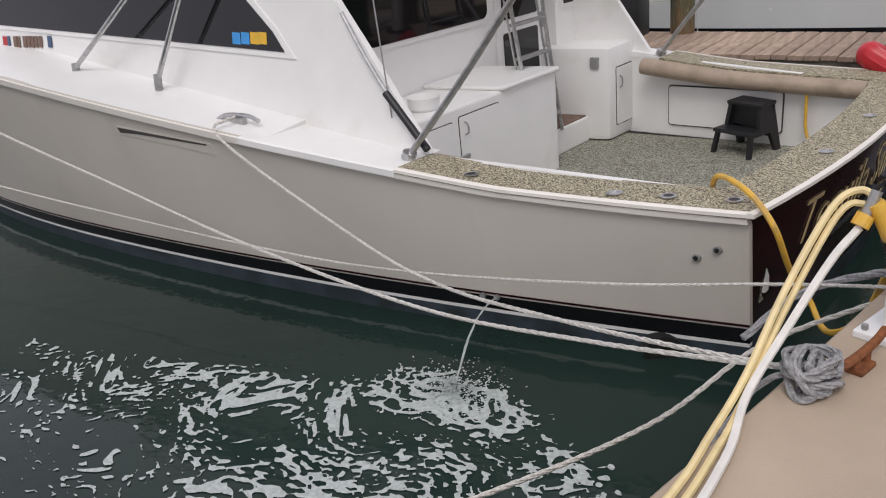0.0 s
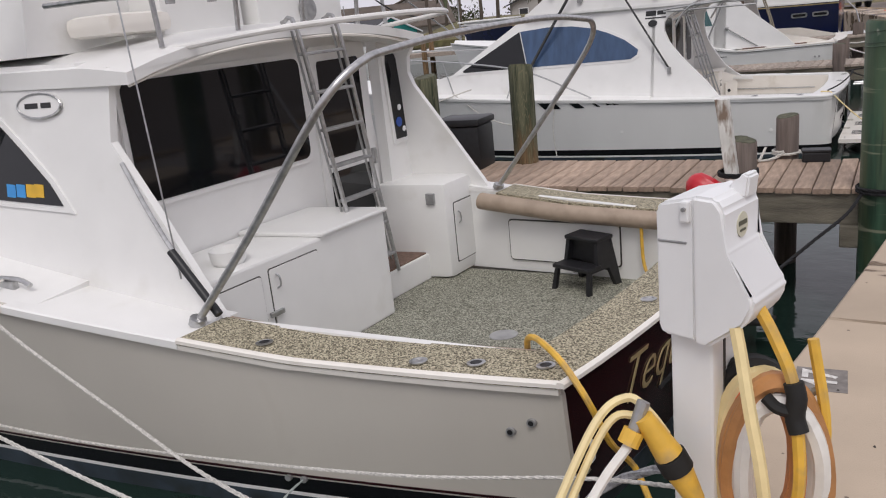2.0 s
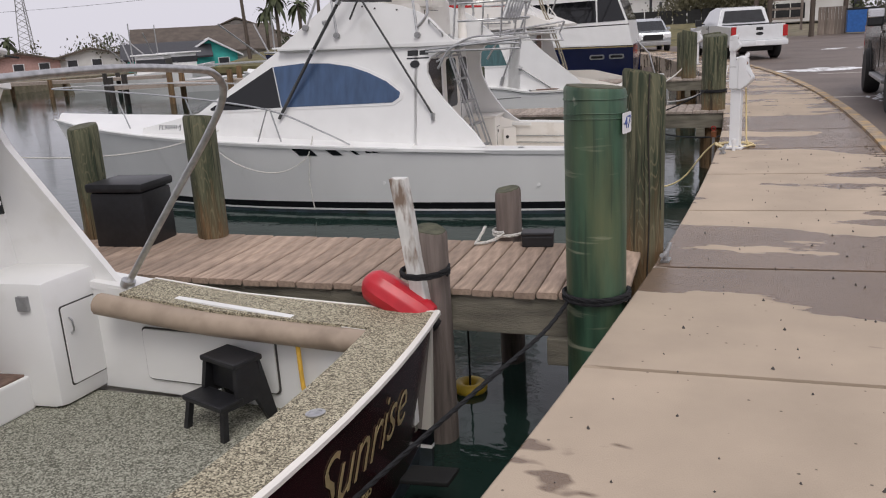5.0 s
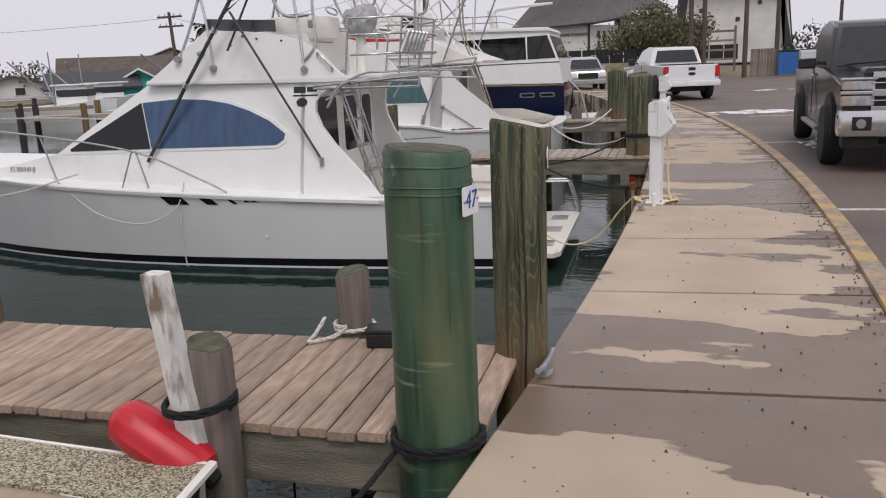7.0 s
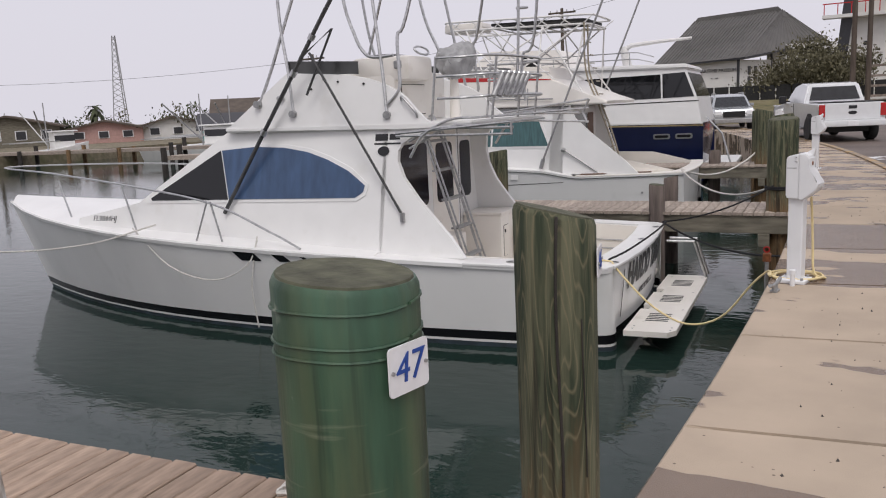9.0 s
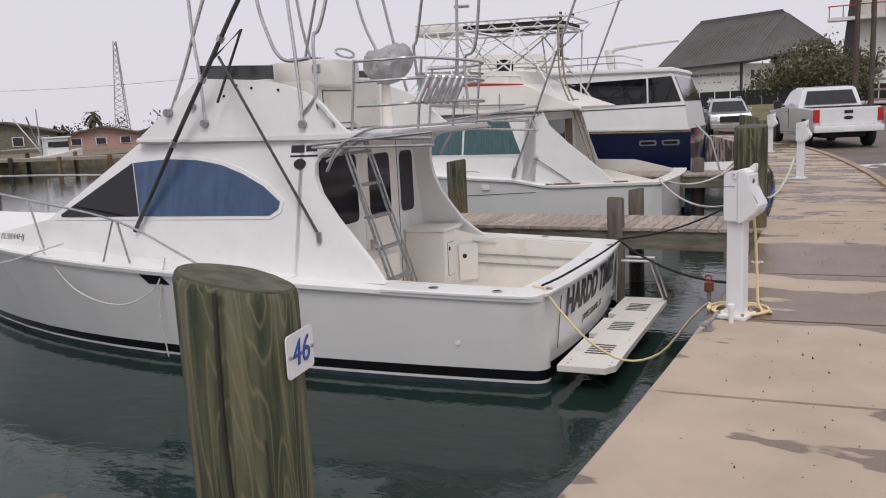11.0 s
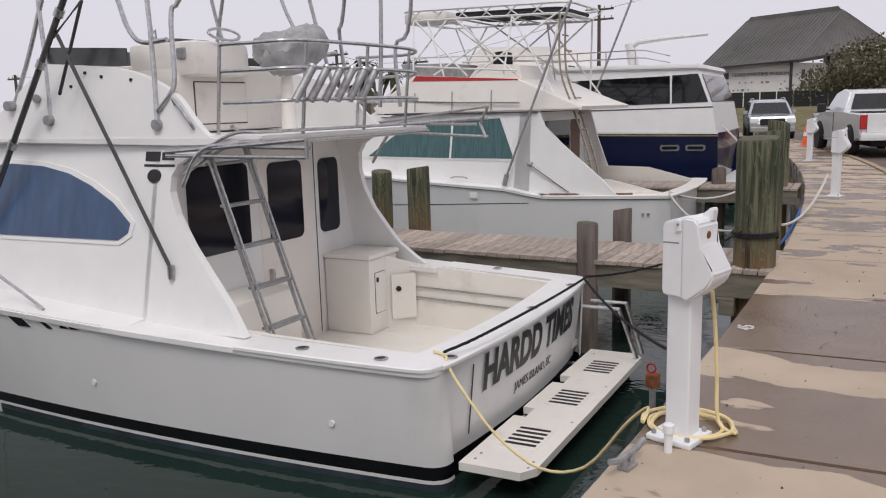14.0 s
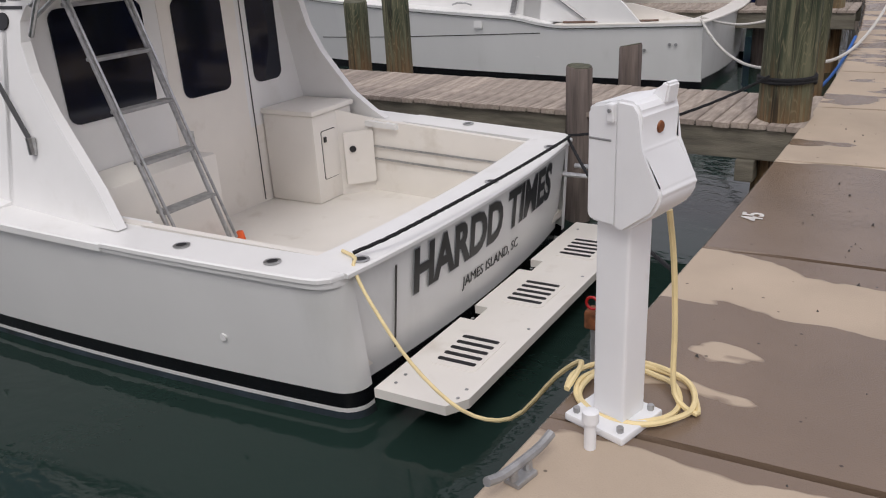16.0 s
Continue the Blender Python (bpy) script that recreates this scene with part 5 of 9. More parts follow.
    cl = b.add("deck_cleat", tube(bmesh.new(), [(3.3, -1.8, 0.3), (3.4, -1.8, 0.335), (3.6, -1.8, 0.335), (3.7, -1.8, 0.3)], 0.016, 8, 3), STEEL, "stainless deck cleat", smooth=True)
    b.add("cleat_base", box(bmesh.new(), (3.43, -1.82, 0.2), (3.57, -1.78, 0.325), 0.01), STEEL, "", cl)
    b.add("deck_plate", cyl(bmesh.new(), (1.3, 0.14, SOLE - 0.01), (1.3, 0.14, SOLE + 0.006), 0.1, seg=24), CANVAS_GREY, "round pale inspection plate")
    for k, (u0, u1, mt) in enumerate(((6.98, 6.9, LAMP_RED), (6.9, 6.86, BLUE_SHADE), (6.8, 6.74, TEAK), (6.73, 6.69, TEAK), (6.64, 6.58, TEAK), (6.57, 6.52, TEAK), (6.51, 6.46, TEAK), (6.45, 6.4, TEAK), (6.38, 6.33, TEAK), (6.24, 6.18, BLUE_SHADE))):
        b.add("registration_bar", side_panel([(u0, 0.745), (u1, 0.742), (u1, 0.842), (u0, 0.845)], hw, -1, 0.012, 0.004), mt, "small registration mark", cabin)
    # swim-tab bracket at the stern
    b.add("trim_tab", box(bmesh.new(), (-0.36, 0.95, -0.8), (-0.08, 1.12, -0.77), 0.008), RUBBER, "dark metal trim bracket at the stern")
    # name on the stern
    b.stern_text("Tequila Sunrise", -0.03, -0.36, 0.41, GOLD_TRIM, 0.16, -0.075, 0.004, 0.92, 0.4, "gold script letter", -0.012)
    b.stern_text("Galveston, Texas", 0.25, -0.62, 0.12, GOLD_TRIM, 0.16, -0.075, 0.004, 0.9, 0.3, "gold script lettering")


build_boat_one(b1)

# ---- boat two: white sport boat with blue window covers ----
b2 = Boat("sport_boat", "white sport fishing boat with blue window covers and swim platform", (-1.77, 14.34), 7.0, 4.4, 10.6, 1.64, 1.86, (-0.1, 0.42))
b2.corner = 0.13


def build_boat_two(b):
    SOLE = -0.72
    hull = b.add("hull", b.band(None, -0.86), HULL_WHITE, "glossy white topsides", smooth=True)
    b.add("boot_stripe", b.band(-0.86, -0.965, 0.004), BOOT_BLACK, "black boot stripe", smooth=True)
    b.add("white_stripe", b.band(-0.965, -0.995, 0.006), GELCOAT, smooth=True)
    b.add("bottom", b.band(-0.995, -1.4, 0.002), BOTTOM_BLUE, "dark bottom paint", smooth=True)
    b.add("transom", b.transom_panel(-0.1, -0.86, 0.1), HULL_WHITE, "white transom", smooth=True)
    b.add("transom_foot", b.transom_panel(-0.86, -1.4, 0.1, out=-0.07), BOOT_BLACK)
    b.add("rub_rail", b.band(lambda u: b.zs(u) - 0.01, lambda u: b.zs(u) - 0.055, 0.022, 0.03), GELCOAT, "white rub rail", smooth=True)
    for side in (1, -1):
        cover = b.add("covering_board", b.covering(-0.02, 1.6, 0.3, 0.012, sides=(side,)), GELCOAT, "smooth white covering board")
    b.add("stern_board", b.stern_board(0.34, 0.0135, 0.1), GELCOAT, "white stern covering board")
    for u, v in ((1.1, -1.62), (0.45, -1.58), (0.02, -1.35), (0.02, 0.2), (0.02, 1.2), (1.0, 1.64)):
        bm = lathe(bmesh.new(), [(0.05, 0.0), (0.05, 0.006), (0.034, 0.009), (0.032, 0.004)], 16, (u, v, b.zs(u) + 0.0155))
        rim = b.add("rod_holder", bm, STEEL, "stainless flush rod holder", cover, True)
        b.add("hole", lathe(bmesh.new(), [(0.031, 0.002), (0.031, 0.0065)], 14, (u, v, b.zs(u) + 0.0165)), BLACK_PLASTIC, "", rim)
    bm = slab(bmesh.new(), [(0.05, -1.5), (2.7, -1.6), (2.7, 1.6), (0.05, 1.5)], lambda p, q, w: (p, q, SOLE - w), 0.06)
    b.add("cockpit_sole", bm, CREAM_COAT, "cream cockpit floor")
    for side in (-1, 1):
        liner = bmesh.new()
        slab(liner, [(0.05, SOLE), (2.6, SOLE), (2.6, 0.0), (0.05, -0.11)], lambda p, q, w, s=side: (p, s * (b.hb(p) - 0.27 - w), q), 0.05)
        b.add("cockpit_side", liner, CREAM_COAT, "cream cockpit side wall")
    liner = bmesh.new()
    slab(liner, [(-1.4, SOLE), (1.4, SOLE), (1.4, -0.11), (-1.4, -0.11)], lambda p, q, w: (0.18 + w, p, q), 0.05)
    b.add("cockpit_liner", liner, CREAM_COAT, "cream cockpit side walls")
    for z in (-0.3, -0.42):
        bm = tube(bmesh.new(), [(0.5, b.hb(0.5) - 0.36, z), (1.9, b.hb(1.9) - 0.36, z + 0.02)], 0.011, 8)
        b.add("gaff_rack", bm, STEEL, "stainless gaff rail", smooth=True)
    b.add("foredeck", b.deck(2.72, 10.4, 0.02, 0.12), GELCOAT, "white foredeck", smooth=True)
    for side in (-1, 1):
        b.add("side_deck", b.covering(1.6, 2.9, 0.42, 0.004, 0.05, sides=(side,)), GELCOAT, "white side deck")
    hw = lambda u, z: 1.6 - 0.22 * z - 0.03 * (u - 2)
    near_wing = [(1.64, -0.04), (1.82, 0.18), (2.0, 0.36), (2.26, 0.62), (2.46, 0.86), (2.55, 1.05), (2.55, 1.18), (2.49, 1.27), (2.38, 1.33), (2.13, 1.4), (2.05, 1.49), (2.75, 1.49), (2.75, -0.04)]
    far_wing = [(1.82, -0.04), (1.94, 0.04), (2.12, 0.2), (2.24, 0.38), (2.37, 0.6), (2.45, 0.83), (2.47, 1.04), (2.44, 1.22), (2.36, 1.33), (2.2, 1.41), (2.05, 1.49), (2.75, 1.49), (2.75, -0.04)]
    for side, wing in ((-1, near_wing), (1, far_wing)):
        b.add("side_wing", side_panel(wing, hw, side, 0.0, 0.07), GELCOAT, "white cabin wing that sweeps to the gunwale")
    b.add("lower_bulkhead", cross_panel([(-1.5, SOLE), (1.5, SOLE), (1.5, 0.0), (-1.5, 0.0)], 2.7, 0.05), CREAM_COAT, "cream bulkhead")
    main = [(2.7, 0.0), (2.7, 1.5), (5.0, 1.5), (6.5, 0.56), (7.6, 0.34), (7.6, 0.1)]
    b.add("cabin", block(main, hw), GELCOAT, "white fibreglass cabin")
    hwb = lambda u, z: 1.3 - 0.14 * (z - 1.5)
    coam = [(p.x, p.y) for p in smoothed([(1.98, 1.48, 0), (2.14, 1.5, 0), (2.31, 1.64, 0), (2.51, 1.84, 0), (2.84, 2.0, 0), (3.22, 2.09, 0), (3.76, 2.14, 0), (4.08, 2.16, 0)], 4)] + [(4.98, 1.5)]
    for side in (-1, 1):
        b.add("bridge_side", side_panel(coam, hwb, side, 0.0, 0.06), GELCOAT, "white sweeping flybridge side")
    bm = slab(bmesh.new(), [(-1, 0), (1, 0), (1, 1), (-1, 1)], lambda p, q, w: (4.98 - q * 0.9 - w, p * (1.28 - 0.1 * q), 1.5 + 0.66 * q), 0.06)
    b.add("bridge_front", bm, GELCOAT, "raked white flybridge front")
    bm = block([(1.62, 1.42), (1.6, 1.5), (5.0, 1.53), (5.0, 1.46), (2.5, 1.43)], lambda u, z: 1.31)
    bmesh.ops.bevel(bm, geom=list(bm.edges), offset=0.02, segments=2, affect="EDGES")
    b.add("cabin_roof", bm, GELCOAT, "white roof overhang", smooth=True)
    con = b.add("helm_console", box(bmesh.new(), (2.72, -0.98, 1.52), (3.6, 0.5, 2.12), 0.05), CREAM_COAT, "cream helm console with a hatch", smooth=True)
    b.add("hatch_gap", box(bmesh.new(), (2.714, -0.825, 1.585), (2.73, -0.165, 1.965), 0.006), DARK_TRIM, "", con)
    b.add("console_hatch", box(bmesh.new(), (2.706, -0.815, 1.595), (2.73, -0.175, 1.955), 0.008), CREAM_COAT, "", con)
    b.add("console_hood", box(bmesh.new(), (2.52, -0.98, 2.0), (3.3, -0.3, 2.3), 0.07), CREAM_COAT, "rounded cream hood", con, True)
    b.add("instrument_box", box(bmesh.new(), (2.78, -0.9, 2.28), (3.1, -0.5, 2.33), 0.02), SMOKE, "smoked instrument cover", con)
    wheel_ring = [(2.52 + 0.03 * math.sin(a), -0.62 + 0.19 * math.cos(a), 2.36 + 0.05 * math.sin(a)) for a in np.linspace(0, math.tau, 20)]
    b.add("steering_wheel", tube(bmesh.new(), wheel_ring, 0.013, 6), STEEL, "stainless steering wheel", con, True)
    b.add("bridge_lamp", box(bmesh.new(), (2.62, -1.0, 2.14), (2.72, -0.86, 2.24), 0.02), DULL_STEEL, "grey lamp", con)
    bm = slab(bmesh.new(), [(-1, 0), (1, 0), (1, 1), (-1, 1)], lambda p, q, w: (4.06 + 0.04 * q - w, p * 1.14, 2.15 + 0.16 * q), 0.012)
    sc = b.add("wind_screen", bm, SMOKE, "smoked acrylic wind deflector")
    for side in (-1, 1):
        bm = slab(bmesh.new(), [(3.1, 2.1), (4.06, 2.15), (4.1, 2.31), (3.1, 2.25)], lambda p, q, w, s=side: (p, s * (1.17 - w), q), 0.012)
        b.add("screen_side", bm, SMOKE, "", sc)
    b.add("grab_handle", tube(bmesh.new(), [(2.5, -1.27, 1.76), (2.47, -1.31, 1.8), (2.3, -1.33, 1.62), (2.3, -1.29, 1.56)], 0.014, 8, 4), STEEL, "stainless grab handle", smooth=True)
    for u, z in ((3.55, 2.06), (3.35, 2.02), (3.72, 1.95), (3.0, 1.98)):
        b.add("deck_button", cyl(bmesh.new(), (u, -(hwb(u, z) - 0.01), z), (u, -(hwb(u, z) + 0.012), z), 0.014, seg=10), RUBBER)
    b.add("side_lamp", cyl(bmesh.new(), (4.2, -(hwb(4.2, 1.86) - 0.02), 1.86), (4.12, -(hwb(4.2, 1.86) + 0.04), 1.86), 0.035, seg=12), DULL_STEEL, "small side lamp", smooth=True)
    # seat under a grey cover on a pedestal
    seat = b.add("helm_seat_pedestal", cyl(bmesh.new(), (2.38, 0.02, 1.5), (2.38, 0.02, 2.06), 0.075, 0.05, 14), CREAM_COAT, "covered helm seat on a pedestal", smooth=True)
    bm = bmesh.new()
    bmesh.ops.create_icosphere(bm, subdivisions=4, radius=1)
    for v in bm.verts:
        x, y, z = v.co
        k = 0.72 + 0.28 * max(0.0, z)
        n = 1 + 0.09 * noise.noise(Vector((x * 2.2, y * 2.2, z * 1.3)) * 1.5) + 0.06 * math.sin(9 * math.atan2(y, x) + 3 * z)
        top = max(0.0, z) * max(0.0, y + 0.25)
        v.co = Vector((2.38 + 0.24 * n * max(-0.85, min(0.85, x)) * k, 0.08 + 0.6 * n * max(-0.85, min(0.85, y)) * (0.78 + 0.22 * z) + 0.12 * z, 2.22 + (0.2 + 0.18 * top) * z * n + 0.04 * x + 0.03 * noise.noise(v.co * 5)))
    b.add("seat_cover", bm, CANVAS_GREY, "wrinkled grey canvas cover", seat, True)
    # side windows: blue cover aft, black glass forward
    aft = [(2.97, 0.78), (2.99, 0.7), (3.1, 0.635), (4.97, 0.61), (5.12, 1.235), (4.6, 1.27), (4.15, 1.25), (3.8, 1.19), (3.5, 1.09), (3.2, 0.95)]
    fore = [(4.99, 0.61), (6.26, 0.59), (6.28, 0.62), (5.14, 1.235)]
    for side in (-1, 1):
        fr = b.add("window_trim", side_panel([(2.92, 0.79), (2.95, 0.67), (3.08, 0.595), (6.4, 0.55), (5.14, 1.28), (4.6, 1.315), (4.13, 1.29), (3.77, 1.23), (3.47, 1.13), (3.15, 0.98)], hw, side, 0.01, 0.02), GELCOAT, "white window moulding")
        b.add("window_cover", side_panel(aft, hw, side, 0.017, 0.014), BLUE_SHADE, "blue mesh window cover", fr)
        b.add("side_window", side_panel(fore, hw, side, 0.017, 0.014), GLASS, "dark tinted glass", fr)
        bm = slab(bmesh.new(), [(2.74 + 0.075 * math.cos(a), 1.18 + 0.055 * math.sin(a)) for a in np.linspace(0, math.tau, 20)[:-1]], lambda p, q, w, s=side: (p, s * (hw(p, q) + 0.012 - w), q), 0.012)
        b.add("round_port", bm, BLACK_PLASTIC, "small round dark port")
    for k, (p0, p1, z0, z1) in enumerate(((2.86, 2.69, 1.3, 1.38), (2.67, 2.53, 1.31, 1.375), (2.87, 2.52, 1.255, 1.275))):
        b.add("maker_mark_bar", side_panel([(p0, z0), (p1, z0), (p1, z1), (p0, z1)], hw, -1, 0.004, 0.003), LETTER_BLACK, "dark maker's mark")
    # registration number on the bow
    place = b.world(6.95, -(hw(6.95, 0.42)) - 0.17, 0.36) - Vector((0, 0, WATER)) - b.origin
    bm = letters("FL9844HJ", 0.11, 0.002)
    bm.transform(facing(place, b.m.to_3x3() @ Vector((0.0, -1, 0.35))))
    islands("registration_letter", bm, LETTER_BLACK, b.root, "black registration letter")
    # bulkhead glass, door
    def bw(name, v0, v1, z0, z1, r=0.08):
        return b.add(name, cross_panel(rounded(v0, z0, v1, z1, r), 2.688, 0.014), NAVY_GLASS, "dark blue-black glass")
    bw("aft_window", -1.03, -0.25, 0.41, 1.22)
    bw("door_window", 0.03, 0.56, 0.39, 1.19)
    bw("aft_window", 0.85, 1.2, 0.38, 1.18)
    dr = b.add("cabin_door", cross_panel(rounded(-0.1, -0.68, 0.72, 1.4, 0.04), 2.696, 0.01), CREAM_COAT, "cream cabin door")
    b.add("door_handle", box(bmesh.new(), (2.65, -0.02, 0.02), (2.7, 0.02, 0.14), 0.006), STEEL, "chrome handle", dr)
    b.add("bulkhead_seam", cross_panel([(0.775, -0.7), (0.785, -0.7), (0.785, 1.42), (0.775, 1.42)], 2.694, 0.004), DARK_TRIM)
    bx = b.add("tackle_box", box(bmesh.new(), (2.12, 0.87, SOLE), (2.69, 1.44, 0.1), 0.03), CREAM_COAT, "cream cockpit locker with hatches", smooth=True)
    b.add("locker_cushion", box(bmesh.new(), (2.1, 0.85, 0.1), (2.69, 1.46, 0.15), 0.02), CREAM_COAT, "", bx, True)
    for v0, v1, z0, z1 in ((0.97, 1.16, -0.5, -0.06),):
        b.add("hatch_gap", cross_panel(rounded(v0 - 0.007, z0 - 0.007, v1 + 0.007, z1 + 0.007, 0.02), 2.117, 0.004), DARK_TRIM, "", bx)
        b.add("hatch", cross_panel(rounded(v0, z0, v1, z1, 0.018), 2.111, 0.01), CREAM_COAT, "", bx)
    b.add("hatch_latch", box(bmesh.new(), (2.1, 0.985, -0.16), (2.112, 1.02, -0.11), 0.004), BLACK_PLASTIC, "", bx)
    bm = slab(bmesh.new(), rounded(0.03, -0.62, 0.32, -0.12, 0.02), lambda p, q, w: (2.1 - 0.62 * p - w, 1.2 + 0.72 * p - 0.6 * w, q), 0.02)
    corner = b.add("corner_panel", bm, CREAM_COAT, "cream angled locker door with a black knob", bx)
    b.add("door_knob", cyl(bmesh.new(), (2.03, 1.28, -0.28), (2.0, 1.255, -0.28), 0.03, seg=12), BLACK_PLASTIC, "", corner)
    b.add("corner_wall", slab(bmesh.new(), [(0.0, SOLE), (0.36, SOLE), (0.36, -0.02), (0.0, 0.1)], lambda p, q, w: (2.125 - 0.62 * p + w, 1.2 + 0.72 * p + 0.3 * w, q), 0.03), CREAM_COAT, "", bx)
    b.add("low_locker", box(bmesh.new(), (2.2, -1.3, SOLE), (2.69, -0.2, 0.05), 0.03), CREAM_COAT, "cream bait locker under the ladder", smooth=True)
    # ladder
    lad = None
    f, h = Vector((1.72, -0.82, -0.66)), Vector((2.3, -0.98, 1.46))
    for s in (-1, 1):
        off = Vector((0, s * 0.23, 0))
        bm = tube(bmesh.new(), [f + off, f.lerp(h, 0.5) + off, h + off, h + off + Vector((0.1, 0, 0.1))], 0.017, 8, 4)
        ob = b.add("bridge_ladder" if s < 0 else "rail", bm, STEEL, "stainless ladder with grey treads" if s < 0 else "", lad, True)
        lad = lad or ob
        bm = tube(bmesh.new(), [f + off + Vector((0.0, 0, 0.2)), f.lerp(h, 0.5) + off + Vector((-0.05, 0, 0.0)), h + off + Vector((-0.05, 0, -0.02))], 0.012, 6, 4)
        b.add("inner_rail", bm, STEEL, "", lad, True)
    for i in range(6):
        p = f.lerp(h, (i + 0.55) / 6.1)
        b.add("tread", box(bmesh.new(), (p.x - 0.05, p.y - 0.23, p.z - 0.012), (p.x + 0.05, p.y + 0.23, p.z + 0.012), 0.005), DULL_STEEL, "grey tread", lad)
    # rails under the roof edge
    for off, z in ((0.0, 1.53), (0.0, 1.45)):
        bm = tube(bmesh.new(), [(2.4, -1.33, z - 0.25), (1.9, -1.33, z - 0.02), (1.55, -1.25, z), (1.5, 0, z), (1.55, 1.2, z)], 0.014, 8, 5)
        b.add("roof_rail", bm, STEEL, "stainless rail round the roof edge", smooth=True)
    for side in (-1, 1):
        z = 1.41 if side < 0 else 1.5
        bm = tube(bmesh.new(), [(2.36, side * 1.4, 1.1), (2.2, side * 1.4, 1.34), (2.0, side * 1.4, z + 0.02), (1.6, side * 1.4, z + 0.01), (1.1, side * 1.4, z)], 0.017, 8, 5)
        sp = b.add("outrigger_spreader", bm, STEEL, "folded grey outrigger spreader", smooth=True)
        for za, zb in ((1.5, 1.68), (1.46, 1.37), (1.48, 1.56)) if side > 0 else ((1.35, 1.34), (1.38, 1.47)):
            b.add("arm", tube(bmesh.new(), [(2.55, side * 1.36, za), (1.8, side * 1.41, (za + zb) / 2), (0.98 if side > 0 else 1.12, side * 1.42, zb)], 0.015, 8, 4), STEEL, "", sp, True)
        b.add("bracket", tube(bmesh.new(), [(1.0, side * 1.41, 1.36), (1.06, side * 1.41, 1.5), (0.97, side * 1.41, 1.68)] if side > 0 else [(1.12, side * 1.41, 1.33), (1.12, side * 1.41, 1.48)], 0.016, 6), STEEL, "", sp)
    # bridge rail with rod holders
    rail = None
    for z in (1.76, 2.01, 2.22):
        bm = tube(bmesh.new(), [(2.1, -1.15, z), (1.75, -1.12, z), (1.45, -0.9, z + 0.01), (1.42, 0.6, z + 0.02), (1.7, 1.1, z), (2.35, 1.15, z)], 0.016, 8, 6)
        ob = b.add("bridge_rail" if not rail else "rail", bm, STEEL, "stainless bridge rail with rod tubes" if not rail else "", rail, True)
        rail = rail or ob
    for u, v in ((2.1, -1.15), (1.45, -0.9), (1.43, -0.05), (1.45, 0.7), (2.3, 1.15)):
        b.add("post", tube(bmesh.new(), [(u + 0.08, v, 1.5), (u, v, 2.24)], 0.015, 8), STEEL, "", rail, True)
    for v in (-1.05, -0.86, -0.67, -0.5, -0.32, -0.15):
        tb = b.add("rod_tube", cyl(bmesh.new(), (1.42, v - 0.07, 1.76), (1.36, v + 0.1, 2.02), 0.033, seg=14), DULL_STEEL, "grey rod tube", rail, True)
        b.add("tube_mouth", cyl(bmesh.new(), (1.362, v + 0.095, 2.012), (1.358, v + 0.105, 2.03), 0.04, 0.04, 14), STEEL, "", tb)
    # tower legs
    legs = []
    for side in (-1, 1):
        legs += [[(2.68, side * 1.3, 1.6), (2.75, side * 1.22, 2.1), (2.87, side * 1.12, 2.81), (3.15, side * 0.92, 4.6)],
                 [(2.67, side * 1.29, 1.72), (2.55, side * 1.25, 1.86), (2.53, side * 1.22, 2.0), (2.56, side * 1.17, 2.5), (2.46, side * 1.12, 2.72), (2.1, side * 0.95, 4.2)],
                 [(2.62, side * 1.18, 2.29), (2.86, side * 1.18, 2.28), (3.0, side * 1.17, 2.34), (3.12, side * 1.16, 2.55), (3.3, side * 1.1, 3.1), (3.5, side * 0.95, 4.6)],
                 [(3.97, side * 1.28, 1.66), (4.06, side * 1.2, 2.2), (4.2, side * 1.1, 2.94), (4.3, side * 0.95, 4.6)],
                 [(4.48, side * 1.25, 1.8), (4.3, side * 1.18, 2.25), (4.05, side * 1.1, 2.93), (3.4, side * 0.9, 4.6)]]
        for u, z in ((2.68, 1.6), (3.97, 1.66), (4.48, 1.8)):
            b.add("leg_foot", cyl(bmesh.new(), (u, side * 1.24, z), (u, side * 1.33, z), 0.045, seg=14), DULL_STEEL, "round leg foot", smooth=True)
    legs += [[(1.75, 0.62, 1.7), (1.7, 0.62, 2.6), (1.62, 0.55, 4.6)], [(1.75, 1.0, 1.7), (1.78, 1.0, 2.3), (1.6, 1.0, 2.6), (1.4, 0.9, 4.6)], [(1.7, 0.6, 2.9), (1.68, 0.95, 2.94)], [(1.66, 0.58, 3.3), (1.6, 0.95, 3.34)]]
    for pts in legs:
        b.add("tower_leg", tube(bmesh.new(), pts, 0.02, 8, 5), STEEL, "stainless tower leg", smooth=True)
    # folded outrigger and its stay: dark poles
    for pts, r in (([(5.0, -1.46, 0.44), (4.33, -1.42, 1.45), (3.36, -1.42, 2.82), (2.4, -1.35, 4.2)], 0.026), ([(3.6, -1.42, 2.37), (2.44, -1.52, 0.44)], 0.016), ([(3.68, -1.4, 2.36), (3.27, -1.42, 2.63), (3.7, -1.38, 1.88)], 0.015)):
        o = b.add("outrigger_pole", tube(bmesh.new(), pts, r, 8), SMOKE, "dark outrigger pole", smooth=True)
    b.add("pole_foot", cyl(bmesh.new(), (2.44, -1.52, 0.36), (2.44, -1.52, 0.47), 0.03, seg=10), STEEL, "", o)
    for u, z in ((4.33, 1.45), (3.84, 2.14), (3.55, 2.55)):
        b.add("pole_ring", cyl(bmesh.new(), (u + 0.02, -1.42, z - 0.028), (u - 0.02, -1.42, z + 0.028), 0.042, seg=12), STEEL, "bright guide ring", o, True)
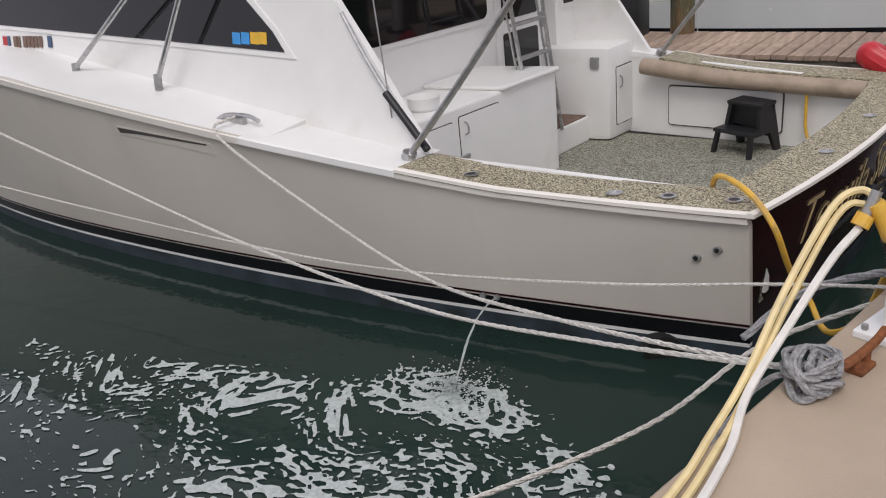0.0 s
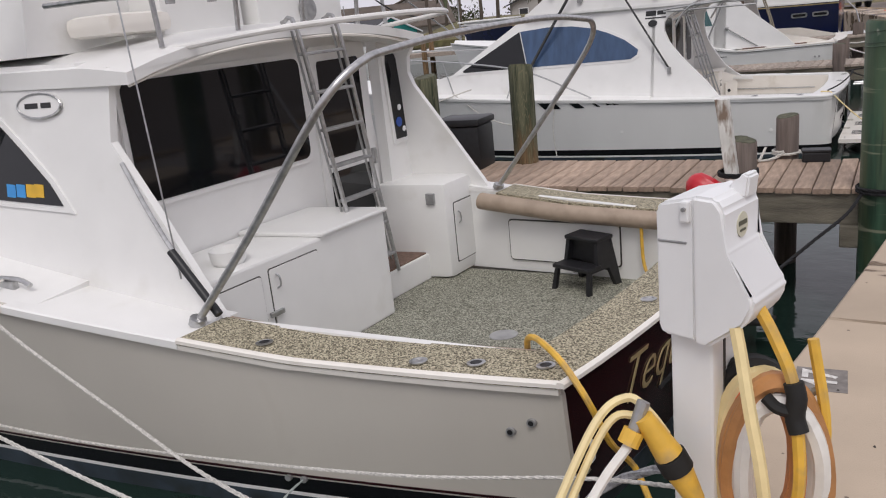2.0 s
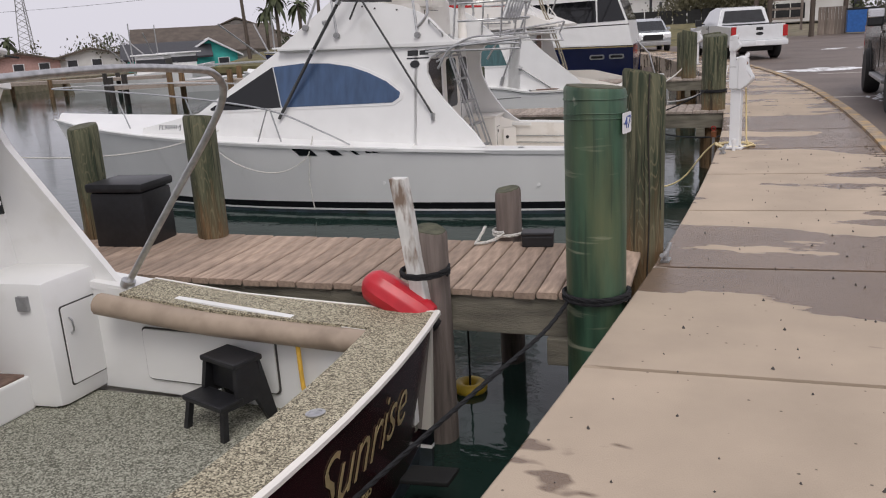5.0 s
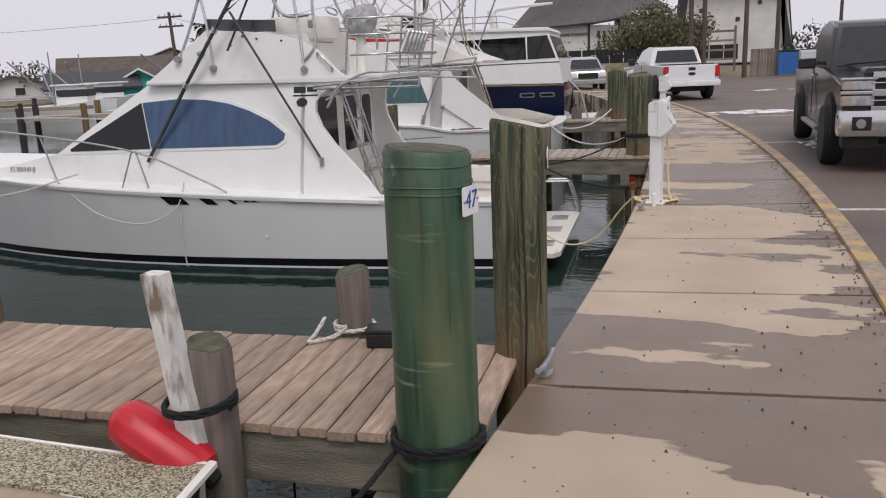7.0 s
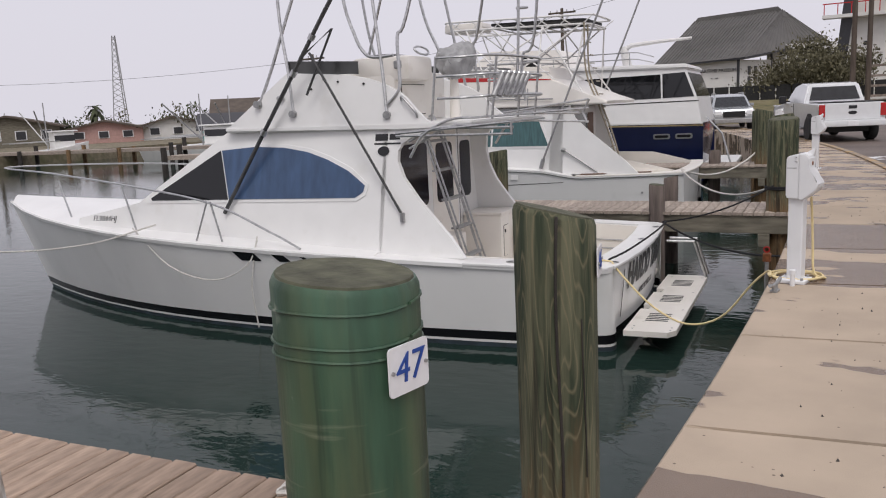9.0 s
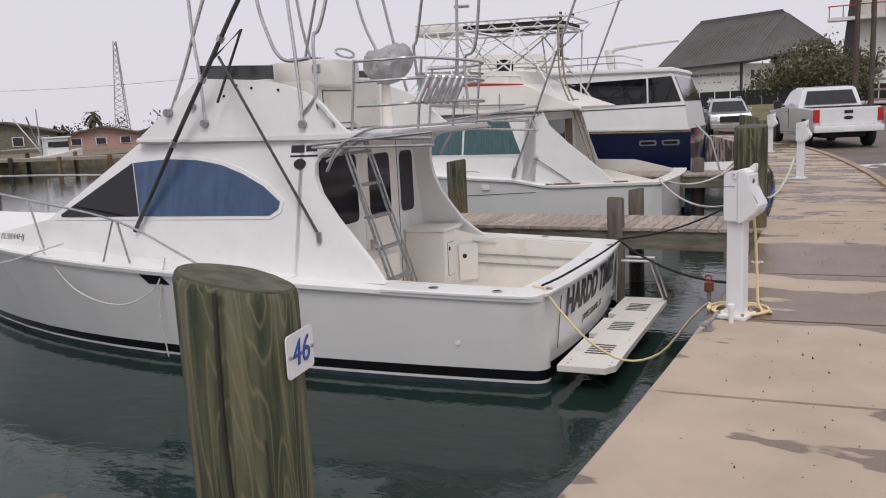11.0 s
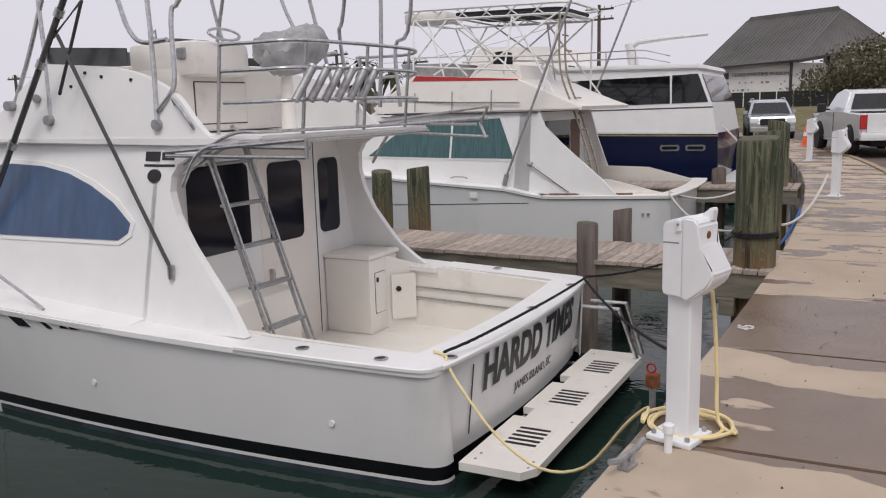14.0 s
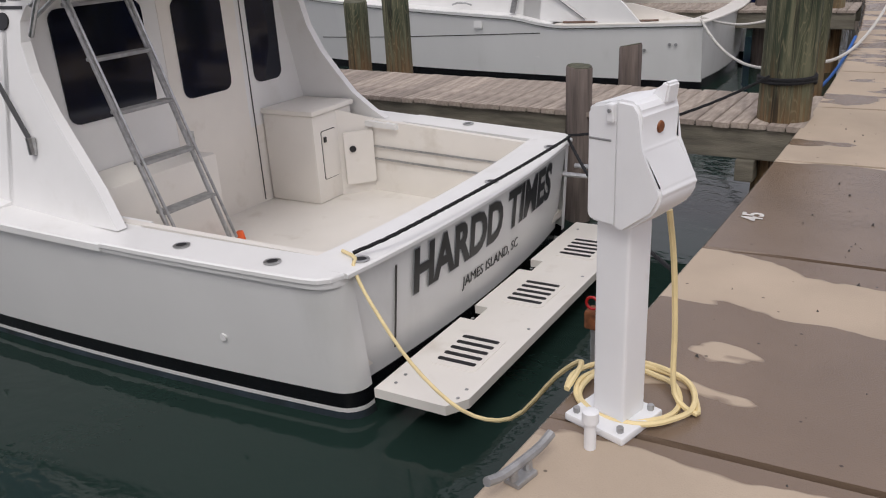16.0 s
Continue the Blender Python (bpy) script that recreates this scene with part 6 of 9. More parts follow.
    # bow rail
    bm = tube(bmesh.new(), [(3.7, -1.76, b.zs(3.7) + 0.02), (4.1, -1.75, 0.24), (5.0, -1.72, 0.6), (6.5, -1.55, 0.82), (8.5, -0.95, 0.95), (10.4, -0.1, 1.0), (8.5, 0.95, 0.95), (6.5, 1.55, 0.8)], 0.014, 8, 6)
    br = b.add("bow_rail", bm, STEEL, "stainless bow rail", smooth=True)
    for u, v, du in ((5.0, -1.72, 0.15), (5.05, -1.72, -0.2), (6.6, -1.53, 0.2), (8.3, -1.02, 0.2)):
        b.add("stanchion", tube(bmesh.new(), [(u, v, 0.62 if u < 6 else 0.84), (u - du, v - 0.02, b.zs(u) + 0.02)], 0.012, 8), STEEL, "", br, True)
    # hull vents: three dark slanted mouths
    n_side = lambda u, z, o: (b.skin(u, z)[0], -(b.skin(u, z)[1] + o), z)
    for u0, u1, z0, z1 in ((4.66, 4.28, 0.02, -0.1), (4.1, 3.86, 0.0, -0.1), (3.72, 3.58, -0.01, -0.09), (3.42, 3.36, -0.04, -0.07), (3.3, 3.25, -0.045, -0.07)):
        bm = slab(bmesh.new(), [(u0, z0 + 0.02), (u1 + 0.06, z0), (u1 - 0.06, z1), (u0 - 0.14 * (u0 > 3.5), z1)], lambda p, q, w: n_side(p, q, 0.006 - w), 0.012)
        b.add("hull_vent", bm, GLASS, "dark slanted engine vent", hull)
    for u, z in ((0.85, -0.6), (3.2, -0.55)):
        c = Vector(n_side(u, z, 0))
        b.add("drain_fitting", cyl(bmesh.new(), c + Vector((0, 0.01, 0)), c + Vector((0, -0.012, 0)), 0.024, seg=12), GELCOAT, "", hull, True)
    # swim platform: three grilles, chamfered corners
    edge = [(-0.1, -1.5), (-0.56, -1.5), (-0.64, -1.38), (-0.64, 1.36), (-0.56, 1.46), (-0.1, 1.46)]
    for v in (0.46, -0.42):
        edge += [(-0.1, v + 0.1), (-0.2, v + 0.1), (-0.2, v - 0.1), (-0.1, v - 0.1)]
    pf = b.add("swim_platform", slab(bmesh.new(), edge, lambda p, q, w: (p, q, -0.86 + w), 0.06), CREAM_COAT, "cream swim platform with slotted grilles and notches")
    for v in (-0.9, 0.02, 0.92):
        g = b.add("grille_rim", slab(bmesh.new(), rounded(-0.53, v - 0.22, -0.22, v + 0.22, 0.04), lambda p, q, w: (p, q, -0.802 + w), 0.006), CREAM_COAT, "", pf)
        for k in range(5):
            vv = v - 0.15 + 0.075 * k
            b.add("slot", slab(bmesh.new(), rounded(-0.5, vv - 0.018, -0.25, vv + 0.018, 0.012), lambda p, q, w: (p, q, -0.797 + w), 0.003), BLACK_PLASTIC, "", g)
    for v in (-1.4, -1.3, -0.5, 0.4, 1.3):
        for u in (-0.58, -0.18):
            b.add("screw_head", cyl(bmesh.new(), (u, v, -0.802), (u, v, -0.797), 0.011, seg=8), DULL_STEEL, "", pf)
    for v in (-0.9, 0.9):
        b.add("platform_strut", tube(bmesh.new(), [(-0.5, v, -0.86), (0.02, v, -1.2)], 0.02, 6), STEEL, "steel strut below the platform", pf)
    # boarding ladder bracket on the platform
    lb = b.add("boarding_ladder", tube(bmesh.new(), [(-0.15, 1.05, -0.25), (-0.5, 1.05, -0.25), (-0.65, 1.15, -0.75)], 0.02, 8), STEEL, "folded stainless boarding ladder", smooth=True)
    b.add("rail", tube(bmesh.new(), [(-0.15, 1.3, -0.25), (-0.5, 1.3, -0.25), (-0.65, 1.35, -0.75)], 0.02, 8), STEEL, "", lb, True)
    # name on the stern
    b.stern_text("HARDD TIMES", 0.06, -0.33, 0.4, LETTER_GREY, 0.1, -0.1, 0.004, 0.8, 0.0, "grey letter outline", 0.05)
    b.stern_text("HARDD TIMES", 0.06, -0.33, 0.4, LETTER_BLACK, 0.1, -0.1, 0.006, 0.8, 0.0, "black block lettering", 0.032)
    b.stern_text("JAMES ISLAND, SC", 0.04, -0.62, 0.11, LETTER_BLACK, 0.1, -0.1, 0.006, 0.95, 0.0, "black block lettering")
    bm = cross_panel([(-1.12, -0.75), (-1.105, -0.75), (-1.105, -0.2), (-1.12, -0.2)], -0.066, 0.004, -0.1)
    b.add("transom_seam", bm, DARK_TRIM)


build_boat_two(b2)


# ---- boat three: white boat with a tower, beyond the second finger pier ----
b3 = Boat("tower_fishing_boat", "white sport fishing boat with a tall aluminium tower", (-3.2, 24.2), 1.5, 5.0, 12.5, 1.7, 1.98, (0.03, 0.6))


def stepped_sheer(u):
    """A low cockpit gunwale that sweeps up to the deck forward of it."""
    k = max(0.0, min(1.0, (u - 2.2) / 1.1))
    k = k * k * (3 - 2 * k)
    return (0.03 - 0.03 * u) * (1 - k) + (0.1 + 0.05 * (u - 3.3) + 0.002 * (u - 3.3) ** 2) * k


b3.zs = stepped_sheer


def build_boat_three(b):
    hull = b.add("hull", b.band(None, -0.9, n=50), HULL_WHITE, "white topsides with a dark sheer line", smooth=True)
    b.add("boot_stripe", b.band(-0.9, -1.4, 0.003), BOOT_BLACK, smooth=True)
    b.add("sheer_line", b.band(lambda u: -0.27 + 0.05 * (4.66 - u), lambda u: -0.285 + 0.05 * (4.66 - u), 0.005, 0.01, 2.7, 8.0), DARK_TRIM, smooth=True)
    b.add("transom", b.transom_panel(0.03, -0.9, 0.12), HULL_WHITE, smooth=True)
    b.add("transom_foot", b.transom_panel(-0.9, -1.4, 0.12, out=-0.07), BOOT_BLACK)
    b.add("rub_rail", b.band(lambda u: b.zs(u), lambda u: b.zs(u) - 0.05, 0.03, 0.03, n=50), GELCOAT, "white rub rail with a dark joint", smooth=True)
    b.add("rail_joint", b.band(lambda u: b.zs(u) - 0.05, lambda u: b.zs(u) - 0.062, 0.02, 0.02, n=50), DARK_TRIM, smooth=True)
    for side in (-1, 1):
        b.add("covering_board", b.covering(-0.02, 2.4, 0.3, 0.015, sides=(side,)), CREAM_COAT)
        b.add("toe_rail", tube(bmesh.new(), [(u, side * (b.hb(u) - 0.08), b.zs(u) + 0.035) for u in np.linspace(0.7, 2.3, 6)], 0.018, 6), TEAK, "dark varnished toe rail")
    b.add("stern_board", b.stern_board(0.3, 0.0165, 0.12), CREAM_COAT)
    b.add("cockpit_sole", slab(bmesh.new(), [(0.1, -1.5), (2.4, -1.6), (2.4, 1.6), (0.1, 1.5)], lambda p, q, w: (p, q, -0.6 - w), 0.05), CREAM_COAT)
    for side in (-1, 1):
        b.add("cockpit_wall", slab(bmesh.new(), [(0.1, -0.6), (2.6, -0.6), (2.6, 0.3), (1.2, 0.28), (0.1, 0.02)], lambda p, q, w, s=side: (p, s * (b.hb(p) - 0.27 - w), q), 0.05), CREAM_COAT)
    b.add("foredeck", b.deck(2.5, 12.3, 0.02, 0.1, n=30), GELCOAT, smooth=True)
    hw = lambda u, z: 1.78 - 0.1 * z - 0.03 * (u - 2)
    b.add("cabin", block([(2.75, -0.6), (2.75, 1.56), (5.9, 1.6), (8.6, 0.75), (8.6, 0.2)], hw), GELCOAT, "white cabin")
    wing = [(0.95, 0.0), (1.25, 0.29), (2.06, 0.93), (2.45, 1.28), (2.58, 1.58), (2.98, 1.58), (3.1, 0.0)]
    far_wing = [(2.1, 0.0), (2.4, 0.9), (2.58, 1.58), (2.98, 1.58), (3.1, 0.0)]
    for side in (-1, 1):
        b.add("side_wing", side_panel(wing if side < 0 else far_wing, hw, side), GELCOAT, "white sloping cabin wing")
        fr = b.add("window_trim", side_panel([(3.03, 0.61), (3.38, 1.5), (5.66, 1.42), (6.85, 0.64)], hw, side, 0.012, 0.02), GELCOAT, "raised white window frame")
        b.add("side_window", side_panel([(3.1, 0.66), (3.43, 1.45), (4.5, 1.42), (4.55, 0.66)], hw, side, 0.019, 0.014), TEAL_SHADE, "teal curtained window", fr)
        b.add("side_window", side_panel([(4.6, 0.66), (4.56, 1.42), (5.6, 1.37), (6.7, 0.68)], hw, side, 0.019, 0.014), TEAL_SHADE, "teal curtained window", fr)
        b.add("grab_rail", tube(bmesh.new(), [(2.97, side * 1.68, 1.74), (4.4, side * 1.66, 1.78), (5.9, side * 1.6, 1.85)], 0.016, 6), DULL_STEEL, "dull grab rail", smooth=True)
        for u in (3.6, 4.5, 5.4):
            b.add("rail_post", tube(bmesh.new(), [(u, side * 1.66, 1.62), (u, side * 1.63, 2.0)], 0.012, 6), DULL_STEEL)
    b.add("aft_glass", cross_panel(rounded(-1.3, 0.2, 0.6, 1.36, 0.05), 2.73, 0.012), GLASS, "dark aft glass")
    b.add("aft_door", cross_panel(rounded(0.7, -0.5, 1.3, 1.36, 0.05), 2.735, 0.012), TEAK, "brown cabin door")
    hwb = lambda u, z: 1.64 - 0.12 * (z - 1.6)
    fly = [(1.72, 1.57), (1.7, 1.64), (2.1, 1.78), (2.53, 1.96), (3.03, 2.2), (5.46, 2.36), (6.5, 1.72), (6.4, 1.56)]
    bm = block(fly, hwb)
    bmesh.ops.bevel(bm, geom=[e for e in bm.edges if abs(e.verts[0].co.y - e.verts[1].co.y) < 0.2], offset=0.03, segments=2, affect="EDGES")
    b.add("flybridge", bm, CREAM_COAT, "cream flybridge with a pointed overhang", smooth=True)
    b.add("brow_line", block([(2.6, 1.545), (2.6, 1.565), (6.2, 1.585), (6.2, 1.56)], lambda u, z: hwb(u, z) + 0.006), DARK_TRIM, "dark brow line")
    for side in (-1, 1):
        b.add("red_stripe", side_panel([(3.03, 2.17), (3.05, 2.195), (5.4, 2.35), (5.5, 2.24)], hwb, side, 0.006, 0.006), LAMP_RED, "red stripe")
    b.add("bridge_screen", block([(4.6, 2.3), (4.7, 2.58), (5.9, 2.62), (5.7, 2.2)], lambda u, z: 1.35), CANVAS_GREY, "grey canvas spray screen")
    b.add("bridge_house", block([(3.2, 2.15), (3.3, 2.5), (4.2, 2.56), (4.5, 2.25)], lambda u, z: 0.9), CREAM_COAT, "cream helm pod")
    b.add("covered_seat", box(bmesh.new(), (3.8, -0.5, 2.5), (4.1, 0.0, 2.82), 0.09), RUBBER, "black covered seat", smooth=True)
    # tower: two tube rings with a lattice between, a dark canvas roof, crossing legs
    lo_ring = [(p, q, 3.42 + 0.03 * (p - 2.2)) for p, q in rounded(2.25, -1.0, 5.95, 1.0, 0.3)]
    hi_ring = [(p, q, 3.62 + 0.03 * (p - 2.2)) for p, q in rounded(2.15, -1.06, 6.05, 1.06, 0.3)]
    top = b.add("tower_top", tube(bmesh.new(), lo_ring + [lo_ring[0]], 0.026, 6), TUBE_WHITE, "white tube tower top with a dark canvas roof", smooth=True)
    b.add("tower_rim", tube(bmesh.new(), hi_ring + [hi_ring[0]], 0.026, 6), TUBE_WHITE, "white tube rim", top, True)
    for i in range(13):
        u = 2.4 + 3.4 * i / 12
        for s in (-1, 1):
            z = 3.42 + 0.03 * (u - 2.2)
            b.add("lattice_bar", tube(bmesh.new(), [(u, s, z), (u + (0.28 if i % 2 else -0.28), s * 1.05, z + 0.2)], 0.014, 5), TUBE_WHITE, "", top)
        if i % 2 == 0:
            b.add("cross_bar", tube(bmesh.new(), [(u, -1.0, z), (u, 1.0, z)], 0.018, 5), TUBE_WHITE, "", top)
    b.add("canvas_roof", slab(bmesh.new(), rounded(2.35, -0.95, 4.8, 0.95, 0.2), lambda p, q, w: (p, q, 3.5 + 0.03 * (p - 2.2) + w), 0.05), RUBBER, "black canvas roof", top)
    b.add("forward_pod", box(bmesh.new(), (5.0, -0.9, 3.48), (6.05, -0.2, 3.7), 0.05), CREAM_COAT, "cream radar pod", top, True)
    for s in (-1, 1):
        for (u0, z0), (u1, z1) in (((2.55, 1.95), (2.35, 3.42)), ((5.5, 2.38), (5.75, 3.52)), ((3.0, 2.2), (4.7, 3.48)), ((5.0, 2.35), (3.2, 3.44)), ((4.2, 2.3), (5.7, 3.52)),
                                   ((4.1, 2.28), (2.45, 3.42)), ((6.2, 1.95), (4.9, 3.5)), ((2.3, 1.86), (3.4, 3.45)), ((3.4, 2.22), (3.4, 3.45)), ((4.75, 2.32), (5.4, 3.52))):
            b.add("tower_leg", tube(bmesh.new(), [(u0, s * 1.5, z0), (0.5 * (u0 + u1), s * 1.24, 0.5 * (z0 + z1)), (u1, s * 1.0, z1)], 0.02, 6), TUBE_WHITE, "white aluminium tower tube", smooth=True)
        for pts in ([(2.7, s * 1.4, 2.62), (4.2, s * 1.3, 2.7), (5.7, s * 1.2, 2.75)], [(3.1, s * 1.5, 2.36), (4.4, s * 1.48, 2.46), (5.5, s * 1.4, 2.55)]):
            b.add("bridge_rail", tube(bmesh.new(), pts, 0.018, 6, 4), TUBE_WHITE, "white bridge rail", smooth=True)
    lad = None
    for s in (-0.17, 0.17):
        bm = tube(bmesh.new(), [(1.62, -1.2 + s, 0.08), (1.54, -1.2 + s, 0.2), (1.7, -1.15 + s, 0.8), (2.0, -1.1 + s, 1.6), (2.3, -1.0 + s, 2.35), (2.35, -0.9 + s, 3.45)], 0.02, 6, 4)
        ob = b.add("bridge_ladder" if s < 0 else "rail", bm, BRONZE, "tall dull bronze ladder" if s < 0 else "", lad, True)
        lad = lad or ob
    for i in range(11):
        t = i / 10
        u, v, z = 1.6 + 0.74 * t, -1.2 + 0.26 * t, 0.3 + 3.0 * t
        b.add("rung", tube(bmesh.new(), [(u, v - 0.17, z), (u, v + 0.17, z)], 0.016, 6), BRONZE, "", lad)
    for s in (-1, 1):
        b.add("outrigger_pole", tube(bmesh.new(), [(3.23, s * 1.82, 0.27), (1.78, s * 1.8, 3.72), (0.9, s * 1.8, 5.9)], 0.024, 6), DULL_STEEL, "grey outrigger pole", smooth=True)
        b.add("pole_foot", cyl(bmesh.new(), (3.26, s * 1.82, 0.14), (3.2, s * 1.82, 0.36), 0.05, seg=10), DULL_STEEL, "", smooth=True)
    b.add("stay_rail", tube(bmesh.new(), [(2.72, -1.76, 0.57), (1.91, -1.8, 0.06)], 0.02, 6), DULL_STEEL, "grey stay bar", smooth=True)
    b.add("stay_knob", cyl(bmesh.new(), (2.76, -1.76, 0.57), (2.68, -1.76, 0.55), 0.05, seg=12), DULL_STEEL, "", smooth=True)
    b.add("deck_cleat", tube(bmesh.new(), [(4.1, -1.8, 0.26), (4.2, -1.8, 0.29), (4.4, -1.8, 0.29), (4.5, -1.8, 0.26)], 0.016, 6), STEEL, "steel deck cleat")
    for u in (0.4, 0.5, 0.9):
        x, h = b.skin(u, -0.32 - 0.1 * (u == 0.9))
        b.add("drain_fitting", cyl(bmesh.new(), (x, -h + 0.01, -0.32 - 0.1 * (u == 0.9)), (x, -h - 0.02, -0.32 - 0.1 * (u == 0.9)), 0.026, seg=10), DULL_STEEL, "", hull)
    x, h = b.skin(3.9, -0.06)
    b.add("side_light", box(bmesh.new(), (x - 0.09, -h - 0.02, -0.13), (x + 0.09, -h + 0.02, 0.0), 0.02), GELCOAT, "small white fitting", hull)


build_boat_three(b3)

# ---- boat four: navy and white motor yacht ----
b4 = Boat("motor_yacht", "large motor yacht with navy hull and white house", (-4.3, 31.8), 6.0, 6.0, 15.0, 2.15, 2.35, (0.86, 1.2))


def build_boat_four(b):
    hull = b.add("hull", b.band(None, -0.9), NAVY, "glossy navy topsides", smooth=True)
    b.add("boot_stripe", b.band(-0.9, -1.4, 0.003), BOOT_BLACK, smooth=True)
    b.add("gold_line", b.band(lambda u: b.zs(u) - 0.05, lambda u: b.zs(u) - 0.09, 0.006, 0.01), GOLD_TRIM, "gold cove line", smooth=True)
    b.add("rub_rail", b.band(lambda u: b.zs(u) + 0.02, lambda u: b.zs(u) - 0.03, 0.03, 0.03), GELCOAT, smooth=True)
    b.add("transom", b.transom_panel(0.86, -0.9, 0.1), NAVY, smooth=True)
    hw = lambda u, z: 2.32 - 0.1 * z
    b.add("house", block([(0.03, 0.84), (0.17, 1.6), (0.52, 2.5), (8.0, 2.66), (11.0, 1.25), (11.0, 1.0)], hw), GELCOAT, "white house")
    b.add("house_line", side_panel([(0.13, 1.5), (0.135, 1.535), (10.0, 1.45), (10.0, 1.42)], hw, -1, 0.005, 0.005), DARK_TRIM)
    for p in ([(0.26, 1.65), (0.54, 2.37), (1.19, 2.35), (1.17, 1.63)], [(1.22, 1.63), (1.25, 2.34), (5.5, 2.28), (5.5, 1.58)], [(5.56, 1.58), (5.56, 2.28), (8.0, 2.3), (9.0, 1.7)]):
        b.add("side_window", side_panel(p, hw, -1, 0.012, 0.012), GLASS, "dark tinted window")
    b.add("aft_window", cross_panel([(-2.05, 1.65), (2.05, 1.65), (1.98, 2.36), (-1.98, 2.36)], -0.475, 0.05, 0.39), GLASS, "dark aft window")
    bm = block([(0.42, 2.47), (0.48, 2.62), (8.2, 2.8), (8.4, 2.66)], lambda u, z: 2.14)
    bmesh.ops.bevel(bm, geom=list(bm.edges), offset=0.04, segments=2, affect="EDGES")
    roof = b.add("roof", bm, GELCOAT, "white roof deck", smooth=True)
    b.add("bridge_house", block([(4.2, 2.68), (4.5, 3.3), (6.8, 3.4), (7.8, 2.75)], lambda u, z: 1.6), CREAM_COAT, "cream upper bridge")
    b.add("crane_arm", tube(bmesh.new(), [(2.5, -1.6, 3.1), (2.2, -1.6, 3.28), (1.4, -1.6, 3.34), (0.4, -1.6, 3.38)], 0.09, 8, 0, 0.04), TUBE_WHITE, "white dinghy crane", smooth=True)
    b.add("crane_post", cyl(bmesh.new(), (2.3, -1.6, 2.6), (2.45, -1.6, 3.25), 0.15, 0.12, 12), TUBE_WHITE, "", smooth=True)
    for z in (2.85, 3.05):
        b.add("roof_rail", tube(bmesh.new(), [(5.0, -1.9, z), (2.2, -1.9, z), (2.0, -1.6, z), (2.0, 1.6, z)], 0.018, 6), STEEL, smooth=True)
    for u in (4.6, 3.8, 3.0, 2.2):
        b.add("roof_post", tube(bmesh.new(), [(u, -1.9, 2.6), (u, -1.9, 3.05)], 0.016, 6), STEEL)
    for u0 in (0.3, 0.95):
        x, h = b.skin(u0, 0.4)
        v = b.add("hull_port", slab(bmesh.new(), rounded(u0, 0.4, u0 + 0.5, 0.56, 0.06), lambda p, q, w: (b.skin(p, q)[0], -(b.skin(p, q)[1] + 0.015 - w), q), 0.02), STEEL, "steel-rimmed hull port", hull)
        b.add("port_glass", slab(bmesh.new(), rounded(u0 + 0.05, 0.44, u0 + 0.45, 0.52, 0.035), lambda p, q, w: (b.skin(p, q)[0], -(b.skin(p, q)[1] + 0.019 - w), q), 0.01), GLASS, "", v)
    b.add("swim_platform", box(bmesh.new(), (-0.9, -2.0, -0.55), (0.05, 2.0, -0.4), 0.03), GELCOAT, "white swim platform")
    for v in (-1.6, -1.4):
        b.add("stern_rail", tube(bmesh.new(), [(-0.05, v, 1.0), (-0.5, v, 0.5), (-0.75, v, -0.4)], 0.02, 6), STEEL, smooth=True)


build_boat_four(b4)


# ---- vehicles ----
def wheel(t, x, y, r=0.39, w=0.26, bright=True):
    side = 1 if x > 0 else -1
    bm = lathe(bmesh.new(), [(r * 0.6, -w / 2), (r * 0.92, -w / 2), (r, -w / 2 + 0.04), (r, w / 2 - 0.04), (r * 0.92, w / 2), (r * 0.6, w / 2)], 26)
    m = pose(x, y, r, 0, 90 * side, 0)
    bm.transform(m)
    wh = part("wheel", bm, TYRE, t, "black tyre on a metal rim", True)
    bm = lathe(bmesh.new(), [(0.05, 0.02), (0.09, 0.03), (r * 0.55, 0.0), (r * 0.62, 0.05), (r * 0.62, -0.05), (0.05, -0.05)], 22, (0, 0, w / 2 - 0.05))
    bm.transform(m)
    part("rim", bm, CHROME if bright else DULL_STEEL, wh, smooth=True)
    for k in range(6):
        bm = box(bmesh.new(), (0.05, -0.025, w / 2 - 0.04), (r * 0.58, 0.025, w / 2 - 0.012), 0.004, pose(0, 0, 0, 0, 0, 60 * k))
        bm.transform(m)
        part("spoke", bm, DULL_STEEL, wh)


def shell(poly, hw):
    """A car body: side profile of (y, z, half width) points."""
    bm = bmesh.new()
    a = [bm.verts.new((-w, y, z)) for y, z, w in poly]
    b = [bm.verts.new((w, y, z)) for y, z, w in poly]
    n = len(poly)
    bm.faces.new(a)
    bm.faces.new(b[::-1])
    for i in range(n):
        bm.faces.new((a[i], b[i], b[(i + 1) % n], a[(i + 1) % n]))
    bmesh.ops.bevel(bm, geom=list(bm.edges), offset=hw, segments=2, affect="EDGES")
    return bm


def side_glass(t, poly, w0, slope, mat, name="side_window"):
    for s in (-1, 1):
        bm = slab(bmesh.new(), poly, lambda y, z, w, s=s: (s * (w0 - slope * (z - 1.1) + 0.006 - w), y, z), 0.02)
        part(name, bm, mat, t)


